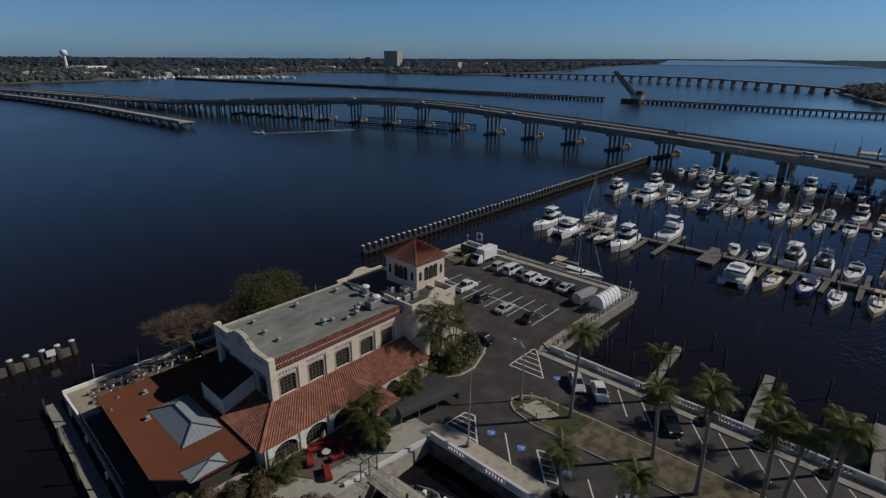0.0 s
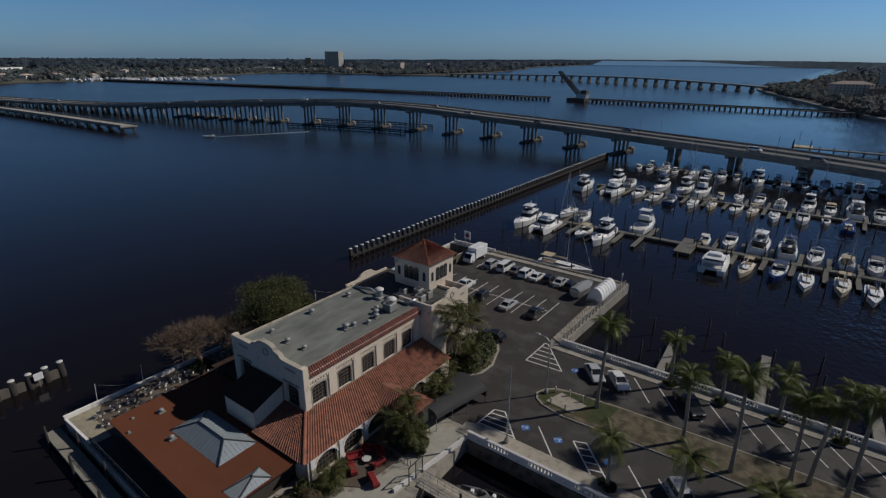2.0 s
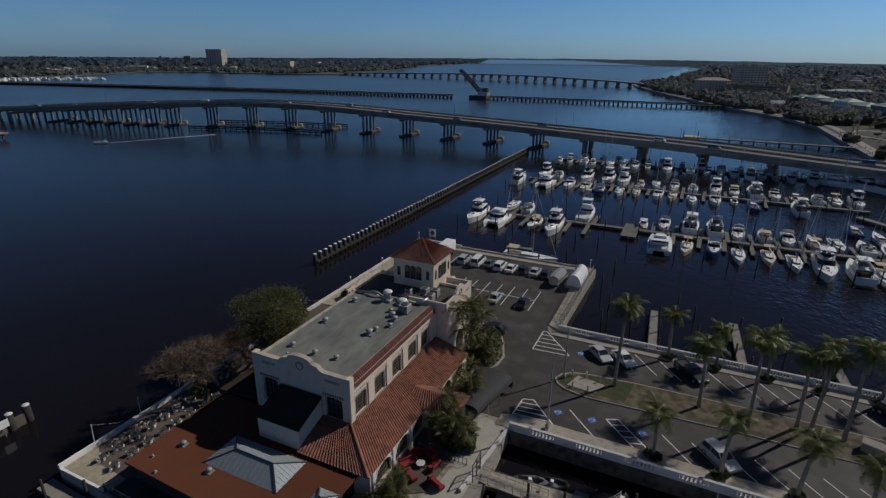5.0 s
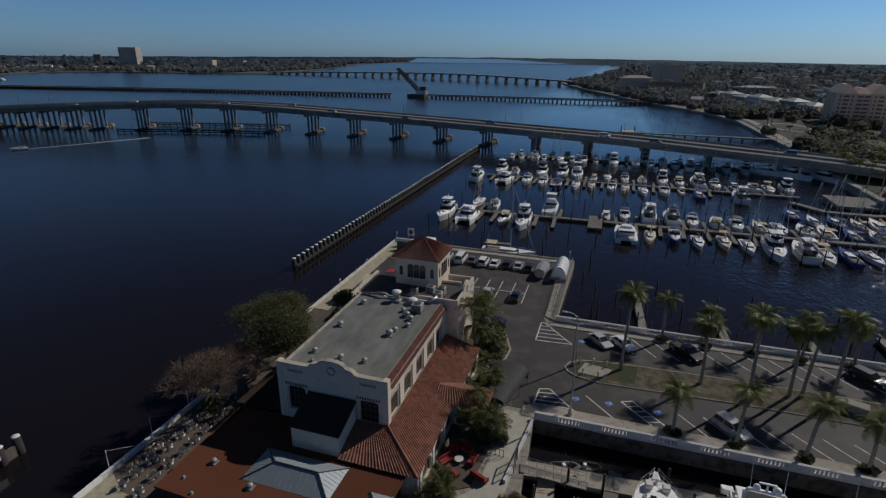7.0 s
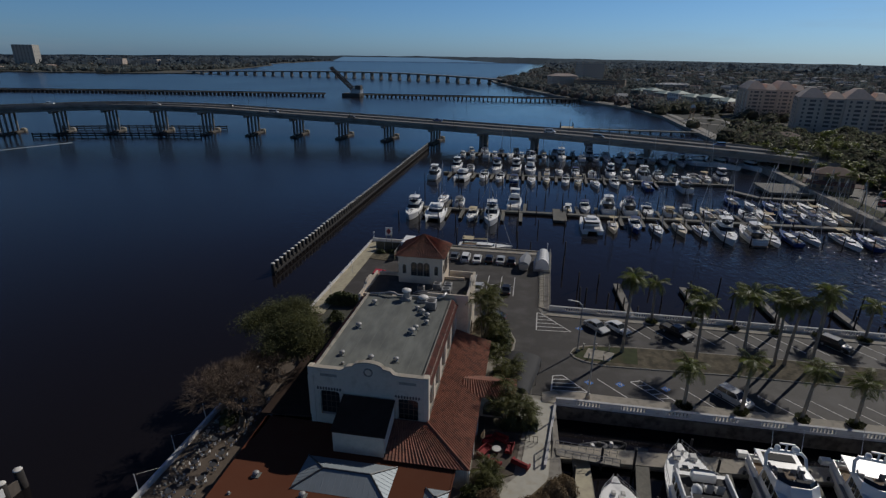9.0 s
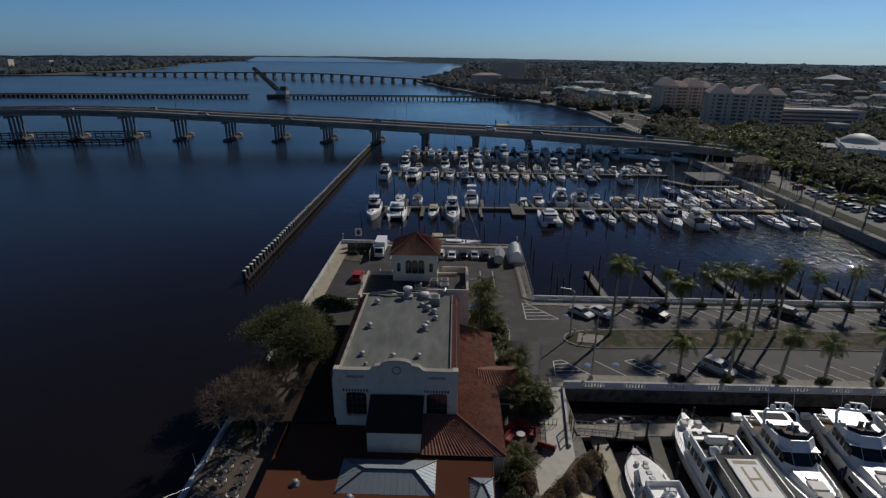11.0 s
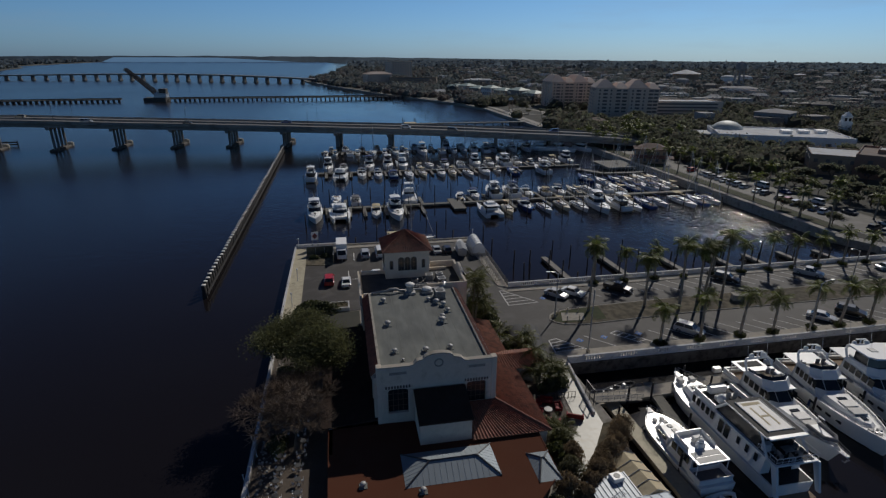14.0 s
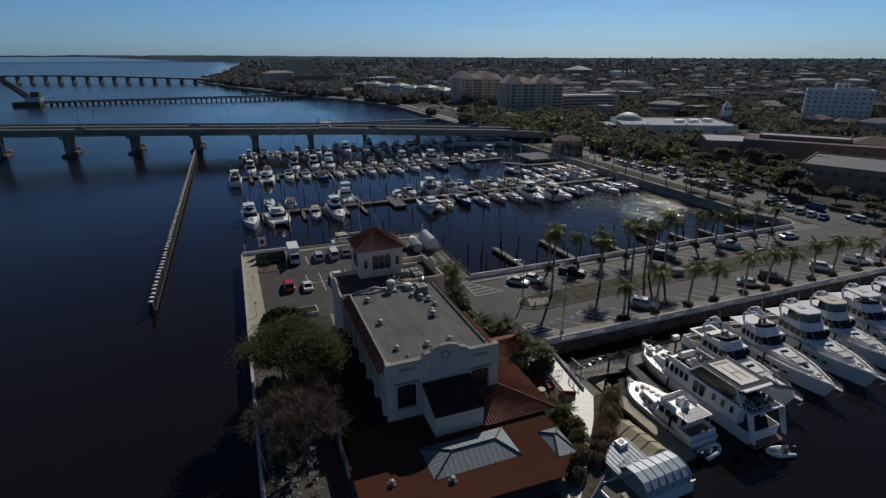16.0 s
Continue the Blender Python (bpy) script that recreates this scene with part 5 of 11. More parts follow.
def palm(x, y, h, lean=(0, 0), z=0.12, size=1.0, n=17, label="tall royal palm with a smooth grey trunk", group="palms of the car park", seed=0, dry=2, far=False):
    rnd = random.Random(seed * 7 + int(x * 13 + y * 29))
    p = thing("palm_tree", label, "palm tree", group, pose(x, y, z, 0, 0, rnd.uniform(0, 360)))
    key = (round(h), lean)
    if key not in palm_trunks:
        hh = round(h)
        pts = [Vector((lean[0] * (i / 8) ** 1.6, lean[1] * (i / 8) ** 1.6, hh * i / 8)) for i in range(9)]
        rad = [0.30, 0.24, 0.22, 0.23, 0.23, 0.21, 0.19, 0.17, 0.15]
        tr = Build().loft([[q + Vector((r * math.cos(a), r * math.sin(a), 0)) for a in [2 * math.pi * j / 9 for j in range(9)]] for q, r in zip(pts, rad)])
        sh = Build().loft([[pts[-1] + Vector((r * math.cos(a), r * math.sin(a), k)) for a in [2 * math.pi * j / 8 for j in range(8)]] for k, r in ((-0.1, 0.17), (0.3, 0.2), (1.0, 0.12))])
        palm_trunks[key] = (tr.mesh("trunk", TRUNK, True), sh.mesh("crownshaft", FROND, True), pts[-1])
    tr, sh, top = palm_trunks[key]
    part("trunk", tr, None, p)
    if not far:
        part("crownshaft", sh, None, p)
    if far:
        if not CROWNS:
            for j in range(3):
                rj = random.Random(j)
                cb_ = Build()
                for i in range(13):
                    el = -50 + 108 * (i / 12) ** 0.9
                    m = Matrix.Translation((0, 0, 0.75)) @ pose(0, 0, 0, 0, -el * 0.72 + rj.uniform(-8, 8), i * 137.5 + rj.uniform(-14, 14))
                    fr = FRONDS[(i + j) % 4]
                    cb_.add([m @ v.co for v in fr.vertices], [tuple(f.vertices) for f in fr.polygons])
                CROWNS.append(cb_.mesh("crown", FROND))
        part("crown", CROWNS[seed % 3], None, p, m=Matrix.Translation(top) @ Matrix.Diagonal((size, size, size, 1)))
        return p
    for i in range(n):
        el = -52 + 112 * (i / (n - 1)) ** 0.9 if n > 1 else 0
        az = i * 137.5 + rnd.uniform(-14, 14)
        k = size * rnd.uniform(0.85, 1.1)
        m = Matrix.Translation(top + Vector((0, 0, 0.75))) @ pose(0, 0, 0, 0, -el * 0.72 + rnd.uniform(-8, 8), az) @ Matrix.Diagonal((k, k, k, 1))
        part("frond", FRONDS[(i + seed) % 4] if el > -30 else FRONDS[1 + 2 * (i % 2)], None, p, m=m)
    for i in range(dry):
        m = Matrix.Translation(top + Vector((0, 0, 0.6))) @ pose(0, 0, 0, 0, 42, rnd.uniform(0, 360)) @ Matrix.Diagonal((size, size, size, 1))
        part("dry_frond", DRY, None, p, m=m)
    return p


for i, (x, y, h) in enumerate(((-25.4, 54.4, 12), (-14.3, 54.3, 9), (-8.6, 52.2, 12), (-2.9, 54.8, 10), (-1.2, 55.3, 10), (2.2, 54.8, 12))):
    palm(x, y, h, (0.4, -0.25) if i % 2 else (-0.3, 0.3), 0.17, 0.98, 20, seed=i)


def low_clump(x, y, z=0.12, s=1.0):
    """A low dark shrub at the foot of a palm, made of many blades."""
    rnd = random.Random(int(x * 31 + y * 17))
    b = Build()
    for i in range(190):
        a, r = rnd.uniform(0, 6.283), 0.85 * rnd.random() ** 0.6
        p = Vector((r * math.cos(a), r * 0.7 * math.sin(a), 0.45 * (1 - r * r) * rnd.random()))
        d = Vector((math.cos(a) * 0.5, math.sin(a) * 0.5, 0.5 + rnd.random() * 0.4)) * rnd.uniform(0.3, 0.5)
        w = Vector((-math.sin(a), math.cos(a), 0)) * 0.16
        b.add([p - w, p + w, p + d * 0.7 + w * 0.7, p + d, p + d * 0.7 - w * 0.7], [(0, 1, 2, 3, 4)])
    sh = tagged(part("low_shrub", b, LEAF), "low dark green shrub at a palm's foot", "shrub", "shrubs under the palms")
    sh.matrix_basis = pose(x, y, z, 0, 0, rnd.uniform(0, 360)) @ Matrix.Diagonal((s, s, s, 1))


for i, x in enumerate((-18.8, -12.0, -5.2, 1.6, 8.5, 15.4, 22.2, 28.6, 34.6, 41.3, 47.6)):
    palm(x, 65.9, 6 if i % 3 else 7, (0.2, 0.1) if i % 2 else (-0.2, 0.0), 0.12, 0.88, 14, seed=i + 10, dry=1)
    low_clump(x, 65.9, 0.12, 1.15)
for i, x in enumerate((-19.2, -12.0, -4.6, 1.7, 9.3, 15.0, 21.1, 28.1, 34.3, 42.0, 49.5)):
    palm(x, 41.3, 7 if i % 3 else 6, (0.5, 0.2) if i % 2 else (0.2, -0.2), 0.12, 0.95, 14, seed=i + 30, dry=1)
    low_clump(x, 41.3, 0.12, 1.2)


AIRY = [frond_mesh("frond", L, dr, 0.62, FROND_AIRY, i + 20, 14, 0.26) for i, (L, dr) in enumerate(((2.3, 0.9), (2.5, 1.25), (2.1, 0.6)))]


def cane_palm(x, y, stems, label, group, seed, size=1.0, n=9):
    """A clump of slender curved stems (dx, dy, height), each with a loose feathery head."""
    rnd = random.Random(seed)
    p = thing("palm_tree", label, "palm tree", group, pose(x, y, 0.12))
    for q, (dx, dy, h) in enumerate(stems):
        foot = Vector((rnd.uniform(-0.4, 0.4), rnd.uniform(-0.4, 0.4), -0.1))
        pts = [foot + Vector((dx * (i / 6) ** 1.7, dy * (i / 6) ** 1.7, h * i / 6)) for i in range(7)]
        part("trunk", Build().tube(pts, 0.1, 6, 0.07), TRUNK, p)
        for i in range(n):
            el = -40 + 105 * (i / (n - 1)) ** 0.9
            k = size * rnd.uniform(0.8, 1.12)
            part("frond", AIRY[(i + q) % 3], None, p, m=Matrix.Translation(pts[-1]) @ pose(0, 0, 0, 0, -el * 0.75 + rnd.uniform(-9, 9), i * 137.5 + rnd.uniform(-20, 20)) @ Matrix.Diagonal((k, k, k, 1)))
    return p


# slender palms before the east front
cane_palm(-47.4, 52.2, ((-0.4, -1.9, 9.0), (0.1, -0.4, 9.6), (0.7, 0.5, 6.8), (0.3, -1.6, 5.8)), "slender curved palm clump before the entrance front", "palms at the entrance", 3, 1.18, 11)
cane_palm(-46.8, 55.3, ((0.2, 0.9, 8.6), (0.8, -0.3, 6.4), (-0.3, -1.2, 7.6)), "slender palm clump beside the entrance bed", "palms at the entrance", 4, 1.12, 11)
cane_palm(-45.4, 52.6, ((0.4, 0.5, 3.6), (-0.3, -0.9, 4.6), (0.5, -0.6, 2.8)), "low feathery palm clump in the entrance bed", "palms at the entrance", 5, 1.0, 10)
# palms round the porch and the patio
cane_palm(-42.9, 33.3, ((-0.3, 1.9, 5.0), (0.5, 0.2, 3.6), (-0.9, -0.4, 3.0)), "feathery palm leaning over the porch roof", "palms at the patio", 6, 1.0, 13)
cane_palm(-41.2, 33.2, ((0.2, 0.4, 3.7), (-0.8, -0.6, 3.0), (1.0, -0.5, 2.8)), "bushy dark palm clump between porch and patio", "palms at the patio", 7, 1.0, 12)
cane_palm(-39.7, 32.9, ((0.2, 0.2, 2.3), (-0.3, 0.8, 2.8)), "bushy dark palm clump beside the path", "palms at the patio", 8, 0.9, 12)
cane_palm(-42.9, 41.4, ((0.5, 0.1, 3.9), (-0.2, 0.7, 2.9), (0.3, -0.6, 3.0)), "round feathery palm beside the awning", "palms at the patio", 9, 1.02, 14)
cane_palm(-44.7, 46.2, ((0.2, 0.4, 2.8), (-0.2, -1.2, 2.2)), "low feathery palm at the end of the wing", "palms at the entrance", 11, 0.9, 10)
cane_palm(-43.9, 22.9, ((0.1, 0.2, 1.4), (0.5, -0.6, 1.0), (-0.4, 0.9, 1.2)), "low feathery palm at the wing's corner", "palms at the patio", 10, 0.9, 12)
cane_palm(-44.4, 24.6, ((0.2, 0.1, 1.0),), "low feathery palm below the arches", "palms at the patio", 12, 0.75, 10)


def limb_tree(name, label, x, y, h, spread, seed, leafy, leaves=2600, z=0.05, group="", leafmat=None, squash=0.75, leafsize=0.32, wide=1.0):
    """A tree with a forked trunk, limbs and a crown of many small leaves or bare twigs."""
    rnd = random.Random(seed)
    t = thing(name, label, "tree", group, pose(x, y, z) @ Matrix.Diagonal((wide, wide, 1, 1)))
    wood = Build()
    tips = []

    def grow(p, d, l, r, depth):
        q = p + d * l
        mid = p + d * l * 0.5 + Vector((rnd.uniform(-1, 1), rnd.uniform(-1, 1), 0)) * l * 0.06
        wood.tube([p, mid, q], r, 6 if depth < 2 else 4, r * 0.68)
        if depth >= (5 if not leafy else 4):
            tips.append((q, d))
            return
        for k in range(3 if depth < 3 else 2 + (not leafy)):
            a = rnd.uniform(0, 6.283)
            side = Vector((math.cos(a), math.sin(a), rnd.uniform(-0.05, 0.5)))
            grow(q, (d * 0.72 + side * rnd.uniform(0.45, 0.8) * spread).normalized(), l * rnd.uniform(0.62, 0.8), r * 0.62, depth + 1)

    grow(Vector((0, 0, 0)), Vector((rnd.uniform(-.1, .1), rnd.uniform(-.1, .1), 1)), h * 0.27, h * 0.032, 0)
    part("trunk", wood, BARK if leafy else TWIG, t)
    if leafy:
        b = Build()
        per = max(1, leaves // len(tips))
        for q, d in tips:
            for i in range(per):
                c = q + Vector((rnd.gauss(0, 1), rnd.gauss(0, 1), rnd.gauss(0, squash))) * h * 0.065
                s = leafsize * rnd.uniform(0.6, 1.4)
                n = Vector((rnd.gauss(0, 1), rnd.gauss(0, 1), rnd.gauss(0.6, 0.8))).normalized()
                u = n.orthogonal().normalized() * s
                v = n.cross(u) * rnd.uniform(0.5, 0.9)
                b.add([c - u, c - v * 0.8, c + u, c + v], [(0, 1, 2, 3)])
        part("crown", b, leafmat or LEAF, t)
    else:
        b = Build()
        for q, d in tips:
            for i in range(8):
                e = (d + Vector((rnd.gauss(0, .7), rnd.gauss(0, .7), rnd.gauss(0.1, .5)))).normalized() * rnd.uniform(0.5, 1.4)
                b.tube([q, q + e], 0.022, 3, 0.008)
                b.tube([q + e * 0.5, q + e * 0.5 + Vector((rnd.gauss(0, .3), rnd.gauss(0, .3), rnd.gauss(0.1, .3)))], 0.015, 3, 0.006)
        part("crown", b, TWIG, t, "bare grey brown twigs")
    return t


limb_tree("tree", "wide bare grey brown tree on the terrace", -75.2, 26.4, 11.0, 1.3, 5, False, wide=1.3)
limb_tree("tree", "bare grey brown tree beside the terrace path", -74.2, 30.6, 9.6, 1.3, 8, False, wide=1.15)
limb_tree("tree", "wide dense dark green tree on the river terrace", -73.8, 40.2, 12.9, 1.18, 11, True, 70000, wide=1.2, leafsize=0.1, leafmat=LEAF_OLIVE)
limb_tree("tree", "low dark green tree beside the terrace wall", -76.0, 44.0, 8.0, 1.25, 13, True, 10000, wide=1.1, leafsize=0.13, leafmat=LEAF_OLIVE)


def bush(x, y, w, d, h, seed, label="dense dark green shrub in a planting bed", n=900, material=None, leafsize=0.2, z=0.1, group="shrubs round the restaurant"):
    """A mound of loose leaves round short stems."""
    rnd = random.Random(seed)
    b = Build()
    for i in range(n):
        a, k = rnd.uniform(0, 6.283), rnd.random() ** 0.4
        e = rnd.random()
        zz = h * (0.1 + 0.9 * e) * rnd.uniform(0.75, 1.1)
        r = k * math.sqrt(max(0.05, 1 - (e * 0.92) ** 2)) * (1 + 0.22 * math.sin(a * 3 + seed))
        c = Vector((w / 2 * r * math.cos(a), d / 2 * r * math.sin(a), zz))
        nrm = Vector((math.cos(a) + rnd.gauss(0, .6), math.sin(a) + rnd.gauss(0, .6), 0.7 + rnd.gauss(0, .5))).normalized()
        u = nrm.orthogonal().normalized() * leafsize * rnd.uniform(0.6, 1.5)
        v = nrm.cross(u) * 0.6
        b.add([c - u, c - v, c + u, c + v], [(0, 1, 2, 3)])
    t = thing("shrub", label, "shrub", group, pose(x, y, z))
    part("foliage", b, material or LEAF, t)
    st = Build()
    for i in range(6):
        a = i * 1.05
        st.tube([(0.1 * math.cos(a), 0.1 * math.sin(a), 0), (w * 0.28 * math.cos(a), d * 0.28 * math.sin(a), h * 0.7)], 0.04, 4, 0.02)
    part("stem", st, BARK, t)
    return t


for i, (x, y, w, d, h) in enumerate(((-46.6, 58.8, 5.5, 4.0, 2.6), (-45.0, 56.0, 4.5, 4.5, 2.4), (-44.6, 52.8, 4.5, 4.5, 2.2), (-46.6, 50.6, 4, 3, 2.2), (-43.9, 43.4, 2.8, 3.4, 1.8), (-44.4, 41.0, 2.4, 2.4, 1.6),
                                      (-41.6, 33.0, 3.4, 2.6, 1.7), (-39.6, 33.6, 2.2, 2.6, 1.6), (-44.2, 22.8, 1.8, 1.8, 1.0), (-45.4, 20.4, 2.4, 3.6, 1.4))):
    bush(x, y, w, d, h, i + 3)
for i, (x, y, w, d, h) in enumerate(((-35.8, 23.0, 2.8, 2.6, 2.2), (-37.0, 21.8, 3.0, 2.8, 2.5), (-38.2, 20.4, 2.8, 3.0, 2.1), (-39.5, 19.2, 3.2, 2.8, 2.4), (-40.8, 17.9, 2.6, 2.8, 1.9), (-42.0, 16.7, 2.8, 2.6, 2.0), (-43.4, 15.4, 2.4, 2.4, 1.6), (-44.7, 14.2, 2.0, 2.2, 1.3))):
    bush(x, y, w, d, h, i + 33, "dry red brown shrub beside the path", 3600, DRY_LEAF, 0.085)
for i, (x, y, w, d, h) in enumerate(((-48.4, 13.0, 2.4, 2.2, 1.5), (-46.4, 15.2, 3.0, 2.8, 2.0), (-45.0, 17.6, 3.2, 2.8, 1.9), (-43.8, 20.0, 3.2, 2.6, 1.7))):
    bush(x, y, w, d, h, i + 52, "dry olive brown shrub at the dining hall", 2600, DRY_LEAF if i % 2 else LEAF_DULL, 0.1)
bush(-74.6, 62.6, 8.2, 2.6, 2.2, 71, "clipped dark green hedge by the car park", 3600)
for i, (x, y) in enumerate(((-77.4, 27.5), (-77.8, 42.5), (-74.0, 56.4))):
    bush(x, y, 2.6, 3.4, 1.5, 81 + i)

# ---- boats and docks ----
def hull_build(L, B, F, fine=2.2, stern=0.9, draft=0.5, n=12, y0=0.0, rise=0.45, rk=0.09):
    """A hull along +x, waterline at 0, deck at the sheer."""
    rings = []
    for i in range(n + 1):
        t = i / n
        w = B / 2 * (stern + (1 - stern) * math.sin(min(1, t / 0.45) * math.pi / 2)) * (1 - max(0, (t - 0.5) / 0.5) ** fine) + 0.02
        sh = F * (1 + rise * t * t)
        x = L * (t - 0.5)
        rake = rk * L * max(0, (t - 0.55) / 0.45) ** 2
        rings.append([(x + rake, y0 - w, sh), (x + rake * 0.3, y0 - w * 0.86, 0.12), (x, y0, -draft * (1 - t * 0.6)), (x + rake * 0.3, y0 + w * 0.86, 0.12), (x + rake, y0 + w, sh)])
    return Build().loft(rings)


def deck_z(F, L, x):
    t = x / L + 0.5
    return F * (1 + 0.45 * t * t)


def house(x0, x1, w0, z0, z1, rf=0.6, rb=0.2, taper=0.86, grow=0.0):
    """A deckhouse: a tapered block with raked front (towards +x) and back."""
    lo = [(x0 - grow, -w0 / 2 - grow, z0), (x1 - 0.25 * w0 + grow, -w0 / 2 - grow, z0), (x1 + grow, -w0 / 4 - grow, z0), (x1 + grow, w0 / 4 + grow, z0), (x1 - 0.25 * w0 + grow, w0 / 2 + grow, z0), (x0 - grow, w0 / 2 + grow, z0)]
    w1 = w0 * taper
    hi = [(x0 + rb - grow, -w1 / 2 - grow, z1), (x1 - rf - 0.25 * w1 + grow, -w1 / 2 - grow, z1), (x1 - rf + grow, -w1 / 4 - grow, z1), (x1 - rf + grow, w1 / 4 + grow, z1), (x1 - rf - 0.25 * w1 + grow, w1 / 2 + grow, z1), (x0 + rb - grow, w1 / 2 + grow, z1)]
    return lo, hi


def add_house(parent, x0, x1, w, z0, z1, rf=0.6, rb=0.2, glass=(0.42, 0.86), material=None, name="cabin"):
    lo, hi = house(x0, x1, w, z0, z1, rf, rb)
    ob = part(name, Build().loft([lo, hi]), material or GEL, parent)
    lo, hi = house(x0, x1, w, z0, z1, rf, rb, grow=0.025)
    ring = lambda t: [Vector(a).lerp(Vector(b_), t) for a, b_ in zip(lo, hi)]
    if glass:
        part("window_band", Build().loft([ring(glass[0]), ring(glass[1])], cap=False), GLASS_DARK, ob, "dark tinted window band")
    return ob


def add_rail(parent, L, B, F, x0, h=0.6, inset=0.15):
    r = Build()
    for s in (-1, 1):
        pts = []
        for i in range(8):
            x = x0 + (L * 0.56 - x0) * i / 7
            t = min(1, x / L + 0.5)
            w = B / 2 * (1 - max(0, (t - 0.5) / 0.5) ** 2.2) - inset * 0.4
            pts.append(Vector((x, s * max(0.05, w), deck_z(F, L, x) + h)))
        r.tube(pts, 0.03, 4)
        for p in pts[::2]:
            r.tube([p, p - Vector((0, 0, h))], 0.025, 3)
    part("bow_rail", r, METAL, parent)


def new_boat(name, label, L, B, F, hullmat=None, stripe=None, fine=2.2, group="boats in the marina", category="boat", rise=0.45, rk=0.09):
    t = thing(name, label, category, group)
    part("hull", hull_build(L, B, F, fine, rise=rise, rk=rk), hullmat or GEL, t, smooth=False)
    if stripe:
        b = Build()
        rings = []
        for i in range(13):
            k = i / 12
            w = B / 2 * (0.9 + 0.1 * math.sin(min(1, k / 0.45) * math.pi / 2)) * (1 - max(0, (k - 0.5) / 0.5) ** fine) + 0.035
            rk = 0.09 * L * max(0, (k - 0.55) / 0.45) ** 2
            sh = F * (1 + 0.45 * k * k)
            x = L * (k - 0.5)
            rings.append((x + rk * 0.9, w, sh * 0.86, sh * 0.97))
        for s in (-1, 1):
            b.loft([[(x, s * w * 0.985, a), (x, s * w, c)] for x, w, a, c in rings], cap=False, closed=False)
        part("sheer_stripe", b, stripe, t)
    return t


def arched_top(x0, x1, w, z, rise=0.22, d=0.05):
    """A canvas or moulded top, arched across the beam and sagging a little at its ends."""
    rings = []
    for x, k in ((x0, 0.55), (x0 + (x1 - x0) * 0.2, 0.92), (x0 + (x1 - x0) * 0.75, 1.0), (x1, 0.6)):
        up_ = [(x, w * u, z + rise * k * (1 - (2 * u) ** 2)) for u in (-0.5, -0.3, 0, 0.3, 0.5)]
        rings.append(up_ + [(p[0], p[1], p[2] - d) for p in up_[::-1]])
    return Build().loft(rings)


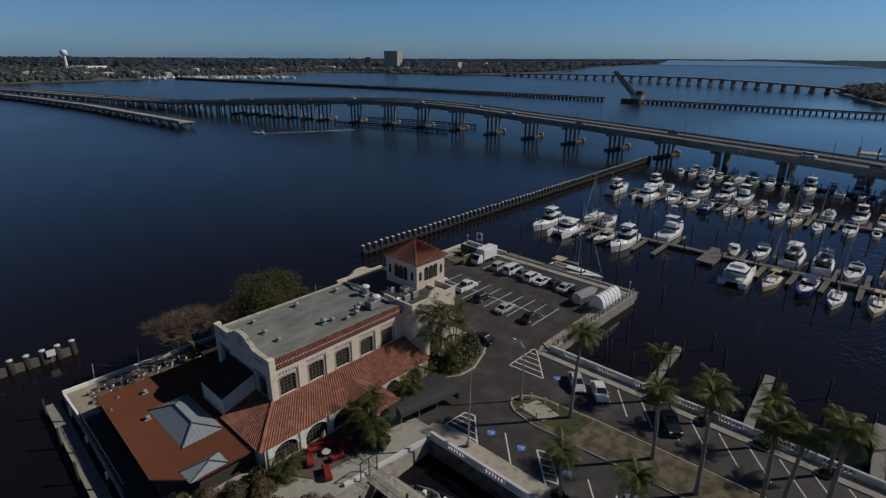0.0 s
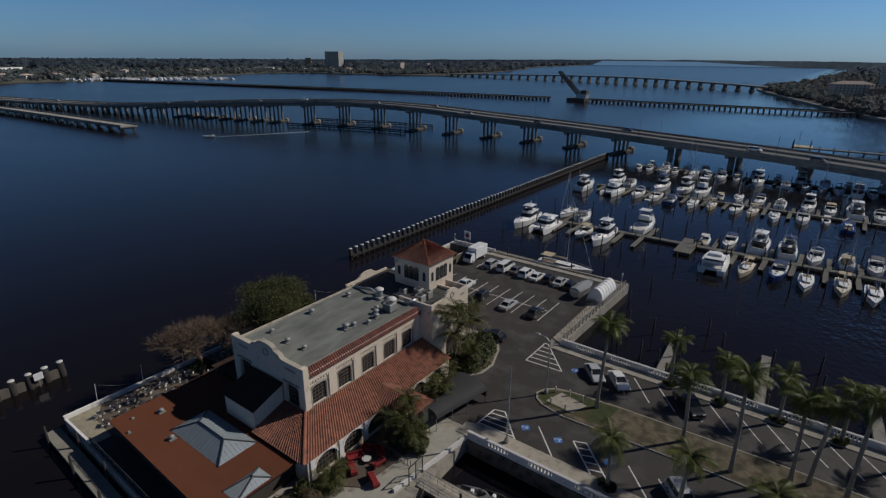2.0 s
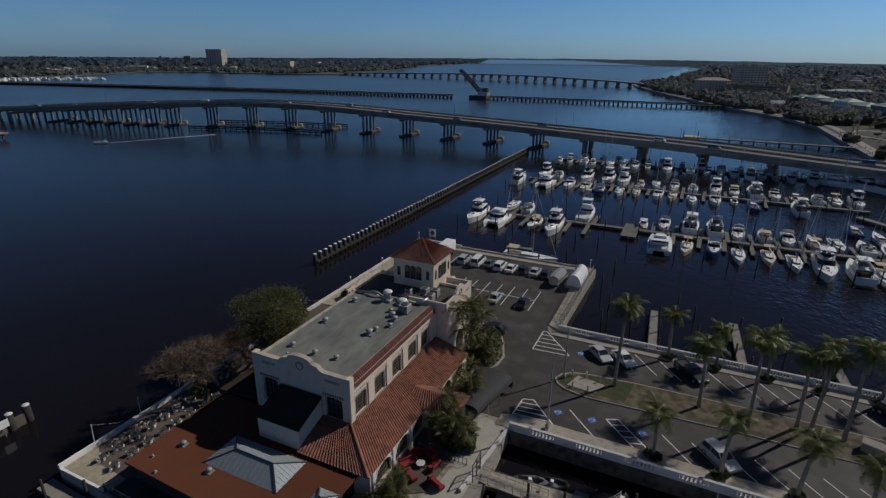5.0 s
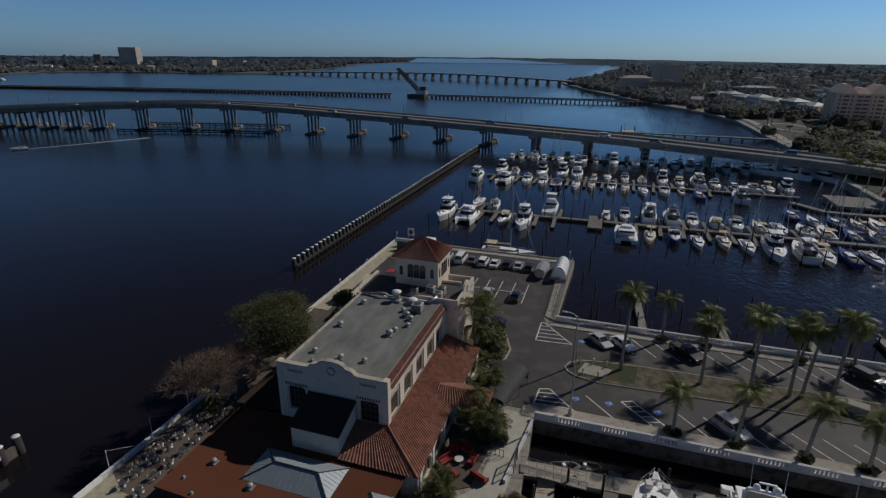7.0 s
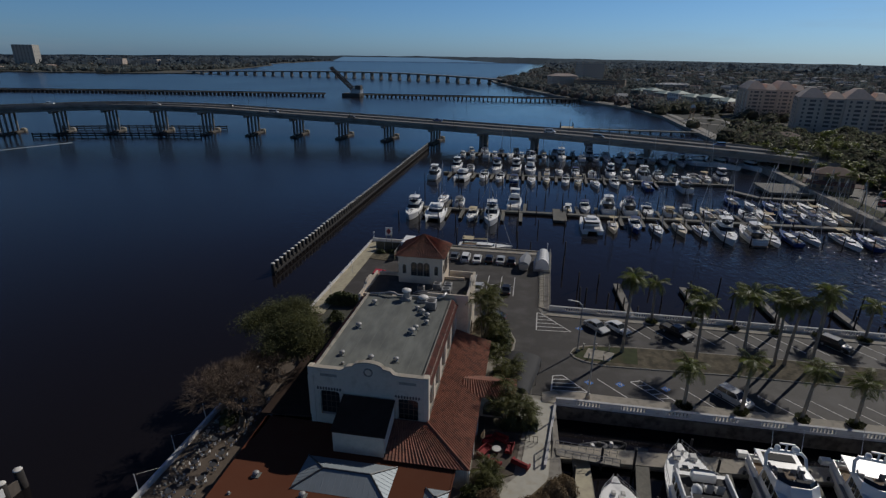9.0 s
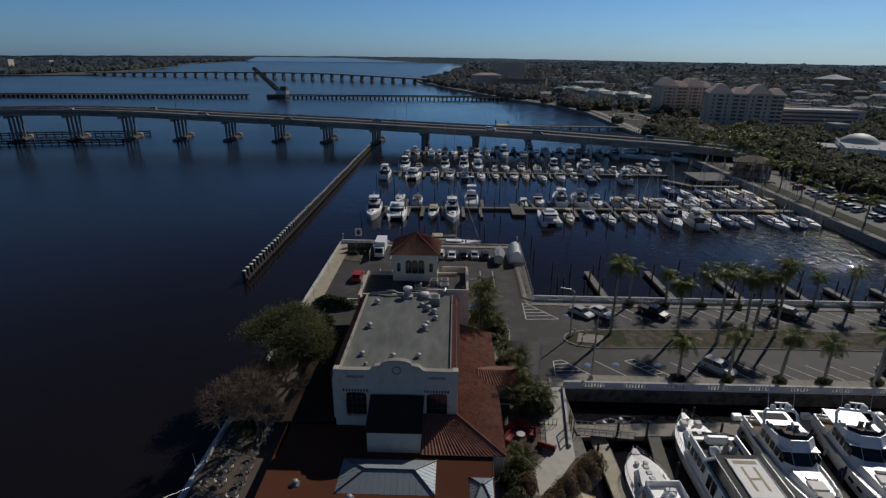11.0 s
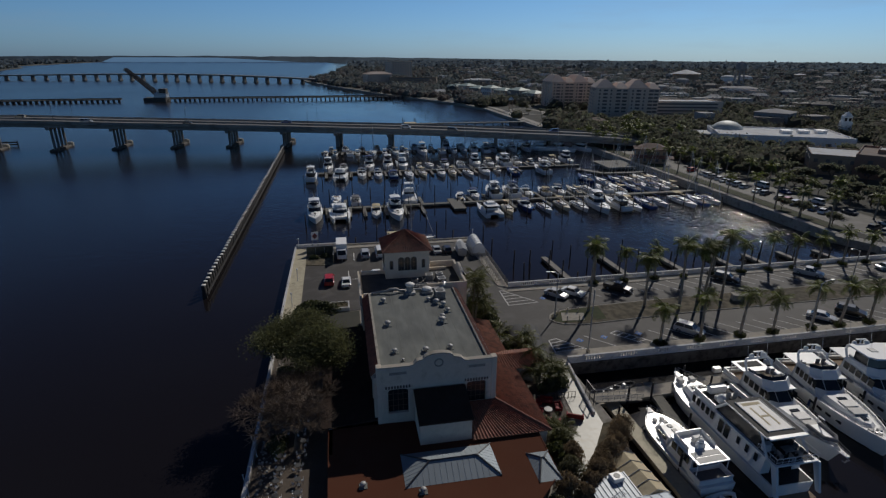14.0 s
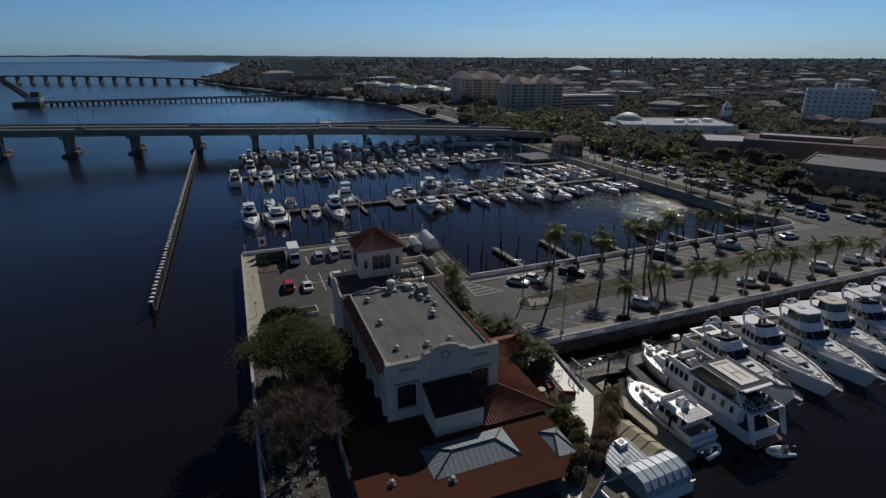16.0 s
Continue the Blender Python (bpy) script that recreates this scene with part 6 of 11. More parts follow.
def cruiser(L=10.5, B=3.6, F=1.15, label="white motor cruiser moored in the marina", canvas=None, name="motor_boat", hullmat=None, stripe=None):
    t = new_boat(name, label, L, B, F, hullmat, stripe)
    z = F * 1.05
    # low crowned foredeck with hatches
    part("trunk_cabin", Build().loft([[(x, y * w, zz) for y, zz in ((-1, z - 0.05), (-0.8, z + h * 0.8), (0, z + h), (0.8, z + h * 0.8), (1, z - 0.05))] for x, w, h in ((-0.02 * L, B * 0.40, 0.62), (0.15 * L, B * 0.38, 0.58), (0.3 * L, B * 0.26, 0.46), (0.42 * L, B * 0.08, 0.34))]), GEL, t)
    part("deck_hatch", Build().bevelbox(0.14 * L, -0.3, z + 0.5, 0.2 * L, 0.3, z + 0.62, 0.03).bevelbox(0.27 * L, -0.2, z + 0.4, 0.31 * L, 0.2, z + 0.52, 0.03), GLASS_DARK, t)
    # raked wrap-round screen
    lo = [(-0.2 * L, -B * 0.42, z + 0.35), (0.02 * L, -B * 0.38, z + 0.5), (0.11 * L, 0, z + 0.6), (0.02 * L, B * 0.38, z + 0.5), (-0.2 * L, B * 0.42, z + 0.35)]
    hi = [(-0.2 * L, -B * 0.38, z + 0.85), (-0.04 * L, -B * 0.32, z + 1.15), (0.03 * L, 0, z + 1.2), (-0.04 * L, B * 0.32, z + 1.15), (-0.2 * L, B * 0.38, z + 0.85)]
    part("windscreen", Build().loft([lo, hi], cap=False, closed=False), GLASS_DARK, t, "dark raked windscreen")
    part("screen_frame", Build().tube(hi, 0.05, 4), WHITE_METAL, t)
    part("cockpit", Build().box(-0.47 * L, -B * 0.38, F + 0.02, -0.02 * L, B * 0.38, F + 0.06), DECK_DARK, t)
    seats = Build()
    seats.bevelbox(-0.46 * L, -B * 0.34, F + 0.06, -0.40 * L, B * 0.34, F + 0.5, 0.05)
    seats.bevelbox(-0.36 * L, -B * 0.36, F + 0.06, -0.22 * L, -B * 0.22, F + 0.5, 0.05)
    seats.bevelbox(-0.15 * L, -B * 0.3, F + 0.06, -0.10 * L, -B * 0.08, F + 0.8, 0.05).bevelbox(-0.15 * L, B * 0.08, F + 0.06, -0.10 * L, B * 0.3, F + 0.8, 0.05)
    tagged(part("cockpit_seating", seats, CANVAS_TAN if canvas is CANVAS_TAN else CANVAS_WHITE, t), kind="stuff")
    part("console", Build().bevelbox(-0.08 * L, -B * 0.34, F + 0.06, 0.0, B * 0.34, z + 0.55, 0.06), CANVAS_GREY, t)
    part("coaming", Build().loft([[(x, y, z_) for x, y in ((-0.02 * L, -B * 0.45), (-0.49 * L, -B * 0.45), (-0.49 * L, B * 0.45), (-0.02 * L, B * 0.45), (-0.02 * L, B * 0.38), (-0.47 * L, B * 0.38), (-0.47 * L, -B * 0.38), (-0.02 * L, -B * 0.38))] for z_ in (F, F + 0.5)]), GEL, t)
    p = Build()
    if canvas:
        part("bimini", arched_top(-0.36 * L, -0.03 * L, B * 0.76, z + 1.8), canvas, t)
        for x in (-0.33 * L, -0.08 * L):
            for k in (-1, 1):
                p.tube([(-0.2 * L, k * B * 0.4, F + 0.5), (x, k * B * 0.37, z + 1.8)], 0.03, 4)
    else:
        for k in (-1, 1):
            p.tube([(-0.26 * L, k * B * 0.43, F + 0.4), (-0.32 * L, k * B * 0.40, z + 1.2), (-0.34 * L, k * B * 0.3, z + 1.65), (-0.34 * L, 0, z + 1.75)], 0.12, 5)
        p.ball((-0.33 * L, 0, z + 1.95), 0.3, 0.3, 0.16, 8, 4)
    part("top_frame" if canvas else "radar_arch", p, METAL if canvas else GEL, t)
    part("swim_platform", Build().bevelbox(-0.56 * L, -B * 0.4, 0.25, -0.49 * L, B * 0.4, 0.35, 0.03), TEAK, t)
    add_rail(t, L, B, F, 0.0)
    return t


def flybridge(L=13.5, B=4.4, F=1.4, label="large white flybridge motor yacht in the marina", canvas=None, stripe=None):
    t = new_boat("motor_yacht", label, L, B, F, None, stripe)
    z = F * 1.04
    part("trunk_cabin", Build().loft([[(x, y * w, zz) for y, zz in ((-1, z - 0.05), (-0.8, z + h * 0.85), (0, z + h), (0.8, z + h * 0.85), (1, z - 0.05))] for x, w, h in ((0.0, B * 0.36, 0.85), (0.2 * L, B * 0.32, 0.72), (0.33 * L, B * 0.2, 0.55), (0.41 * L, B * 0.08, 0.4))]), GEL, t)
    part("deck_hatch", Build().bevelbox(0.21 * L, -0.35, z + 0.62, 0.26 * L, 0.35, z + 0.78, 0.03).bevelbox(0.31 * L, -0.22, z + 0.5, 0.34 * L, 0.22, z + 0.64, 0.03), GLASS_DARK, t)
    add_house(t, -0.3 * L, 0.16 * L, B * 0.8, z, z + 1.85, 2.0, 0.1, (0.36, 0.88))
    part("flybridge_coaming", Build().loft([[(x, y * w, zz) for y, zz in ((-1, z0), (-0.94, z1), (-0.86, z1), (-0.84, z0 + 0.1), (0.84, z0 + 0.1), (0.86, z1), (0.94, z1), (1, z0))] for x, w, z0, z1 in ((-0.36 * L, B * 0.38, z + 1.85, z + 2.05), (-0.2 * L, B * 0.39, z + 1.85, z + 2.5), (-0.02 * L, B * 0.34, z + 1.85, z + 2.65), (0.05 * L, B * 0.2, z + 1.9, z + 2.55))]), GEL, t)
    part("windscreen", Build().loft([[(-0.03 * L, -B * 0.31, z + 2.6), (0.04 * L, -B * 0.14, z + 2.6), (0.04 * L, B * 0.14, z + 2.6), (-0.03 * L, B * 0.31, z + 2.6)], [(-0.06 * L, -B * 0.29, z + 3.0), (0.0, -B * 0.12, z + 3.05), (0.0, B * 0.12, z + 3.05), (-0.06 * L, B * 0.29, z + 3.0)]], cap=False, closed=False), GLASS_DARK, t)
    tagged(part("bridge_seating", Build().bevelbox(-0.1 * L, -0.8, z + 1.95, -0.05 * L, 0.8, z + 2.75, 0.06).bevelbox(-0.17 * L, -0.9, z + 1.95, -0.13 * L, -0.1, z + 2.8, 0.06).bevelbox(-0.17 * L, 0.1, z + 1.95, -0.13 * L, 0.9, z + 2.8, 0.06).bevelbox(-0.34 * L, -B * 0.32, z + 1.9, -0.2 * L, -B * 0.2, z + 2.3, 0.05), CANVAS_GREY, t), kind="stuff")
    part("hardtop", arched_top(-0.27 * L, -0.02 * L, B * 0.66, z + 3.75, 0.2, 0.08), canvas or GEL, t)
    p = Build()
    for x in (-0.25 * L, -0.05 * L):
        for k in (-1, 1):
            p.tube([(x - 0.1, k * B * 0.35, z + 2.3), (x, k * B * 0.31, z + 3.8)], 0.04, 4)
    part("top_frame", p, METAL, t)
    part("radar_mast", Build().tube([(-0.2 * L, 0, z + 3.9), (-0.22 * L, 0, z + 5.0)], 0.06, 5).ball((-0.2 * L, 0, z + 4.2), 0.32, 0.32, 0.16, 8, 4).tube([(-0.24 * L, B * 0.25, z + 3.8), (-0.28 * L, B * 0.27, z + 6.4)], 0.025, 3), WHITE_METAL, t)
    part("cockpit", Build().box(-0.48 * L, -B * 0.4, F + 0.02, -0.3 * L, B * 0.4, F + 0.07), DECK_DARK, t)
    part("aft_door", Build().box(-0.305 * L, -B * 0.3, F + 0.1, -0.296 * L, B * 0.3, z + 1.6), GLASS_DARK, t)
    part("transom", Build().box(-0.49 * L, -B * 0.44, F, -0.475 * L, B * 0.44, F + 0.7).box(-0.48 * L, -B * 0.45, F, -0.3 * L, -B * 0.41, F + 0.6).box(-0.48 * L, B * 0.41, F, -0.3 * L, B * 0.45, F + 0.6), GEL, t)
    part("swim_platform", Build().bevelbox(-0.56 * L, -B * 0.42, 0.25, -0.49 * L, B * 0.42, 0.38, 0.03), TEAK, t)
    add_rail(t, L, B, F, -0.05 * L)
    return t


def sportfisher():
    L, B, F = 14.0, 4.6, 1.5
    t = new_boat("sport_fishing_boat", "white sport fishing boat with a tall tuna tower", L, B, F)
    z = F * 1.1
    add_house(t, -0.1 * L, 0.2 * L, B * 0.76, z, z + 1.8, 1.8, 0.1, (0.35, 0.75))
    add_house(t, -0.1 * L, 0.08 * L, B * 0.7, z + 1.8, z + 2.6, 0.8, 0.0, None, name="flybridge_coaming")
    part("hardtop", Build().bevelbox(-0.14 * L, -B * 0.34, z + 4.2, 0.06 * L, B * 0.34, z + 4.35, 0.05), GEL, t)
    p = Build()
    for s in (-1, 1):
        p.tube([(-0.12 * L, s * B * 0.38, z), (-0.06 * L, s * B * 0.3, z + 4.2), (-0.04 * L, s * B * 0.14, z + 7.2)], 0.045, 5)
        p.tube([(0.06 * L, s * B * 0.36, z), (0.03 * L, s * B * 0.3, z + 4.2), (0.0, s * B * 0.14, z + 7.2)], 0.045, 5)
        p.tube([(-0.05 * L, s * B * 0.4, z + 1.2), (-0.42 * L, s * B * 0.75, z + 6.5)], 0.03, 4)
    part("tower", p, METAL, t)
    part("tower_platform", Build().bevelbox(-0.07 * L, -0.8, z + 7.1, 0.02 * L, 0.8, z + 7.25, 0.03), GEL, t)
    part("cockpit", Build().box(-0.47 * L, -B * 0.38, F * 0.75, -0.1 * L, B * 0.38, F * 1.02), DECK_GREY, t)
    part("coaming", Build().box(-0.48 * L, -B * 0.45, F, -0.1 * L, -B * 0.38, F + 0.4), GEL, t)
    part("coaming", Build().box(-0.48 * L, B * 0.38, F, -0.1 * L, B * 0.45, F + 0.4), GEL, t)
    add_rail(t, L, B, F, 0.1 * L)
    return t


def sailboat(L=10.5, hullmat=None, cover=None, label="moored white sailing boat with bare mast", mast=1.25):
    B, F = L * 0.31, 1.0
    t = new_boat("sailing_boat", label, L, B, F, hullmat, CANVAS_BLUE if hullmat is None else None, 1.7)
    z = F * 1.08
    add_house(t, -0.14 * L, 0.24 * L, B * 0.55, z, z + 0.5, 0.8, 0.05, (0.3, 0.8))
    part("cockpit", Build().box(-0.44 * L, -B * 0.26, F * 1.0, -0.14 * L, B * 0.26, F + 0.09), TEAK, t)
    part("coaming", Build().box(-0.44 * L, -B * 0.33, F, -0.14 * L, -B * 0.27, F + 0.4), GEL, t)
    part("coaming", Build().box(-0.44 * L, B * 0.27, F, -0.14 * L, B * 0.33, F + 0.4), GEL, t)
    H = L * mast
    mst = part("mast", Build().tube([(0.08 * L, 0, z), (0.08 * L, 0, z + H)], 0.08, 6, 0.06), METAL, t)
    part("spreader", Build().tube([(0.08 * L, -B * 0.33, z + H * 0.55), (0.08 * L, B * 0.33, z + H * 0.55)], 0.035, 4), METAL, mst)
    part("boom", Build().tube([(0.07 * L, 0, z + 1.5), (-0.32 * L, 0, z + 1.55)], 0.07, 5), METAL, t)
    part("sail_cover", Build().tube([(0.07 * L, 0, z + 1.75), (-0.1 * L, 0, z + 1.7), (-0.31 * L, 0, z + 1.62)], 0.2, 6, 0.1), cover or CANVAS_BLUE, t)
    st = Build()
    tip = Vector((0.08 * L, 0, z + H))
    for q in ((0.56 * L, 0, F * 1.45), (-0.49 * L, 0, F), (0.06 * L, -B * 0.47, F * 1.1), (0.06 * L, B * 0.47, F * 1.1)):
        st.tube([tip, q], 0.018, 3)
    part("rigging", st, METAL, t)
    part("furled_sail", Build().tube([tip.lerp(Vector((0.56 * L, 0, F * 1.45)), 0.06), tip.lerp(Vector((0.56 * L, 0, F * 1.45)), 0.94)], 0.06, 5), PAINT_WHITE, t)
    if cover is not None:
        part("bimini", Build().bevelbox(-0.42 * L, -B * 0.36, z + 1.75, -0.2 * L, B * 0.36, z + 1.85, 0.04), cover, t)
    add_rail(t, L, B, F, 0.1 * L, 0.5)
    return t


def catamaran(L=12.0, B=6.2, label="wide white power catamaran in the marina"):
    t = thing("catamaran", label, "boat", "boats in the marina")
    for s in (-1, 1):
        part("hull", hull_build(L, 1.9, 1.25, 2.0, y0=s * (B / 2 - 0.95)), GEL, t)
    part("bridge_deck", Build().bevelbox(-0.46 * L, -B / 2 + 0.8, 0.75, 0.36 * L, B / 2 - 0.8, 1.45, 0.08), GEL, t)
    add_house(t, -0.2 * L, 0.26 * L, B * 0.72, 1.45, 3.1, 1.8, 0.2)
    part("hardtop", Build().bevelbox(-0.38 * L, -B * 0.34, 3.25, 0.04 * L, B * 0.34, 3.4, 0.06), GEL, t)
    add_house(t, -0.18 * L, 0.06 * L, B * 0.5, 3.4, 4.0, 0.5, 0.0, None, name="flybridge_coaming")
    p = Build()
    for s in (-1, 1):
        p.tube([(-0.36 * L, s * B * 0.32, 1.4), (-0.36 * L, s * B * 0.32, 3.3)], 0.05, 4)
    part("top_frame", p, METAL, t)
    part("cockpit", Build().box(-0.45 * L, -B * 0.36, 1.45, -0.2 * L, B * 0.36, 1.5), DECK_GREY, t)
    add_rail(t, L, B, 1.25, 0.1 * L)
    return t


def runabout(canvas=None, label="small white open motor boat in the marina"):
    L, B, F = 7.2, 2.5, 0.85
    t = new_boat("motor_boat", label, L, B, F)
    z = F * 1.1
    add_house(t, -0.05 * L, 0.22 * L, B * 0.62, z, z + 0.85, 0.9, 0.3, (0.35, 0.9))
    part("cockpit", Build().box(-0.45 * L, -B * 0.36, F + 0.02, -0.05 * L, B * 0.36, F + 0.05), CANVAS_TAN, t)
    part("canvas_top", Build().bevelbox(-0.26 * L, -B * 0.4, z + 1.5, 0.06 * L, B * 0.4, z + 1.6, 0.05), canvas or CANVAS_WHITE, t)
    p = Build()
    for x in (-0.24 * L, 0.04 * L):
        for s in (-1, 1):
            p.tube([(x, s * B * 0.38, F), (x, s * B * 0.38, z + 1.55)], 0.025, 4)
    part("top_frame", p, METAL, t)
    part("outboard_motor", Build().bevelbox(-0.57 * L, -0.25, 0.2, -0.5 * L, 0.25, 1.2, 0.06), DARK_METAL, t)
    return t


PROTO = {
    "cruiser": cruiser(), "cruiser_tan": cruiser(9.6, 3.4, 1.05, "white cabin cruiser with a tan canvas top", CANVAS_TAN), "cruiser_blue": cruiser(9.8, 3.4, 1.1, "white cabin cruiser with a blue canvas top", CANVAS_BLUE, stripe=CANVAS_BLUE),
    "cruiser_navy": cruiser(11.0, 3.7, 1.2, "navy hulled motor cruiser in the marina", CANVAS_BLUE, hullmat=GEL_BLUE), "cruiser_dark": cruiser(10.0, 3.5, 1.1, "white motor cruiser with a grey canvas top", CANVAS_GREY),
    "fly": flybridge(), "fly_blue": flybridge(12.6, 4.2, 1.35, "white flybridge yacht with a blue canvas top", CANVAS_BLUE, CANVAS_BLUE), "fly_big": flybridge(15.0, 4.8, 1.5, "big white flybridge motor yacht with dark windows", None),
    "sport": sportfisher(), "sail": sailboat(), "sail_cream": sailboat(10.0, GEL_CREAM, CANVAS_TAN, "cream hulled sailing boat with a tan cover"), "sail_navy": sailboat(11.0, GEL_BLUE, CANVAS_BLUE, "navy hulled sailing boat with a blue cover"),
    "sail_big": sailboat(12.5, None, CANVAS_TAN, "large white sailing boat with a tan bimini", 1.3), "cat": catamaran(), "run": runabout(), "run_tan": runabout(CANVAS_TAN, "small white motor boat with a tan canvas top"),
}
used_proto = set()


def berth(kind, x, y, heading, scale=1.0):
    """A boat at its berth; heading 0 points the bow to +x, 90 to +y."""
    ob = PROTO[kind]
    k = scale * random.uniform(0.93, 1.05)
    m = pose(x, y, WL, random.uniform(-0.6, 0.6), 0, heading + random.uniform(-3.5, 3.5))
    if kind not in used_proto:
        used_proto.add(kind)
        ob.matrix_basis = m @ Matrix.Diagonal((k, k, k, 1))
        return ob
    made = copy_thing(ob, m)
    made.scale = (k,) * 3
    return made


S_, N_ = -90, 90
R1S = [("fly_big", -76.9, 131.6), ("cat", -69.6, 129.6), ("cruiser_tan", -58.6, 131.0), ("fly", -52.6, 130.2), ("cat", -23.8, 127.4), ("sail_cream", -17.4, 128.0), ("cruiser_navy", -11.0, 129.6), ("sail", -5.4, 127.6), ("sail_cream", 1.2, 129.2),
       ("sail", 6.6, 127.8), ("fly_big", 12.4, 126.6), ("fly", 18.8, 126.6), ("sail_big", 23.6, 126.2), ("sail_navy", 29.0, 127.4), ("sail", 34.4, 128.4), ("sail_big", 43.2, 127.4), ("sail_navy", 48.4, 127.6), ("sail", 53.4, 127.8)]
R1N = [("sail", -70.6, 148.0), ("cruiser_dark", -64.4, 146.0), ("sport", -46.4, 147.4), ("run", -29.4, 144.8), ("cruiser_blue", -23.8, 146.8), ("fly", -16.8, 148.6), ("fly_blue", -10.6, 148.0), ("cruiser", -4.6, 146.6), ("cruiser_tan", 1.8, 147.6), ("cruiser_dark", 7.4, 147.0),
       ("sail_cream", 13.2, 148.0), ("sail", 18.8, 148.0), ("cruiser", 24.6, 147.4), ("sail_big", 30.2, 148.6), ("sail_navy", 36.4, 148.0), ("cruiser_blue", 42.4, 147.0), ("sail", 48.0, 148.2)]
R2S = [("fly", -80.2, 186.0), ("cat", -69.0, 184.4), ("cruiser", -60.4, 186.4), ("cruiser", -54.0, 185.4), ("cruiser_navy", -48.2, 184.6), ("sail", -41.4, 184.2), ("sail_cream", -35.6, 185.2), ("cruiser", -28.2, 185.0), ("sail_cream", -23.4, 184.8), ("sail", -17.0, 183.0), ("cruiser", -9.6, 185.2), ("run", -3.6, 187.0), ("sail_navy", 1.8, 184.0), ("fly", 14.8, 183.6)]
R2N = [("fly", -74.0, 202.6), ("cruiser_dark", -67.6, 201.6), ("fly_blue", -56.6, 202.6), ("fly", -48.4, 203.6), ("sport", -42.2, 203.0), ("run_tan", -35.2, 200.4), ("sail", -30.0, 203.0), ("cruiser_blue", -23.4, 201.8), ("cruiser", -16.8, 201.0), ("fly", -9.2, 203.0), ("cruiser_tan", -3.0, 201.8), ("fly_big", 3.4, 203.2), ("cruiser", 10.0, 202.0), ("run", 16.0, 200.6), ("cruiser_dark", 22.4, 201.6), ("sail_big", 28.4, 203.0), ("fly", 34.2, 202.6)]
R3S = [("run", -75.6, 237.6), ("run_tan", -71.0, 237.6), ("cruiser", -64.0, 237.4), ("run", -60.2, 238.0), ("sail", -52.6, 238.2), ("run", -47.0, 238.4), ("cruiser_dark", -41.6, 238.0), ("run_tan", -36.0, 238.2), ("fly", -28.0, 237.0), ("cruiser", -18.4, 238.0), ("cruiser_blue", -11.6, 238.0), ("sail", -6.4, 238.0), ("cruiser", -1.2, 238.2), ("fly", 4.4, 237.4), ("cruiser_tan", 8.8, 238.2), ("sail_cream", 14.0, 238.0), ("cruiser", 19.6, 238.0), ("fly_blue", 27.0, 237.4), ("run", 33.0, 238.8)]
R3N = [("run", -73.0, 249.6), ("cruiser", -66.0, 249.8), ("sail", -57.6, 250.2), ("cruiser_tan", -50.0, 249.6), ("run", -44.0, 249.0), ("sail", -36.6, 250.0), ("cruiser_blue", -30.6, 249.8), ("run", -22.0, 249.0), ("fly", -14.0, 250.2), ("cruiser", -6.0, 249.8), ("sail_cream", 1.6, 250.0), ("cruiser", 12.0, 249.6), ("run_tan", 22.0, 249.0)]
for rows_, head in ((R1S, S_), (R1N, N_), (R2S, S_), (R2N, S_), (R3S, S_), (R3N, N_)):
    for k, (kind, x, y) in enumerate(rows_):
        berth(kind, x, y, head if (k * 7 + int(x)) % 5 else -head, 1.0)
berth("fly_big", 44.6, 234.0, -55)
berth("fly", 56.0, 231.0, -60)
berth("fly_big", 36.0, 236.6, -20)
for k, (x, y) in enumerate(((30.6, 160.0), (36.4, 160.6), (42.0, 159.6), (47.6, 160.4), (53.0, 161.0), (26.0, 166.0), (52.4, 150.4))):
    berth(("sail", "sail_navy", "sail_cream", "sail_big")[k % 4], x, y, N_)
berth("sail_big", -52.4, 103.6, 0)
berth("cruiser", -314, 171.2, 235, 0.6)
stuff("boat_wake", Build().add([(-313, 173.5, WL + 0.02), (-312, 172.8, WL + 0.02), (-286, 226, WL + 0.02), (-289, 227, WL + 0.02)], [(0, 1, 2, 3)]), mat("pale_foam", (0.30, 0.33, 0.36), 0.6, var=0.5, scale=0.8, big=0.15), "pale foaming wake behind a motor boat", "wake")


PLANK_DOCK = TIMBER


def dock(name, x0, y0, x1, y1, w, label, z=-1.25, piles=8.0, group="docks in the marina", top=None):
    """A floating dock: deck with boards, side fascia, floats and piles."""
    a, b_ = Vector((x0, y0, 0)), Vector((x1, y1, 0))
    L = (b_ - a).length
    m = pose(x0, y0, z, 0, 0, math.degrees(math.atan2(y1 - y0, x1 - x0)))
    d = thing(name, label, "dock", group, m)
    part("deck", Build().box(0, -w / 2, -0.08, L, w / 2, 0), top or PLANK_DOCK, d)
    part("fascia", Build().box(0, -w / 2 - 0.06, -0.4, L, -w / 2, 0.03).box(0, w / 2, -0.4, L, w / 2 + 0.06, 0.03), TIMBER, d)
    if w > 1.0:
        part("float", Build().box(0.2, -w / 2 + 0.1, -0.8, L - 0.2, w / 2 - 0.1, -0.08), DARK_CONCRETE, d)
    if piles:
        n = max(1, int(L / piles))
        me = Build().cyl(0, 0, -3.0, 2.3, 0.17, 0.15, 7).mesh("pile", PILE, True)
        for i in range(n):
            part("pile", me, None, d, m=pose((i + 0.5) * L / n, (w / 2 + 0.25) * (1 if i % 2 else -1), 0))
    return d


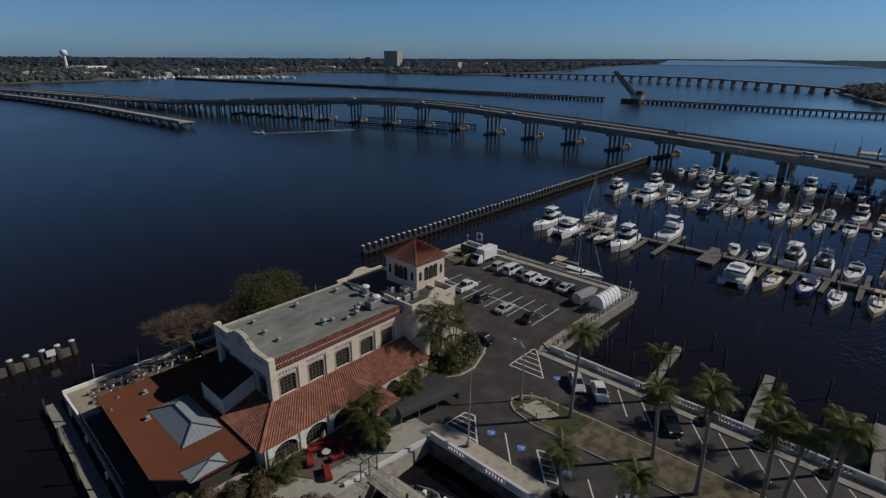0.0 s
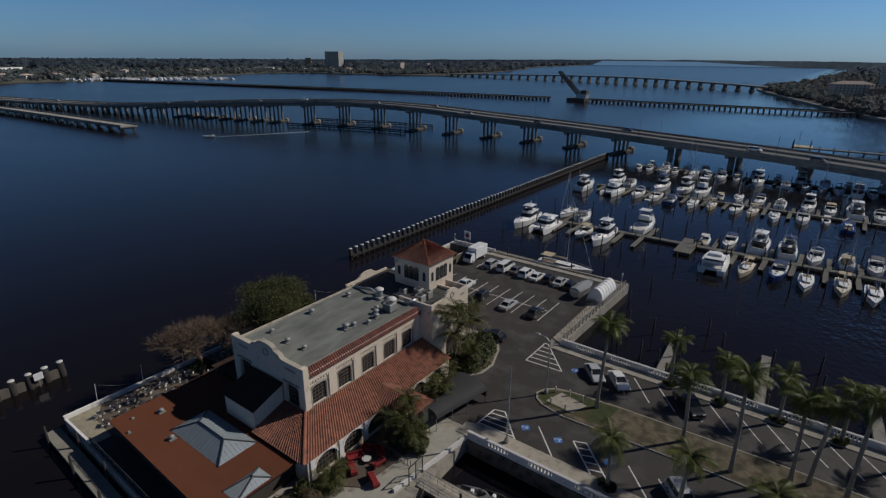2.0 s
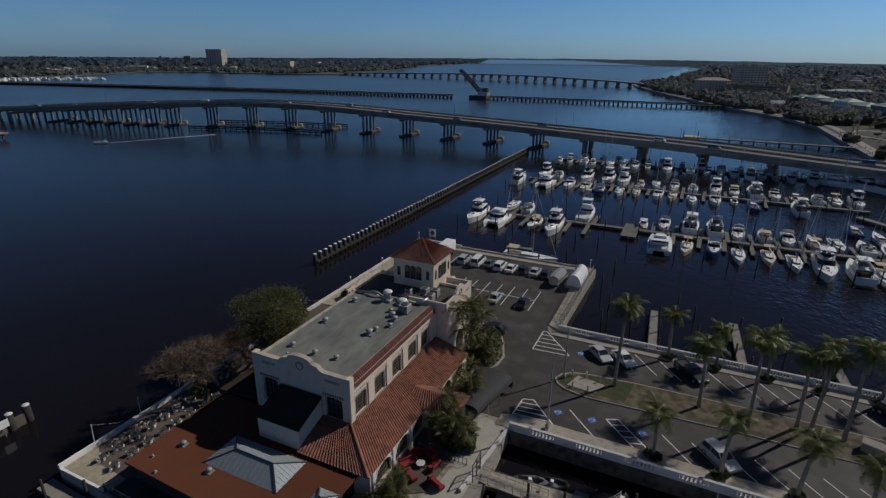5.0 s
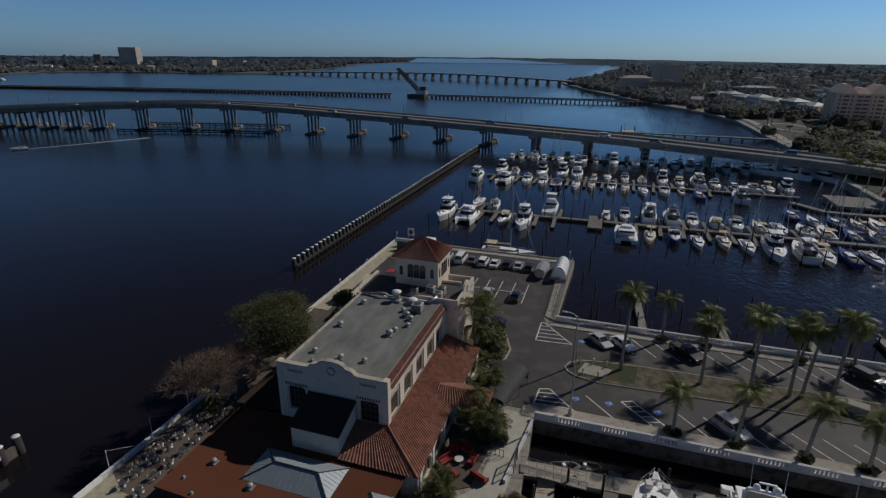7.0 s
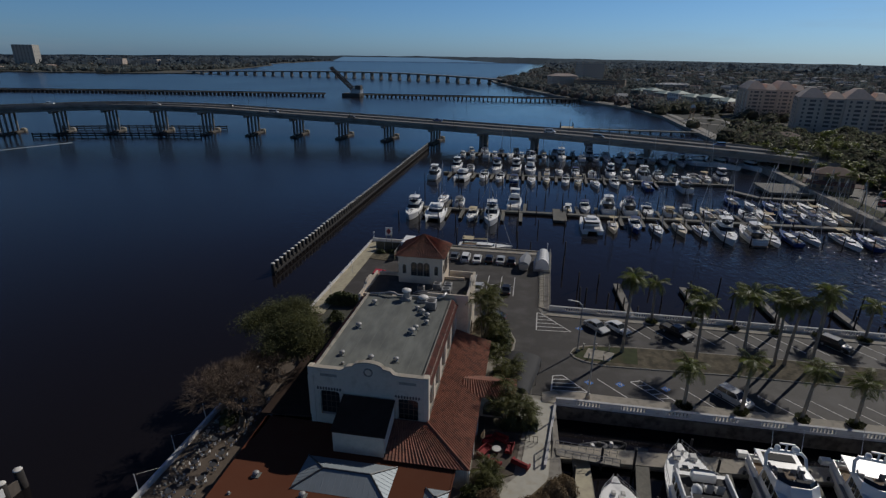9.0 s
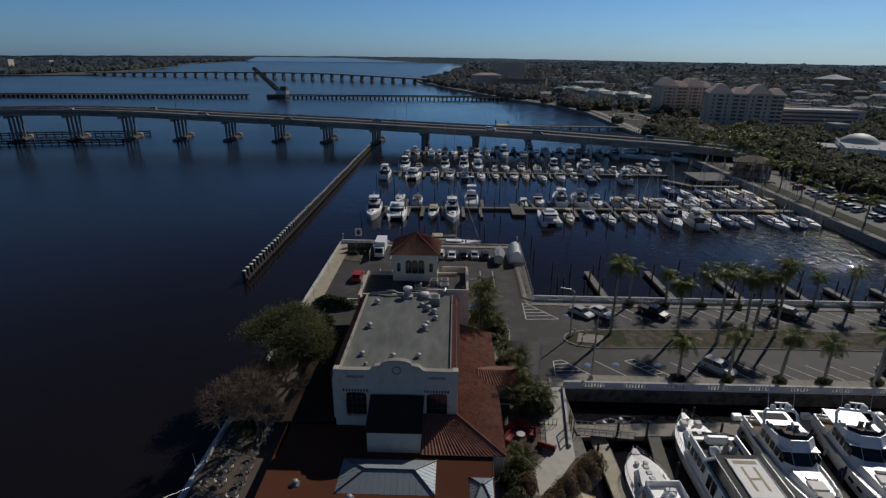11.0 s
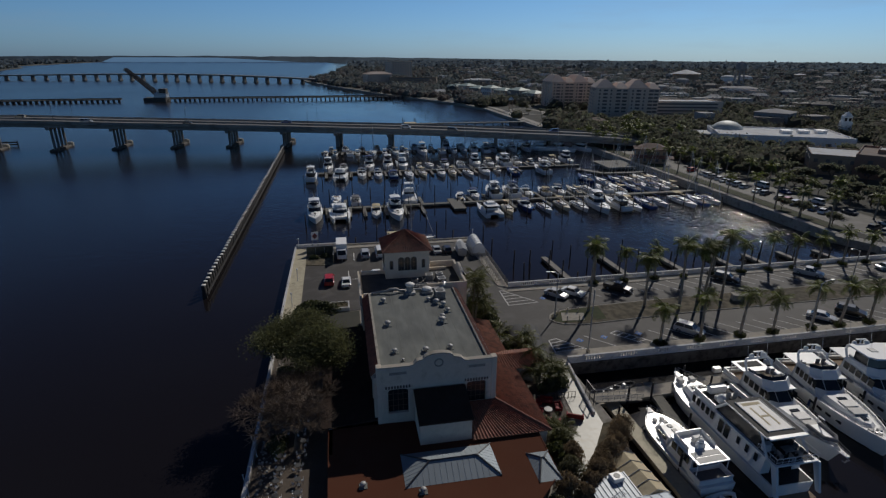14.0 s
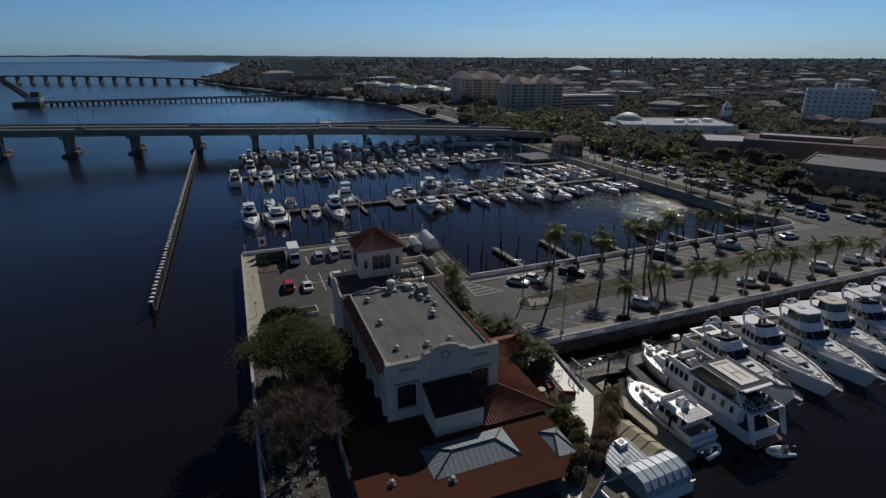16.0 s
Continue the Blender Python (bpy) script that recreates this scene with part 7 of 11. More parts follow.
dock("dock", -76, 137.8, 30, 139.9, 1.8, "long grey timber main dock of the marina")
dock("dock", 30, 139.9, 57, 140.6, 2.2, "grey timber dock joining the promenade")
dock("dock", -78, 193.0, 36, 193.2, 1.8, "long grey timber main dock of the marina")
dock("dock", -78, 243.4, 60, 243.6, 2.0, "long grey timber dock beside the bridge")
for y, xs, l in ((137.9, (-73.4, -66.4, -62.0, -55.6, -44.0, -49.4), -10), (138.8, (-20.8, -14.2, -8.2, -2.0, 4.0, 9.6, 15.6, 21.2, 26.4), -9), (139.4, (-67.6, -43.0, -26.4, -20.2, -13.6, -7.4, -1.4, 4.8, 10.4, 16, 22, 27.6), 9),
                 (192.6, (-74.6, -64.6, -57.2, -51.0, -44.8, -38.4, -31.6, -20.2, -13.2, 6.0), -9), (193.6, (-70.6, -61, -52.4, -45.2, -38.2, -26.6, -20, -12.8, -6, 0, 6.6, 13.2, 19.2, 25.4, 31.4), 9),
                 (243.0, (-67.6, -56, -44, -32, -22, -14, -3, 6, 17, 30), -7)):
    for x in xs:
        dock("finger_dock", x, y, x + random.uniform(-0.3, 0.3), y + l, 0.95, "short grey timber finger dock between boats", -1.3, 9.0, "finger docks in the marina")
dock("dock_platform", -32.2, 130.6, -32.2, 143.4, 3.9, "wide tan timber dock platform", -1.1, 7)
for x, y0, l in ((-21.2, 73.0, 12.6), (-7.6, 73.0, 13.4), (6.2, 73.0, 10.6), (19.0, 73.0, 8.4), (27.6, 73.0, 6.0), (37.2, 73.0, 6.0), (47.0, 73.0, 5.5)):
    dock("finger_dock", x, y0 - 4.6, x - 0.8, y0 + l, 1.3, "pale decked finger dock at the seawall", -1.15, 3.2, "finger docks at the seawall", CONCRETE)
pl = Build().cyl(0, 0, WL - 2, 1.6, 0.17, 0.14, 8).mesh("mooring_pile", PILE, True)
for k, (x, y) in enumerate([(-30.2, 83), (-30.5, 75.3), (-29.4, 74.7), (-25.3, 73.8), (-26, 84), (-15, 86), (-14.4, 78), (-1, 87), (-0.6, 80), (12.6, 84), (13, 78), (23.4, 82), (32.6, 80), (42.4, 79), (-18, 90), (-33, 92), (-32, 104), (-44, 108), (-60, 109)]):
    ob = tagged(part("mooring_pile", pl, None), "dark timber mooring pile standing in the water", "pile", "mooring piles")
    ob.matrix_basis = pose(x, y, random.uniform(-0.4, 0.5), random.uniform(-2, 2), random.uniform(-2, 2), 0)
for row_y, xs in ((121.5, range(-80, 56, 6)), (154.5, range(-78, 50, 6)), (176.5, range(-82, 20, 6)), (211, range(-78, 40, 6))):
    for x in xs:
        ob = tagged(part("mooring_pile", pl, None), "dark timber mooring pile standing in the water", "pile", "mooring piles")
        ob.matrix_basis = pose(x + random.uniform(-1, 1), row_y + random.uniform(-1, 1), random.uniform(-0.6, 0.3), random.uniform(-2, 2), random.uniform(-2, 2), 0)

# marina walkway, deck house and promenade rail
dock("dock", 30.6, 183.6, 38.0, 173.6, 2.4, "curved pale floating walkway of the marina", -1.1, 6)
dock("dock", 38.0, 173.6, 52.0, 173.2, 2.4, "pale floating walkway of the marina", -1.1, 6)
dock("dock", 52.0, 173.2, 64.0, 176.6, 2.4, "pale floating walkway of the marina", -1.1, 6)
structure("deck_marina", Build().box(43, 179, -1.0, 66, 195, -0.15), TIMBER, "timber deck over the water", "deck")

# ---- yacht basin ----
AXIS = -99.0                          # the yachts lie with this heading, bow away from the seawall


def half_width(B, x, L, fine):
    t = x / L + 0.5
    return B / 2 * (1 - max(0, (t - 0.5) / 0.5) ** fine)


def side_windows(t, x0, x1, n, w, z0, z1, lean=0.1, gap=0.25, name="side_window"):
    """A row of dark panes on both sides of a deckhouse."""
    d = (x1 - x0) / n
    for s in (-1, 1):
        for k in range(n):
            a, b = x0 + k * d + gap / 2, x0 + (k + 1) * d - gap / 2
            o = s * 0.03
            part(name, Build().loft([[(a, s * w, z0), (b, s * w, z0), (b, s * (w - lean), z1), (a, s * (w - lean), z1)],
                                     [(a, s * w + o, z0), (b, s * w + o, z0), (b, s * (w - lean) + o, z1), (a, s * (w - lean) + o, z1)]]), GLASS_DARK, t)


def pulpit(t, L, B, F, fine, x0, h=0.8, rk_=0.09, rise=0.2):
    """The bowsprit with its anchor and the stanchion rails round the foredeck."""
    tip = L * (0.5 + rk_) - (0.0 if rk_ > 0.05 else 0.7)
    z = F * (1 + rise)
    part("bow_pulpit", Build().loft([[(L * 0.48, -0.5, z - 0.05), (tip + 1.0, -0.22, z + 0.1), (tip + 1.0, 0.22, z + 0.1), (L * 0.48, 0.5, z - 0.05)], [(L * 0.48, -0.5, z + 0.09), (tip + 1.0, -0.22, z + 0.22), (tip + 1.0, 0.22, z + 0.22), (L * 0.48, 0.5, z + 0.09)]]), GEL, t)
    part("anchor", Build().tube([(tip + 0.9, 0, z), (tip + 1.25, 0, z - 0.1), (tip + 0.8, 0, z - 0.75)], 0.07, 5).tube([(tip + 0.7, -0.35, z - 0.55), (tip + 0.85, 0, z - 0.8), (tip + 0.7, 0.35, z - 0.55)], 0.05, 4), METAL, t)
    for s in (-1, 1):
        r = Build()
        top = []
        for i in range(10):
            x = x0 + (L * 0.5 - x0) * i / 9
            k = x / L + 0.5
            rk = rk_ * L * max(0, (k - 0.55) / 0.45) ** 2
            zz = F * (1 + rise * k * k)
            p = Vector((x + rk, s * max(0.25, half_width(B, x, L, fine) - 0.12), zz))
            top.append(p + Vector((0, 0, h)))
            r.tube([p, top[-1]], 0.025, 3)
        top.append(Vector((tip + 0.9, s * 0.2, z + h)))
        r.tube([top[-1], top[-1] - Vector((0, 0, h))], 0.025, 3)
        r.tube(top, 0.032, 4)
        r.tube([p - Vector((0, 0, h * 0.45)) for p in top], 0.018, 3)
        part("bow_rail", r, METAL, t)


def yacht(x, y, L, B, label, top="open", turn=0.0, F=1.9, tender=False, stripe=None, canvas=None, long_deck=0.0, accent=None):
    """A large motor yacht: low foredeck, deckhouse with a raked screen, flybridge, arch, cockpit."""
    fine = 2.3
    t = new_boat("motor_yacht", label, L, B, F, None, stripe, fine, "yachts in the basin", rise=0.2)
    t.matrix_basis = pose(x, y, WL, 0, 0, AXIS + turn)
    z = F * 1.1
    f0 = 0.13 * L - long_deck
    # bulwark, side decks and foredeck
    for s in (-1, 1):
        rings = []
        for i in range(11):
            xx = -0.1 * L + 0.6 * L * i / 10
            k = xx / L + 0.5
            rk = 0.09 * L * max(0, (k - 0.55) / 0.45) ** 2
            zz = F * (1 + 0.2 * k * k)
            w = s * (half_width(B, xx, L, fine) + 0.02)
            wi = s * max(0.0, abs(w) - 0.14)
            rings.append([(xx + rk, w, zz - 0.02), (xx + rk, w, zz + 0.32), (xx + rk, wi, zz + 0.32), (xx + rk, wi, zz - 0.02)])
        part("bulwark", Build().loft(rings), GEL, t)
    part("trunk_cabin", Build().loft([[(f0 - 0.5, -B * 0.33, z - 0.1), (0.36 * L, -B * 0.16, z + 0.1), (0.4 * L, 0, z + 0.1), (0.36 * L, B * 0.16, z + 0.1), (f0 - 0.5, B * 0.33, z - 0.1)], [(f0 - 0.5, -B * 0.29, z + 0.75), (0.34 * L, -B * 0.12, z + 0.5), (0.37 * L, 0, z + 0.5), (0.34 * L, B * 0.12, z + 0.5), (f0 - 0.5, B * 0.29, z + 0.75)]]), GEL, t)
    for k in range(2):
        part("sun_pad", Build().bevelbox(f0 + 0.9 + k * 1.6, -B * 0.17, z + 0.6, f0 + 2.3 + k * 1.6, B * 0.17, z + 0.84, 0.06), DECK_GREY if k else CANVAS_WHITE, t)
    part("hatch", Build().bevelbox(0.29 * L, -0.32, z + 0.5, 0.32 * L + 0.2, 0.32, z + 0.66, 0.03), GLASS_DARK, t)
    part("windlass", Build().cyl(0.46 * L, 0, z + 0.05, z + 0.5, 0.2, 0.14, 8).bevelbox(0.43 * L, -0.35, z + 0.05, 0.45 * L, 0.35, z + 0.3, 0.04), METAL, t)
    for s in (-1, 1):
        part("deck_locker", Build().bevelbox(0.4 * L, s * 0.55 - 0.25, z + 0.05, 0.43 * L, s * 0.55 + 0.25, z + 0.4, 0.05), DECK_GREY, t)
    if tender:
        part("tender", Build().tube([(f0 + 3.6, -1.0, z + 1.0), (f0 + 6.0, -0.9, z + 1.05), (f0 + 6.8, 0.0, z + 1.15), (f0 + 6.0, 0.7, z + 1.05), (f0 + 3.6, 0.7, z + 1.0)], 0.26, 7), CANVAS_GREY, t, "dark grey inflatable tender on the foredeck")
        part("tender_floor", Build().bevelbox(f0 + 3.5, -0.9, z + 0.62, f0 + 6.2, 0.6, z + 0.95, 0.05), GEL, t)
        part("davit", Build().tube([(f0 + 2.9, 1.1, z), (f0 + 2.9, 1.1, z + 1.6), (f0 + 4.6, 0.2, z + 2.3)], 0.09, 5), WHITE_METAL, t)
    # deckhouse
    h1 = z + 2.0
    x0, x1 = -0.3 * L, f0
    add_house(t, x0, x1, B * 0.8, z - 0.1, h1, 2.4, 0.2, None)
    lo, hi = house(x0, x1, B * 0.8, z - 0.1, h1, 2.4, 0.2, grow=0.03)
    ring = [Vector(a).lerp(Vector(b_), 0.45) for a, b_ in zip(lo, hi)], [Vector(a).lerp(Vector(b_), 0.93) for a, b_ in zip(lo, hi)]
    for k in range(1, 4):
        q = [ring[0][k], ring[0][k + 1], ring[1][k + 1], ring[1][k]]
        c = sum(q, Vector()) / 4
        q = [c + (p - c) * 0.93 for p in q]
        part("windscreen_pane", Build().loft([[p + Vector((0.03, 0, 0.02)) for p in q], q]), GLASS_DARK, t)
    side_windows(t, x0 + 0.5, x1 - B * 0.28, 5, B * 0.385, z + 0.75, z + 1.75, 0.05)
    # flybridge
    part("flybridge_deck", Build().bevelbox(-0.44 * L, -B * 0.41, h1, x1 - 2.0, B * 0.41, h1 + 0.14, 0.05), GEL, t)
    fb0, fb1 = -0.28 * L, x1 - 2.1
    for s in (-1, 1):
        part("flybridge_coaming", Build().loft([[(fb0, s * B * 0.41, h1 + 0.14), (fb1 - 1.0, s * B * 0.41, h1 + 0.14), (fb1, s * B * 0.2, h1 + 0.14), (fb1 - 0.2, s * B * 0.16, h1 + 0.14), (fb1 - 1.1, s * B * 0.36, h1 + 0.14), (fb0, s * B * 0.36, h1 + 0.14)],
                                               [(fb0 + 0.6, s * B * 0.39, h1 + 0.6), (fb1 - 1.5, s * B * 0.38, h1 + 1.0), (fb1 - 0.7, s * B * 0.18, h1 + 1.05), (fb1 - 0.9, s * B * 0.15, h1 + 1.05), (fb1 - 1.6, s * B * 0.35, h1 + 1.0), (fb0 + 0.6, s * B * 0.36, h1 + 0.6)]]), GEL, t)
    part("flybridge_front", Build().loft([[(fb1 - 0.15, -B * 0.21, h1 + 0.14), (fb1 + 0.05, -B * 0.2, h1 + 0.14), (fb1 + 0.05, B * 0.2, h1 + 0.14), (fb1 - 0.15, B * 0.21, h1 + 0.14)], [(fb1 - 0.9, -B * 0.19, h1 + 1.05), (fb1 - 0.65, -B * 0.18, h1 + 1.05), (fb1 - 0.65, B * 0.18, h1 + 1.05), (fb1 - 0.9, B * 0.19, h1 + 1.05)]]), GEL, t)
    part("venturi_screen", Build().loft([[(fb1 - 1.6, -B * 0.36, h1 + 1.0), (fb1 - 0.75, -B * 0.18, h1 + 1.05), (fb1 - 0.75, B * 0.18, h1 + 1.05), (fb1 - 1.6, B * 0.36, h1 + 1.0)], [(fb1 - 1.9, -B * 0.35, h1 + 1.35), (fb1 - 1.1, -B * 0.17, h1 + 1.42), (fb1 - 1.1, B * 0.17, h1 + 1.42), (fb1 - 1.9, B * 0.35, h1 + 1.35)]], cap=False, closed=False), GLASS_DARK, t)
    part("console", Build().bevelbox(fb1 - 2.0, -0.2, h1 + 0.14, fb1 - 1.2, 1.3, h1 + 0.95, 0.07), GEL, t)
    for k in range(2):
        part("helm_seat", Build().bevelbox(fb1 - 3.1, -0.1 + k * 0.8, h1 + 0.5, fb1 - 2.5, 0.5 + k * 0.8, h1 + 0.65, 0.05).bevelbox(fb1 - 3.2, -0.1 + k * 0.8, h1 + 0.6, fb1 - 3.05, 0.5 + k * 0.8, h1 + 1.3, 0.05).cyl(fb1 - 2.8, 0.2 + k * 0.8, h1 + 0.14, h1 + 0.5, 0.08, 0.08, 6), accent or CANVAS_GREY, t)
    part("settee", Build().bevelbox(fb0 + 0.4, -B * 0.34, h1 + 0.14, fb1 - 3.4, -B * 0.2, h1 + 0.58, 0.06), accent or CANVAS_WHITE, t)
    part("settee_back", Build().bevelbox(fb0 + 0.4, -B * 0.355, h1 + 0.58, fb1 - 3.4, -B * 0.32, h1 + 0.95, 0.05), accent or CANVAS_WHITE, t)
    part("deck_table", Build().bevelbox(fb0 + 1.2, -B * 0.14, h1 + 0.75, fb0 + 2.6, B * 0.03, h1 + 0.83, 0.03).cyl(fb0 + 1.9, -B * 0.05, h1 + 0.14, h1 + 0.76, 0.08, 0.08, 6), TEAK, t)
    part("wet_bar", Build().bevelbox(fb0 + 0.4, B * 0.2, h1 + 0.14, fb0 + 2.4, B * 0.34, h1 + 0.95, 0.06), GEL, t)
    # arch with its radar and aerials
    ax = fb0 - 0.2
    arch_ = Build()
    for s in (-1, 1):
        arch_.tube([(ax + 0.9, s * B * 0.39, h1), (ax, s * B * 0.37, h1 + 1.5), (ax - 0.3, s * B * 0.3, h1 + 1.85)], 0.17, 6)
    arch_.tube([(ax - 0.3, -B * 0.31, h1 + 1.85), (ax - 0.3, B * 0.31, h1 + 1.85)], 0.19, 6)
    part("radar_arch", arch_, GEL, t)
    part("radar_dome", Build().ball((ax - 0.3, 0.9, h1 + 2.3), 0.42, 0.42, 0.4, 10, 6), GEL, t, smooth=True)
    part("radar_dome", Build().ball((ax - 0.3, -0.9, h1 + 2.25), 0.34, 0.34, 0.36, 10, 6), GEL, t, smooth=True)
    part("radar_scanner", Build().bevelbox(ax - 0.45, -0.8, h1 + 2.75, ax - 0.2, 0.8, h1 + 2.9, 0.04).cyl(ax - 0.3, 0, h1 + 1.95, h1 + 2.75, 0.12, 0.1, 6), WHITE_METAL, t)
    for s, hh in ((-1, 5.2), (1, 4.4)):
        part("antenna", Build().tube([(ax - 0.2, s * B * 0.28, h1 + 1.9), (ax - 1.0, s * B * 0.3, h1 + hh)], 0.03, 4), WHITE_METAL, t)
    if top != "open":
        part("hardtop", Build().loft([[(ax, -B * 0.37, h1 + 2.15), (fb1 - 1.8, -B * 0.36, h1 + 2.2), (fb1 - 1.1, -B * 0.2, h1 + 2.2), (fb1 - 1.1, B * 0.2, h1 + 2.2), (fb1 - 1.8, B * 0.36, h1 + 2.2), (ax, B * 0.37, h1 + 2.15)], [(ax, -B * 0.36, h1 + 2.3), (fb1 - 1.9, -B * 0.35, h1 + 2.34), (fb1 - 1.25, -B * 0.19, h1 + 2.34), (fb1 - 1.25, B * 0.19, h1 + 2.34), (fb1 - 1.9, B * 0.35, h1 + 2.34), (ax, B * 0.36, h1 + 2.3)]]), canvas or GEL, t)
        part("hardtop_hatch", Build().bevelbox(ax + 1.4, -0.5, h1 + 2.32, ax + 2.4, 0.5, h1 + 2.42, 0.03), DECK_GREY, t)
        for xx in (ax + 2.2, fb1 - 1.8):
            for s in (-1, 1):
                part("top_post", Build().tube([(xx + 0.3, s * B * 0.37, h1 + 0.6), (xx, s * B * 0.34, h1 + 2.2)], 0.05, 4), METAL, t)
        if top == "closed":
            part("clear_curtain", Build().loft([[(fb0 + 1.4, -B * 0.375, h1 + 0.9), (fb1 - 1.6, -B * 0.365, h1 + 1.05), (fb1 - 0.85, -B * 0.18, h1 + 1.1), (fb1 - 0.85, B * 0.18, h1 + 1.1), (fb1 - 1.6, B * 0.365, h1 + 1.05), (fb0 + 1.4, B * 0.375, h1 + 0.9)], [(fb0 + 1.4, -B * 0.36, h1 + 2.14), (fb1 - 1.85, -B * 0.35, h1 + 2.18), (fb1 - 1.2, -B * 0.19, h1 + 2.18), (fb1 - 1.2, B * 0.19, h1 + 2.18), (fb1 - 1.85, B * 0.35, h1 + 2.18), (fb0 + 1.4, B * 0.36, h1 + 2.14)]], cap=False, closed=False), GLASS_DARK, t)
    # cockpit and stern
    part("cockpit_sole", Build().box(-0.485 * L, -B * 0.4, F + 0.03, -0.3 * L, B * 0.4, F + 0.07), TEAK, t)
    part("cockpit_seat", Build().bevelbox(-0.48 * L, -B * 0.36, F + 0.07, -0.455 * L, B * 0.2, F + 0.55, 0.06), CANVAS_WHITE, t)
    part("transom", Build().bevelbox(-0.498 * L, -B * 0.43, F, -0.483 * L, B * 0.43, F + 0.75, 0.04), GEL, t)
    for s in (-1, 1):
        part("cockpit_side", Build().bevelbox(-0.49 * L, s * B * 0.42 - 0.09, F, -0.29 * L, s * B * 0.42 + 0.09, F + 0.75, 0.04), GEL, t)
        part("overhang_post", Build().tube([(-0.43 * L, s * B * 0.4, F + 0.7), (-0.42 * L, s * B * 0.39, h1 + 0.02)], 0.07, 5), GEL, t)
    part("swim_platform", Build().bevelbox(-0.55 * L, -B * 0.42, 0.4, -0.499 * L, B * 0.42, 0.55, 0.04), TEAK, t)
    pulpit(t, L, B, F, fine, -0.05 * L)
    for s in (-1, 1):
        part("side_deck", Build().box(-0.3 * L, s * B * 0.445 - B * 0.04, z - 0.06, 0.05 * L, s * B * 0.445 + B * 0.02, z - 0.02), DECK_DARK, t)
        for k in range(3):
            fx = -0.4 * L + k * 0.2 * L
            fw = s * (half_width(B, fx, L, fine) + 0.16)
            part("fender", Build().tube([(fx, fw, 0.35), (fx, fw, 0.5), (fx, fw, 1.15), (fx, fw, 1.3)], 0.16, 7), (CANVAS_BLACK, CANVAS_WHITE, GEL_BLUE)[(k + int(abs(x))) % 3], t)
    part("fore_deck", Build().loft([[(0.12 * L, -B * 0.40, z - 0.09), (0.3 * L, -B * 0.33, z - 0.05), (0.44 * L, -B * 0.12, z + 0.03), (0.44 * L, B * 0.12, z + 0.03), (0.3 * L, B * 0.33, z - 0.05), (0.12 * L, B * 0.40, z - 0.09)], [(0.12 * L, -B * 0.40, z - 0.05), (0.3 * L, -B * 0.33, z - 0.01), (0.44 * L, -B * 0.12, z + 0.07), (0.44 * L, B * 0.12, z + 0.07), (0.3 * L, B * 0.33, z - 0.01), (0.12 * L, B * 0.40, z - 0.05)]]), DECK_DARK, t)
    part("flybridge_floor", Build().box(fb0 + 0.2, -B * 0.34, h1 + 0.14, fb1 - 1.0, B * 0.34, h1 + 0.16), CANVAS_BLACK if accent else DECK_DARK, t)
    if accent:
        part("aft_cover", Build().bevelbox(-0.41 * L, -B * 0.3, h1 + 0.14, fb0 - 0.9, B * 0.3, h1 + 0.22, 0.03), CANVAS_BLACK, t, "black canvas cover on the aft deck")
    part("console_cover", Build().bevelbox(fb1 - 1.9, -0.15, h1 + 0.93, fb1 - 1.25, 1.25, h1 + 1.12, 0.06), CANVAS_BLACK, t, "black canvas cover on the console")
    part("deck_hatch", Build().bevelbox(f0 + 0.25, -0.6, z + 0.7, f0 + 0.75, 0.6, z + 0.84, 0.03), GLASS_DARK, t)
    for s in (-1, 1):
        for k in range(4):
            px_ = -0.02 * L + k * 0.08 * L
            w = s * (half_width(B, px_ + 0.5, L, fine) * 0.965 + 0.02)
            part("porthole", Build().bevelbox(px_, w - 0.07, F * 0.6, px_ + 0.9, w + 0.07, F * 0.6 + 0.34, 0.03), GLASS_DARK, t)
    return t


yacht(-12.2, 24.4, 16.6, 5.3, "white motor yacht with a tender and black flybridge seats", "open", 7, tender=True, accent=CANVAS_GREY)
yacht(-3.7, 24.4, 17.8, 5.6, "white motor yacht with a long sunlit foredeck", "open", 0, long_deck=1.2)
yacht(4.2, 24.0, 18.2, 5.8, "white motor yacht with a hard top over the flybridge", "closed", 0, F=2.1)
yacht(12.2, 25.0, 16.6, 5.5, "white motor yacht with a cream canvas top", "closed", -2, canvas=GEL_CREAM)
yacht(20.4, 24.8, 17.6, 5.6, "white motor yacht with dark cabin windows at the dock", "hard", -2, F=2.0)
yacht(28.8, 25.0, 17.6, 5.4, "white motor yacht with a pale hard top", "closed", -2)
yacht(37.0, 25.2, 17.0, 5.4, "white motor yacht with an open flybridge at the dock", "open", -3, tender=True)
yacht(45.2, 25.2, 17.5, 5.4, "white motor yacht with a hard top at the dock", "hard", -3)


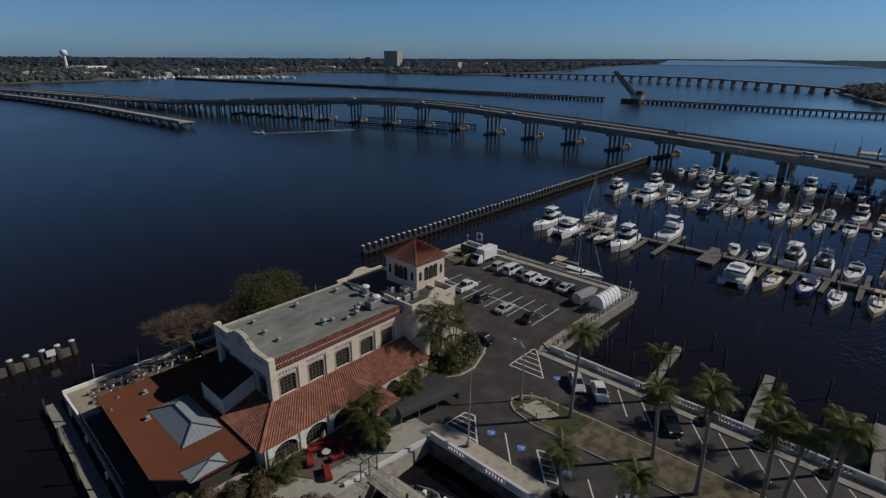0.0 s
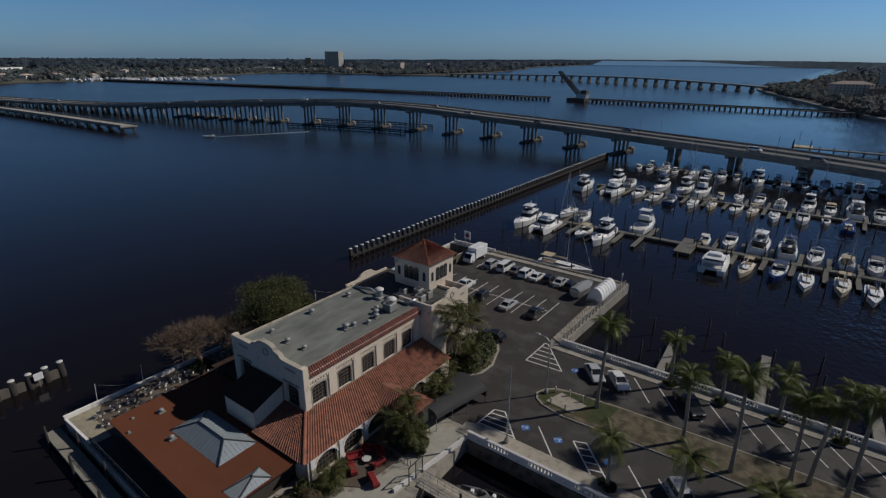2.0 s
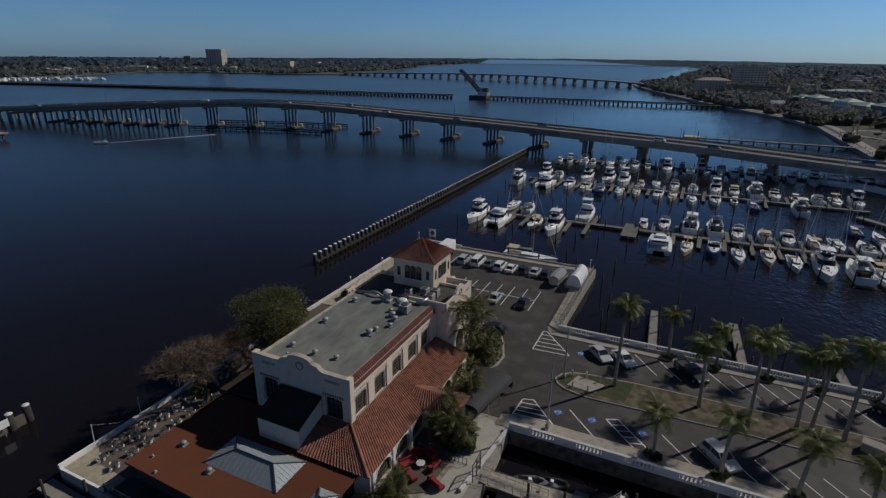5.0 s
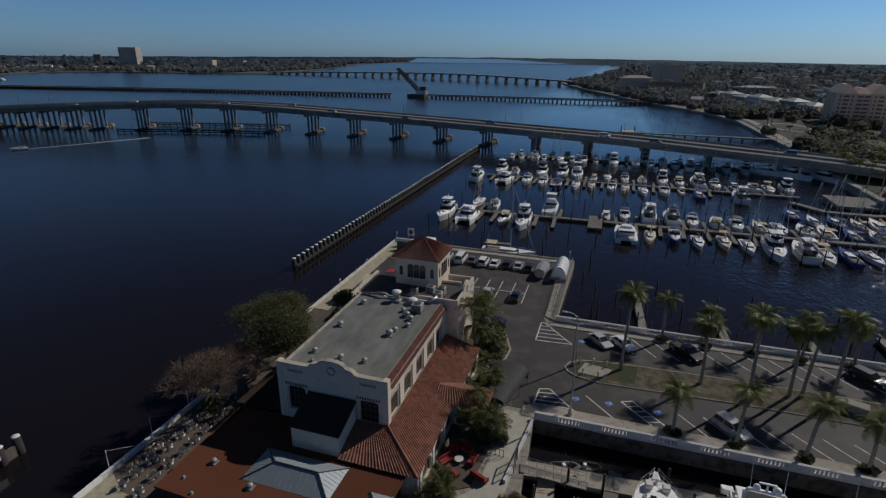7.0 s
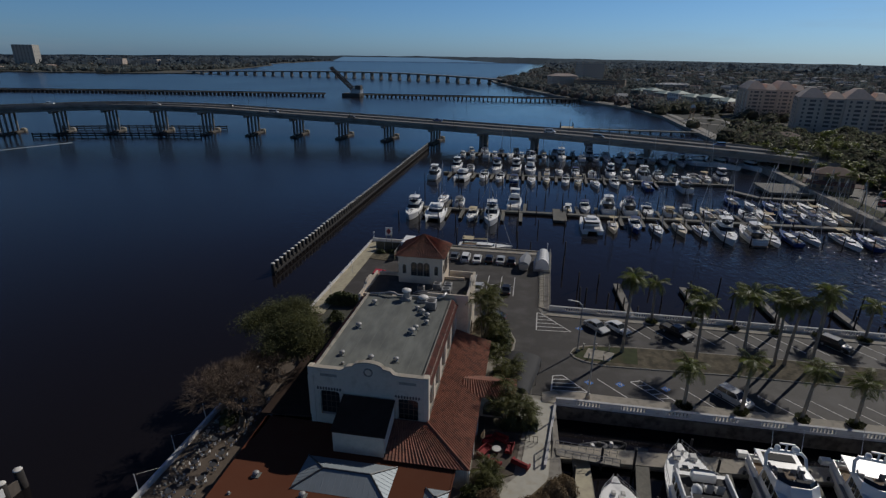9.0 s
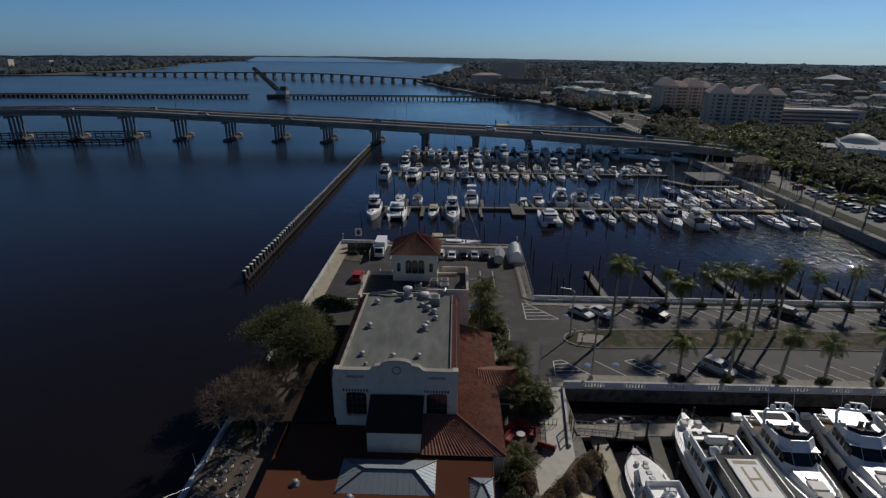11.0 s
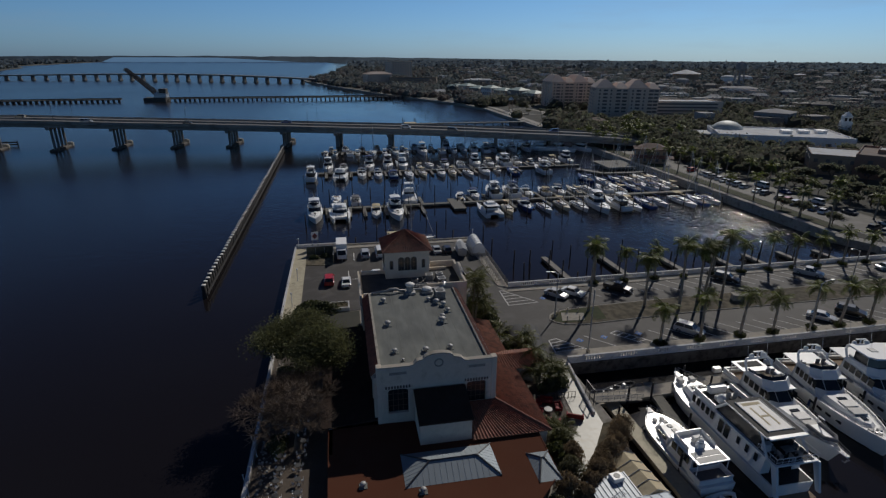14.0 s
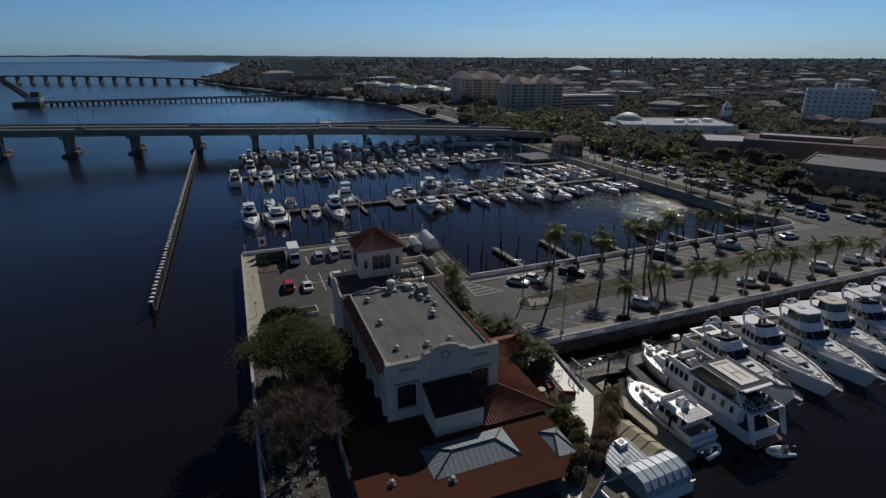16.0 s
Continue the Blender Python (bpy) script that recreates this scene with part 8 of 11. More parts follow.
def house_yacht():
    """A long enclosed yacht, its open stern deck towards the open water."""
    L, B, F = 21.0, 5.8, 1.9
    t = new_boat("motor_yacht", "long white yacht with an enclosed upper deck and open stern", L, B, F, group="yachts in the basin", fine=5.0, rise=0.12, rk=0.02)
    t.matrix_basis = pose(-21.6, 22.2, WL, 0, 0, 90)
    z, h1, h2 = 2.1, 4.4, 6.5
    add_house(t, -8.6, 5.6, B * 0.9, z - 0.1, h1, 2.2, 0.0, None)
    side_windows(t, -0.5, 4.0, 5, B * 0.435, 2.95, 3.95, 0.05, 0.3)
    side_windows(t, -3.3, -1.2, 2, B * 0.437, 2.3, 3.95, 0.06, 0.25, "side_door_pane")
    side_windows(t, -8.2, -4.0, 3, B * 0.435, 2.95, 3.9, 0.05, 0.9)
    part("rub_rail", Build().tube([(-10.4, -B * 0.46, 1.7), (-5, -B * 0.5, 1.75), (1, -B * 0.5, 1.9)], 0.07, 4), DARK_METAL, t)
    # upper deck, forward well and enclosed saloon
    part("upper_deck", Build().bevelbox(-10.4, -B * 0.47, h1, 3.9, B * 0.47, h1 + 0.16, 0.05), GEL, t)
    part("deck_carpet", Build().box(-10.1, -B * 0.42, h1 + 0.16, -7.4, B * 0.42, h1 + 0.18), CANVAS_BLACK, t)
    part("well_deck", Build().box(-0.4, -B * 0.4, h1 + 0.16, 3.3, B * 0.4, h1 + 0.18), CANVAS_BLACK, t)
    for s in (-1, 1):
        part("upper_glass", Build().loft([[(-7.3, s * B * 0.41, h1 + 0.16), (-0.4, s * B * 0.41, h1 + 0.16), (-0.4, s * B * 0.38, h1 + 0.16), (-7.3, s * B * 0.38, h1 + 0.16)], [(-7.6, s * B * 0.38, h2), (-1.9, s * B * 0.38, h2), (-1.9, s * B * 0.35, h2), (-7.6, s * B * 0.35, h2)]]), GLASS_DARK, t, "black glass side of the upper saloon")
        part("corner_post", Build().tube([(0.0, s * B * 0.42, h1 + 0.1), (-1.9, s * B * 0.4, h2 + 0.05)], 0.16, 4), GEL, t)
        part("corner_post", Build().tube([(-9.0, s * B * 0.45, h1 + 0.1), (-7.3, s * B * 0.4, h2 + 0.05)], 0.17, 4), GEL, t)
        part("well_coaming", Build().bevelbox(-0.4, s * B * 0.44 - 0.12, h1 + 0.16, 3.6, s * B * 0.44 + 0.12, h1 + 0.75, 0.06), GEL, t)
        part("stern_stair", Build().loft([[(-10.4, s * B * 0.46 - 0.3, h1), (-9.6, s * B * 0.46 - 0.3, h1), (-9.6, s * B * 0.46, h1), (-10.4, s * B * 0.46, h1)], [(-11.4, s * B * 0.46 - 0.3, 1.0), (-10.9, s * B * 0.46 - 0.3, 1.0), (-10.9, s * B * 0.46, 1.0), (-11.4, s * B * 0.46, 1.0)]]), GEL, t)
    part("saloon_front", Build().loft([[(-0.5, -B * 0.38, h1 + 0.16), (-0.5, B * 0.38, h1 + 0.16), (-0.3, B * 0.38, h1 + 0.16), (-0.3, -B * 0.38, h1 + 0.16)], [(-2.0, -B * 0.35, h2), (-2.0, B * 0.35, h2), (-1.85, B * 0.35, h2), (-1.85, -B * 0.35, h2)]]), GLASS_DARK, t)
    part("saloon_back", Build().bevelbox(-7.5, -B * 0.37, h1 + 0.16, -7.35, B * 0.37, h2, 0.02), GLASS_DARK, t)
    part("roof_frame", Build().bevelbox(-8.3, -B * 0.43, h2, -1.5, B * 0.43, h2 + 0.16, 0.05), CANVAS_BLACK, t)
    part("hardtop", Build().bevelbox(-7.5, -B * 0.29, h2 + 0.16, -2.2, B * 0.29, h2 + 0.26, 0.05), CANVAS_WHITE, t, "pale hard top panel in a black frame")
    for s in (-1, 1):
        part("roof_coaming", Build().bevelbox(-7.6, s * B * 0.285 - 0.07, h2 + 0.2, -2.1, s * B * 0.285 + 0.07, h2 + 0.33, 0.04), CANVAS_WHITE, t)
        part("roof_edge", Build().bevelbox(-8.4, s * B * 0.44 - 0.04, h2 + 0.02, -1.4, s * B * 0.44 + 0.04, h2 + 0.2, 0.02), GEL, t)
    part("roof_brow", Build().bevelbox(-8.8, -B * 0.42, h2 + 0.05, -8.2, B * 0.42, h2 + 0.25, 0.06), GEL, t)
    for x0_, x1_, y0_, y1_ in ((-6.6, -3.4, -0.75, -0.5), (-6.6, -3.4, 0.5, 0.75), (-5.2, -4.9, -0.5, 0.5), (-3.0, -2.5, -1.2, 1.2)):
        part("walk_strip", Build().box(x0_, y0_, h2 + 0.26, x1_, y1_, h2 + 0.275), CANVAS_TAN, t, "grey walking strip on the hard top")
    part("well_cover", Build().bevelbox(3.9, -1.5, z + 1.25, 5.6, 1.5, z + 1.4, 0.05), CANVAS_BLACK, t, "black canvas cover")
    # forward helm
    part("helm_console", Build().bevelbox(2.4, -1.2, h1 + 0.16, 3.3, 1.2, h1 + 1.15, 0.1), GEL, t)
    part("windscreen", Build().loft([[(3.2, -1.9, h1 + 0.7), (3.6, -1.0, h1 + 0.8), (3.6, 1.0, h1 + 0.8), (3.2, 1.9, h1 + 0.7)], [(2.8, -1.8, h1 + 1.25), (3.1, -0.95, h1 + 1.35), (3.1, 0.95, h1 + 1.35), (2.8, 1.8, h1 + 1.25)]], cap=False, closed=False), GLASS_DARK, t)
    for k in range(3):
        part("helm_seat", Build().bevelbox(0.9, -1.5 + k * 1.05, h1 + 0.18, 1.6, -0.75 + k * 1.05, h1 + 0.75, 0.08).bevelbox(0.75, -1.5 + k * 1.05, h1 + 0.7, 0.95, -0.75 + k * 1.05, h1 + 1.4, 0.08), CANVAS_WHITE, t)
    part("satellite_dome", Build().ball((0.2, 1.4, h1 + 1.1), 0.55, 0.55, 0.7, 10, 6), GEL, t, smooth=True)
    # foredeck
    part("trunk_cabin", Build().loft([[(3.4, -B * 0.36, z), (7.6, -B * 0.24, z + 0.1), (8.2, 0, z + 0.1), (7.6, B * 0.24, z + 0.1), (3.4, B * 0.36, z)], [(3.4, -B * 0.33, z + 1.2), (7.0, -B * 0.2, z + 0.7), (7.6, 0, z + 0.7), (7.0, B * 0.2, z + 0.7), (3.4, B * 0.33, z + 1.2)]]), GEL, t)
    for s in (-1, 1):
        part("deck_hatch", Build().bevelbox(6.0, s * 0.6 - 0.3, z + 0.85, 6.6, s * 0.6 + 0.3, z + 1.0, 0.03), GLASS_DARK, t)
        part("storage_bin", Build().bevelbox(8.3, s * 0.9 - 0.4, z + 0.1, 9.2, s * 0.9 + 0.4, z + 0.7, 0.06), DECK_GREY, t)
    part("windlass", Build().cyl(9.7, 0, z + 0.1, z + 0.6, 0.2, 0.15, 8), METAL, t)
    pulpit(t, L, B, F, 5.0, 4.0, 0.9, 0.02, 0.12)
    # stern deck rails and furniture
    for pts in ([(-7.6, -B * 0.46, 0), (-10.3, -B * 0.46, 0)], [(-10.3, -B * 0.46, 0), (-10.3, B * 0.46, 0)], [(-10.3, B * 0.46, 0), (-7.6, B * 0.46, 0)]):
        a, b = Vector(pts[0]), Vector(pts[1])
        r = Build()
        for hh in (h1 + 0.6, h1 + 1.05):
            r.tube([a + Vector((0, 0, hh)), b + Vector((0, 0, hh))], 0.05 if hh > h1 + 1 else 0.03, 4)
        n = int((b - a).length / 0.7)
        for k in range(n + 1):
            p = a.lerp(b, k / n)
            r.tube([p + Vector((0, 0, h1 + 0.1)), p + Vector((0, 0, h1 + 1.05))], 0.03, 4)
        part("deck_rail", r, WHITE_METAL, t)
    part("deck_table", Build().bevelbox(-9.3, -0.6, h1 + 0.8, -8.3, 0.6, h1 + 0.88, 0.03).cyl(-8.8, 0, h1 + 0.18, h1 + 0.8, 0.1, 0.1, 6), METAL, t)
    for k, (cx, cy) in enumerate(((-9.2, -1.2), (-8.4, -1.2), (-9.2, 1.2), (-8.4, 1.2), (-9.8, 0.2))):
        part("deck_chair", Build().bevelbox(cx - 0.28, cy - 0.28, h1 + 0.5, cx + 0.28, cy + 0.28, h1 + 0.6, 0.03).bevelbox(cx - 0.28, cy + (0.2 if cy > 0 else -0.28), h1 + 0.6, cx + 0.28, cy + (0.28 if cy > 0 else -0.2), h1 + 1.1, 0.03).box(cx - 0.25, cy - 0.25, h1 + 0.18, cx - 0.2, cy + 0.25, h1 + 0.5).box(cx + 0.2, cy - 0.25, h1 + 0.18, cx + 0.25, cy + 0.25, h1 + 0.5), CANVAS_GREY if k % 2 else METAL, t)
    part("side_cabinet", Build().bevelbox(-8.2, B * 0.22, h1 + 0.16, -7.5, B * 0.38, h1 + 1.1, 0.05), GEL, t)
    part("stern_deck", Build().box(-10.4, -B * 0.42, F + 0.02, -8.6, B * 0.42, F + 0.06), CANVAS_BLACK, t)
    part("saloon_doors", Build().bevelbox(-8.66, -1.4, F + 0.06, -8.6, 1.4, h1 - 0.2, 0.01), GLASS_DARK, t)
    part("swim_platform", Build().bevelbox(-11.6, -B * 0.44, 0.35, -10.45, B * 0.44, 0.5, 0.04), TEAK, t)
    return t


house_yacht()


def trawler_yacht():
    """A trunk cabin yacht with a raised pilothouse, low hard top and a dinghy platform."""
    L, B, F = 13.0, 4.9, 1.5
    t = new_boat("motor_yacht", "white pilothouse yacht with dark aft windows at a finger dock", L, B, F, group="yachts in the basin", fine=4.0, rise=0.15, rk=0.02)
    t.matrix_basis = pose(-29.7, 19.8, WL, 0, 0, 92)
    z = 1.7
    part("trunk_cabin", Build().loft([[(0.4, -B * 0.36, z - 0.1), (3.6, -B * 0.24, z), (4.3, 0, z), (3.6, B * 0.24, z), (0.4, B * 0.36, z - 0.1)], [(0.4, -B * 0.32, z + 1.0), (3.0, -B * 0.2, z + 0.75), (3.7, 0, z + 0.75), (3.0, B * 0.2, z + 0.75), (0.4, B * 0.32, z + 1.0)]]), GEL, t)
    side_windows(t, 0.6, 2.6, 2, B * 0.325, z + 0.25, z + 0.7, 0.03, 0.25)
    add_house(t, -4.2, 1.0, B * 0.84, z - 0.1, z + 1.9, 1.4, 0.1, None, name="pilothouse")
    side_windows(t, -3.9, -0.6, 3, B * 0.402, z + 0.75, z + 1.65, 0.05, 0.25)
    part("aft_window", Build().bevelbox(-4.26, -B * 0.34, z + 0.6, -4.18, B * 0.34, z + 1.7, 0.02), GLASS_DARK, t)
    for k in range(3):
        part("windscreen_pane", Build().loft([[(0.66, -1.1 + k * 0.75, z + 0.75), (0.66, -0.45 + k * 0.75, z + 0.75), (-0.1, -0.45 + k * 0.75, z + 1.75), (-0.1, -1.1 + k * 0.75, z + 1.75)], [(0.7, -1.1 + k * 0.75, z + 0.78), (0.7, -0.45 + k * 0.75, z + 0.78), (-0.06, -0.45 + k * 0.75, z + 1.78), (-0.06, -1.1 + k * 0.75, z + 1.78)]]), GLASS_DARK, t)
    part("hardtop", Build().bevelbox(-5.4, -B * 0.43, z + 1.9, -0.3, B * 0.43, z + 2.05, 0.06), GEL, t)
    for k in range(2):
        part("roof_panel", Build().bevelbox(-5.2 + k * 0.9, -B * 0.36, z + 2.05, -4.4 + k * 0.9, B * 0.36, z + 2.09, 0.01), DECK_GREY, t, "pale grey roof panel")
    for s in (-1, 1):
        part("flybridge_coaming", Build().bevelbox(-3.2, s * B * 0.36 - 0.08, z + 2.05, -0.6, s * B * 0.36 + 0.08, z + 2.6, 0.05), GEL, t)
        part("top_post", Build().tube([(-5.2, s * B * 0.4, F), (-5.2, s * B * 0.4, z + 1.95)], 0.06, 5), GEL, t)
    part("flybridge_front", Build().bevelbox(-0.75, -B * 0.36, z + 2.05, -0.5, B * 0.36, z + 2.65, 0.06), GEL, t)
    part("helm_seat", Build().bevelbox(-2.2, -0.9, z + 2.05, -1.6, 0.3, z + 2.75, 0.08), CANVAS_WHITE, t)
    part("radar_dome", Build().ball((-2.9, 0.0, z + 3.0), 0.35, 0.35, 0.25, 8, 5), GEL, t, smooth=True)
    part("roof_locker", Build().bevelbox(-3.2, -0.5, z + 2.05, -2.6, 0.5, z + 2.75, 0.08), GEL, t)
    part("mast", Build().tube([(-2.9, 0.6, z + 2.05), (-3.3, 0.6, z + 4.6)], 0.05, 5), WHITE_METAL, t)
    for k in range(3):
        part("deck_hatch", Build().bevelbox(1.2 + k * 0.95, -0.3, z + 0.78 - k * 0.02, 1.75 + k * 0.95, 0.3, z + 1.02 - k * 0.08, 0.03), DECK_GREY, t)
    for s in (-1, 1):
        part("deck_box", Build().bevelbox(4.4, s * 0.5 - 0.22, z, 4.9, s * 0.5 + 0.22, z + 0.35, 0.04), DECK_GREY, t)
    part("cockpit_sole", Build().box(-6.0, -B * 0.4, F + 0.02, -4.2, B * 0.4, F + 0.06), CANVAS_GREY, t)
    part("transom", Build().bevelbox(-6.15, -B * 0.43, F, -6.0, B * 0.43, F + 0.7, 0.04), GEL, t)
    for s in (-1, 1):
        part("cockpit_side", Build().bevelbox(-6.1, s * B * 0.43 - 0.08, F, -4.1, s * B * 0.43 + 0.08, F + 0.7, 0.03), GEL, t)
    part("swim_platform", Build().bevelbox(-7.0, -B * 0.42, 0.3, -6.2, B * 0.42, 0.42, 0.04), TEAK, t)
    pulpit(t, L, B, F, 4.0, 0.8, 0.7, 0.02, 0.15)
    return t


trawler_yacht()


def dinghy(x, y, heading, z, label, skin=None):
    t = thing("dinghy", label, "dinghy", "dinghies in the basin", pose(x, y, z, 0, 0, heading))
    tube = [(-1.5, -0.7, 0.25), (0.6, -0.7, 0.28), (1.4, -0.35, 0.4), (1.7, 0, 0.46), (1.4, 0.35, 0.4), (0.6, 0.7, 0.28), (-1.5, 0.7, 0.25)]
    part("tube", Build().tube(tube, 0.24, 7), skin or GEL, t, smooth=True)
    part("floor", Build().box(-1.45, -0.6, 0.05, 1.2, 0.6, 0.14), CANVAS_GREY, t)
    part("outboard_motor", Build().bevelbox(-1.95, -0.18, 0.1, -1.5, 0.18, 0.95, 0.05), DARK_METAL, t)
    part("console", Build().bevelbox(-0.3, -0.25, 0.1, 0.1, 0.25, 0.8, 0.04), GEL, t)


dinghy(-29.6, 12.3, 10, WL + 0.3, "small grey and white dinghy behind a yacht")
dinghy(-21.4, 9.4, 165, WL + 0.0, "white dinghy with a blue cover afloat")
dinghy(-31.6, 33.2, 20, WL, "dark inflatable dinghy at the basin dock", CANVAS_GREY)
dinghy(-29.2, 34.0, 12, WL, "dark grey inflatable boat under the seawall", CANVAS_BLACK)
dinghy(-28.6, 31.6, 5, WL, "small pale blue skiff at the dock", CLEAR_PLASTIC)

dock("dock", -36.6, 31.0, 62.0, 36.6, 2.4, "pale concrete dock along the yacht basin", -1.1, 10, "docks in the yacht basin", PALE_CONCRETE)
dock("finger_dock", -33.4, 31.0, -32.9, 12.0, 1.9, "tan concrete finger dock beside a yacht", -1.1, 7, "docks in the yacht basin", TAN_DECK)
for x in (-25.8, -16.6, -7.2, 0.6, 8.6, 16.8, 25.2, 33.4, 41.6):
    dock("finger_dock", x, 33.6, x - 1.8, 20.0, 1.4, "pale timber finger dock between yachts", -1.15, 6, "docks in the yacht basin")
for k, x in enumerate((-14.0, -4.6, 5.2, 15.6, 26.2)):
    bx = thing("dock_box", "white dock box on the yacht dock", "dock box", "dock boxes", pose(x, 34.2 + k * 0.5, -1.1))
    part("body", Build().bevelbox(-0.6, -0.35, 0, 0.6, 0.35, 0.6, 0.04), GEL, bx)
    part("lid", Build().bevelbox(-0.63, -0.38, 0.6, 0.63, 0.38, 0.75, 0.05), GEL, bx)
gw = thing("gangway", "pale metal gangway with rails down to the dock", "gangway", m=pose(-36.4, 29.6, 0.05, 0, 0, 6))
part("ramp", Build().loft([[(0, -0.75, 0), (7.5, -0.75, -1.15), (7.5, 0.75, -1.15), (0, 0.75, 0)], [(0, -0.75, 0.08), (7.5, -0.75, -1.07), (7.5, 0.75, -1.07), (0, 0.75, 0.08)]]), CONCRETE, gw)
for s in (-0.75, 0.75):
    g = Build().tube([(0, s, 1.0), (7.5, s, -0.1)], 0.04, 4).tube([(0, s, 0.55), (7.5, s, -0.55)], 0.03, 4)
    for k in range(9):
        g.tube([(k * 0.93, s, -0.143 * k), (k * 0.93, s, 1.0 - 0.137 * k)], 0.03, 4)
    part("rail", g, METAL, gw)

# canopy boats near the path
HOOP = ((-2.0, 1.3), (-2.0, 2.7), (-1.3, 3.3), (0, 3.55), (1.3, 3.3), (2.0, 2.7), (2.0, 1.3))
cb = thing("canopy_boat", "work boat under a pale blue plastic canopy", "boat", m=pose(-41.0, 10.4, WL, 0, 0, 3))
part("hull", Build().bevelbox(-5.2, -2.0, -0.4, 5.2, 2.0, 1.3, 0.15), GEL, cb)
for k in range(6):
    x0 = -2.0 + k * 1.05
    part("canopy_panel", Build().loft([[(x0 + 1.05 * q, y, z) for y, z in HOOP] for q in (0.0, 1.0)], cap=False, closed=False), CLEAR_PLASTIC, cb, "pale blue plastic sheet")
    part("canopy_hoop", Build().tube([(x0, y * 1.01, z + 0.03) for y, z in HOOP], 0.05, 4), WHITE_METAL, cb)
part("canopy_hoop", Build().tube([(4.3, y * 1.01, z + 0.03) for y, z in HOOP], 0.05, 4), WHITE_METAL, cb)
part("gunwale", Build().box(-5.2, -2.02, 1.28, 5.2, -1.85, 1.6).box(-5.2, 1.85, 1.28, 5.2, 2.02, 1.6), GEL, cb)
part("deck", Build().box(-4.9, -1.8, 1.3, -2.0, 1.8, 1.35), TIMBER, cb)
part("cargo", Build().bevelbox(-4.0, -1.2, 1.35, -3.2, -0.3, 1.9, 0.06), CANVAS_TAN, cb)
part("fender", Build().tube([(5.3, -1.2, 0.3), (5.3, -1.2, 1.1)], 0.18, 8), CANVAS_WHITE, cb)
sh = thing("houseboat", "small houseboat with a pale blue ribbed metal roof", "boat", m=pose(-41.6, 13.7, WL, 0, 0, 8))
part("hull", Build().bevelbox(-2.6, -1.6, -0.4, 2.6, 1.6, 1.0, 0.1), GEL, sh)
part("cabin", Build().box(-2.2, -1.4, 1.0, 2.0, 1.4, 2.5), GEL_CREAM, sh)
part("roof", Build().loft([[(-2.6, -1.8, 2.5), (2.3, -1.8, 2.5), (2.3, 1.8, 2.9), (-2.6, 1.8, 2.9)], [(-2.6, -1.8, 2.58), (2.3, -1.8, 2.58), (2.3, 1.8, 2.98), (-2.6, 1.8, 2.98)]]), CLEAR_PLASTIC, sh)
for k in range(9):
    part("roof_rib", Build().loft([[(-2.4 + k * 0.56, -1.8, 2.58), (-2.34 + k * 0.56, -1.8, 2.58), (-2.34 + k * 0.56, 1.8, 2.98), (-2.4 + k * 0.56, 1.8, 2.98)], [(-2.4 + k * 0.56, -1.8, 2.64), (-2.34 + k * 0.56, -1.8, 2.64), (-2.34 + k * 0.56, 1.8, 3.04), (-2.4 + k * 0.56, 1.8, 3.04)]]), METAL_ROOF, sh)
part("air_conditioner", Build().bevelbox(0.2, 0.6, 2.9, 1.5, 1.7, 3.4, 0.05), WHITE_METAL, sh)
part("fan_grille", Build().cyl(0.85, 1.15, 3.4, 3.43, 0.36, 0.36, 12), DARK_METAL, sh)
lad = thing("ladder", "white metal ladder lying on the houseboat roof", "ladder", m=pose(-41.8, 12.9, WL + 2.72, 6, 0, 24))
for s in (-0.25, 0.25):
    part("rail", Build().tube([(-1.5, s, 0), (1.5, s, 0)], 0.05, 4), WHITE_METAL, lad)
for k in range(8):
    part("rung", Build().tube([(-1.3 + k * 0.37, -0.25, 0), (-1.3 + k * 0.37, 0.25, 0)], 0.035, 4), WHITE_METAL, lad)
tc = thing("canopy_boat", "small boat under a tan canvas cover", "boat", m=pose(-38.0, 15.6, WL, 0, 0, 97))
part("hull", hull_build(7.4, 3.4, 1.3), GEL_CREAM, tc)
for k in range(4):
    x0 = -3.2 + k * 1.5
    part("canopy_panel", Build().loft([[(x, y * q, z + q * 0.2) for y, z in ((-1.75, 1.4), (-1.7, 2.3), (0, 3.1), (1.7, 2.3), (1.75, 1.4))] for x, q in ((x0, 1.0), (x0 + 0.75, 0.96), (x0 + 1.5, 1.0))], cap=False, closed=False), CANVAS_TAN, tc, "tan canvas cover on a ridge")
part("end_curtain", Build().loft([[(-3.2, y, z + 0.2) for y, z in ((-1.75, 1.2), (-1.7, 2.3), (0, 3.1), (1.7, 2.3), (1.75, 1.2))], [(-3.24, y, z + 0.2) for y, z in ((-1.75, 1.2), (-1.7, 2.3), (0, 3.1), (1.7, 2.3), (1.75, 1.2))]]), CANVAS_TAN, tc)
pf = Build()
for k in range(5):
    part("canopy_frame", Build().tube([(-3.2 + k * 1.5, y, z + 0.22) for y, z in ((-1.78, 0.8), (-1.73, 2.32), (0, 3.13), (1.73, 2.32), (1.78, 0.8))], 0.045, 4), METAL, tc)

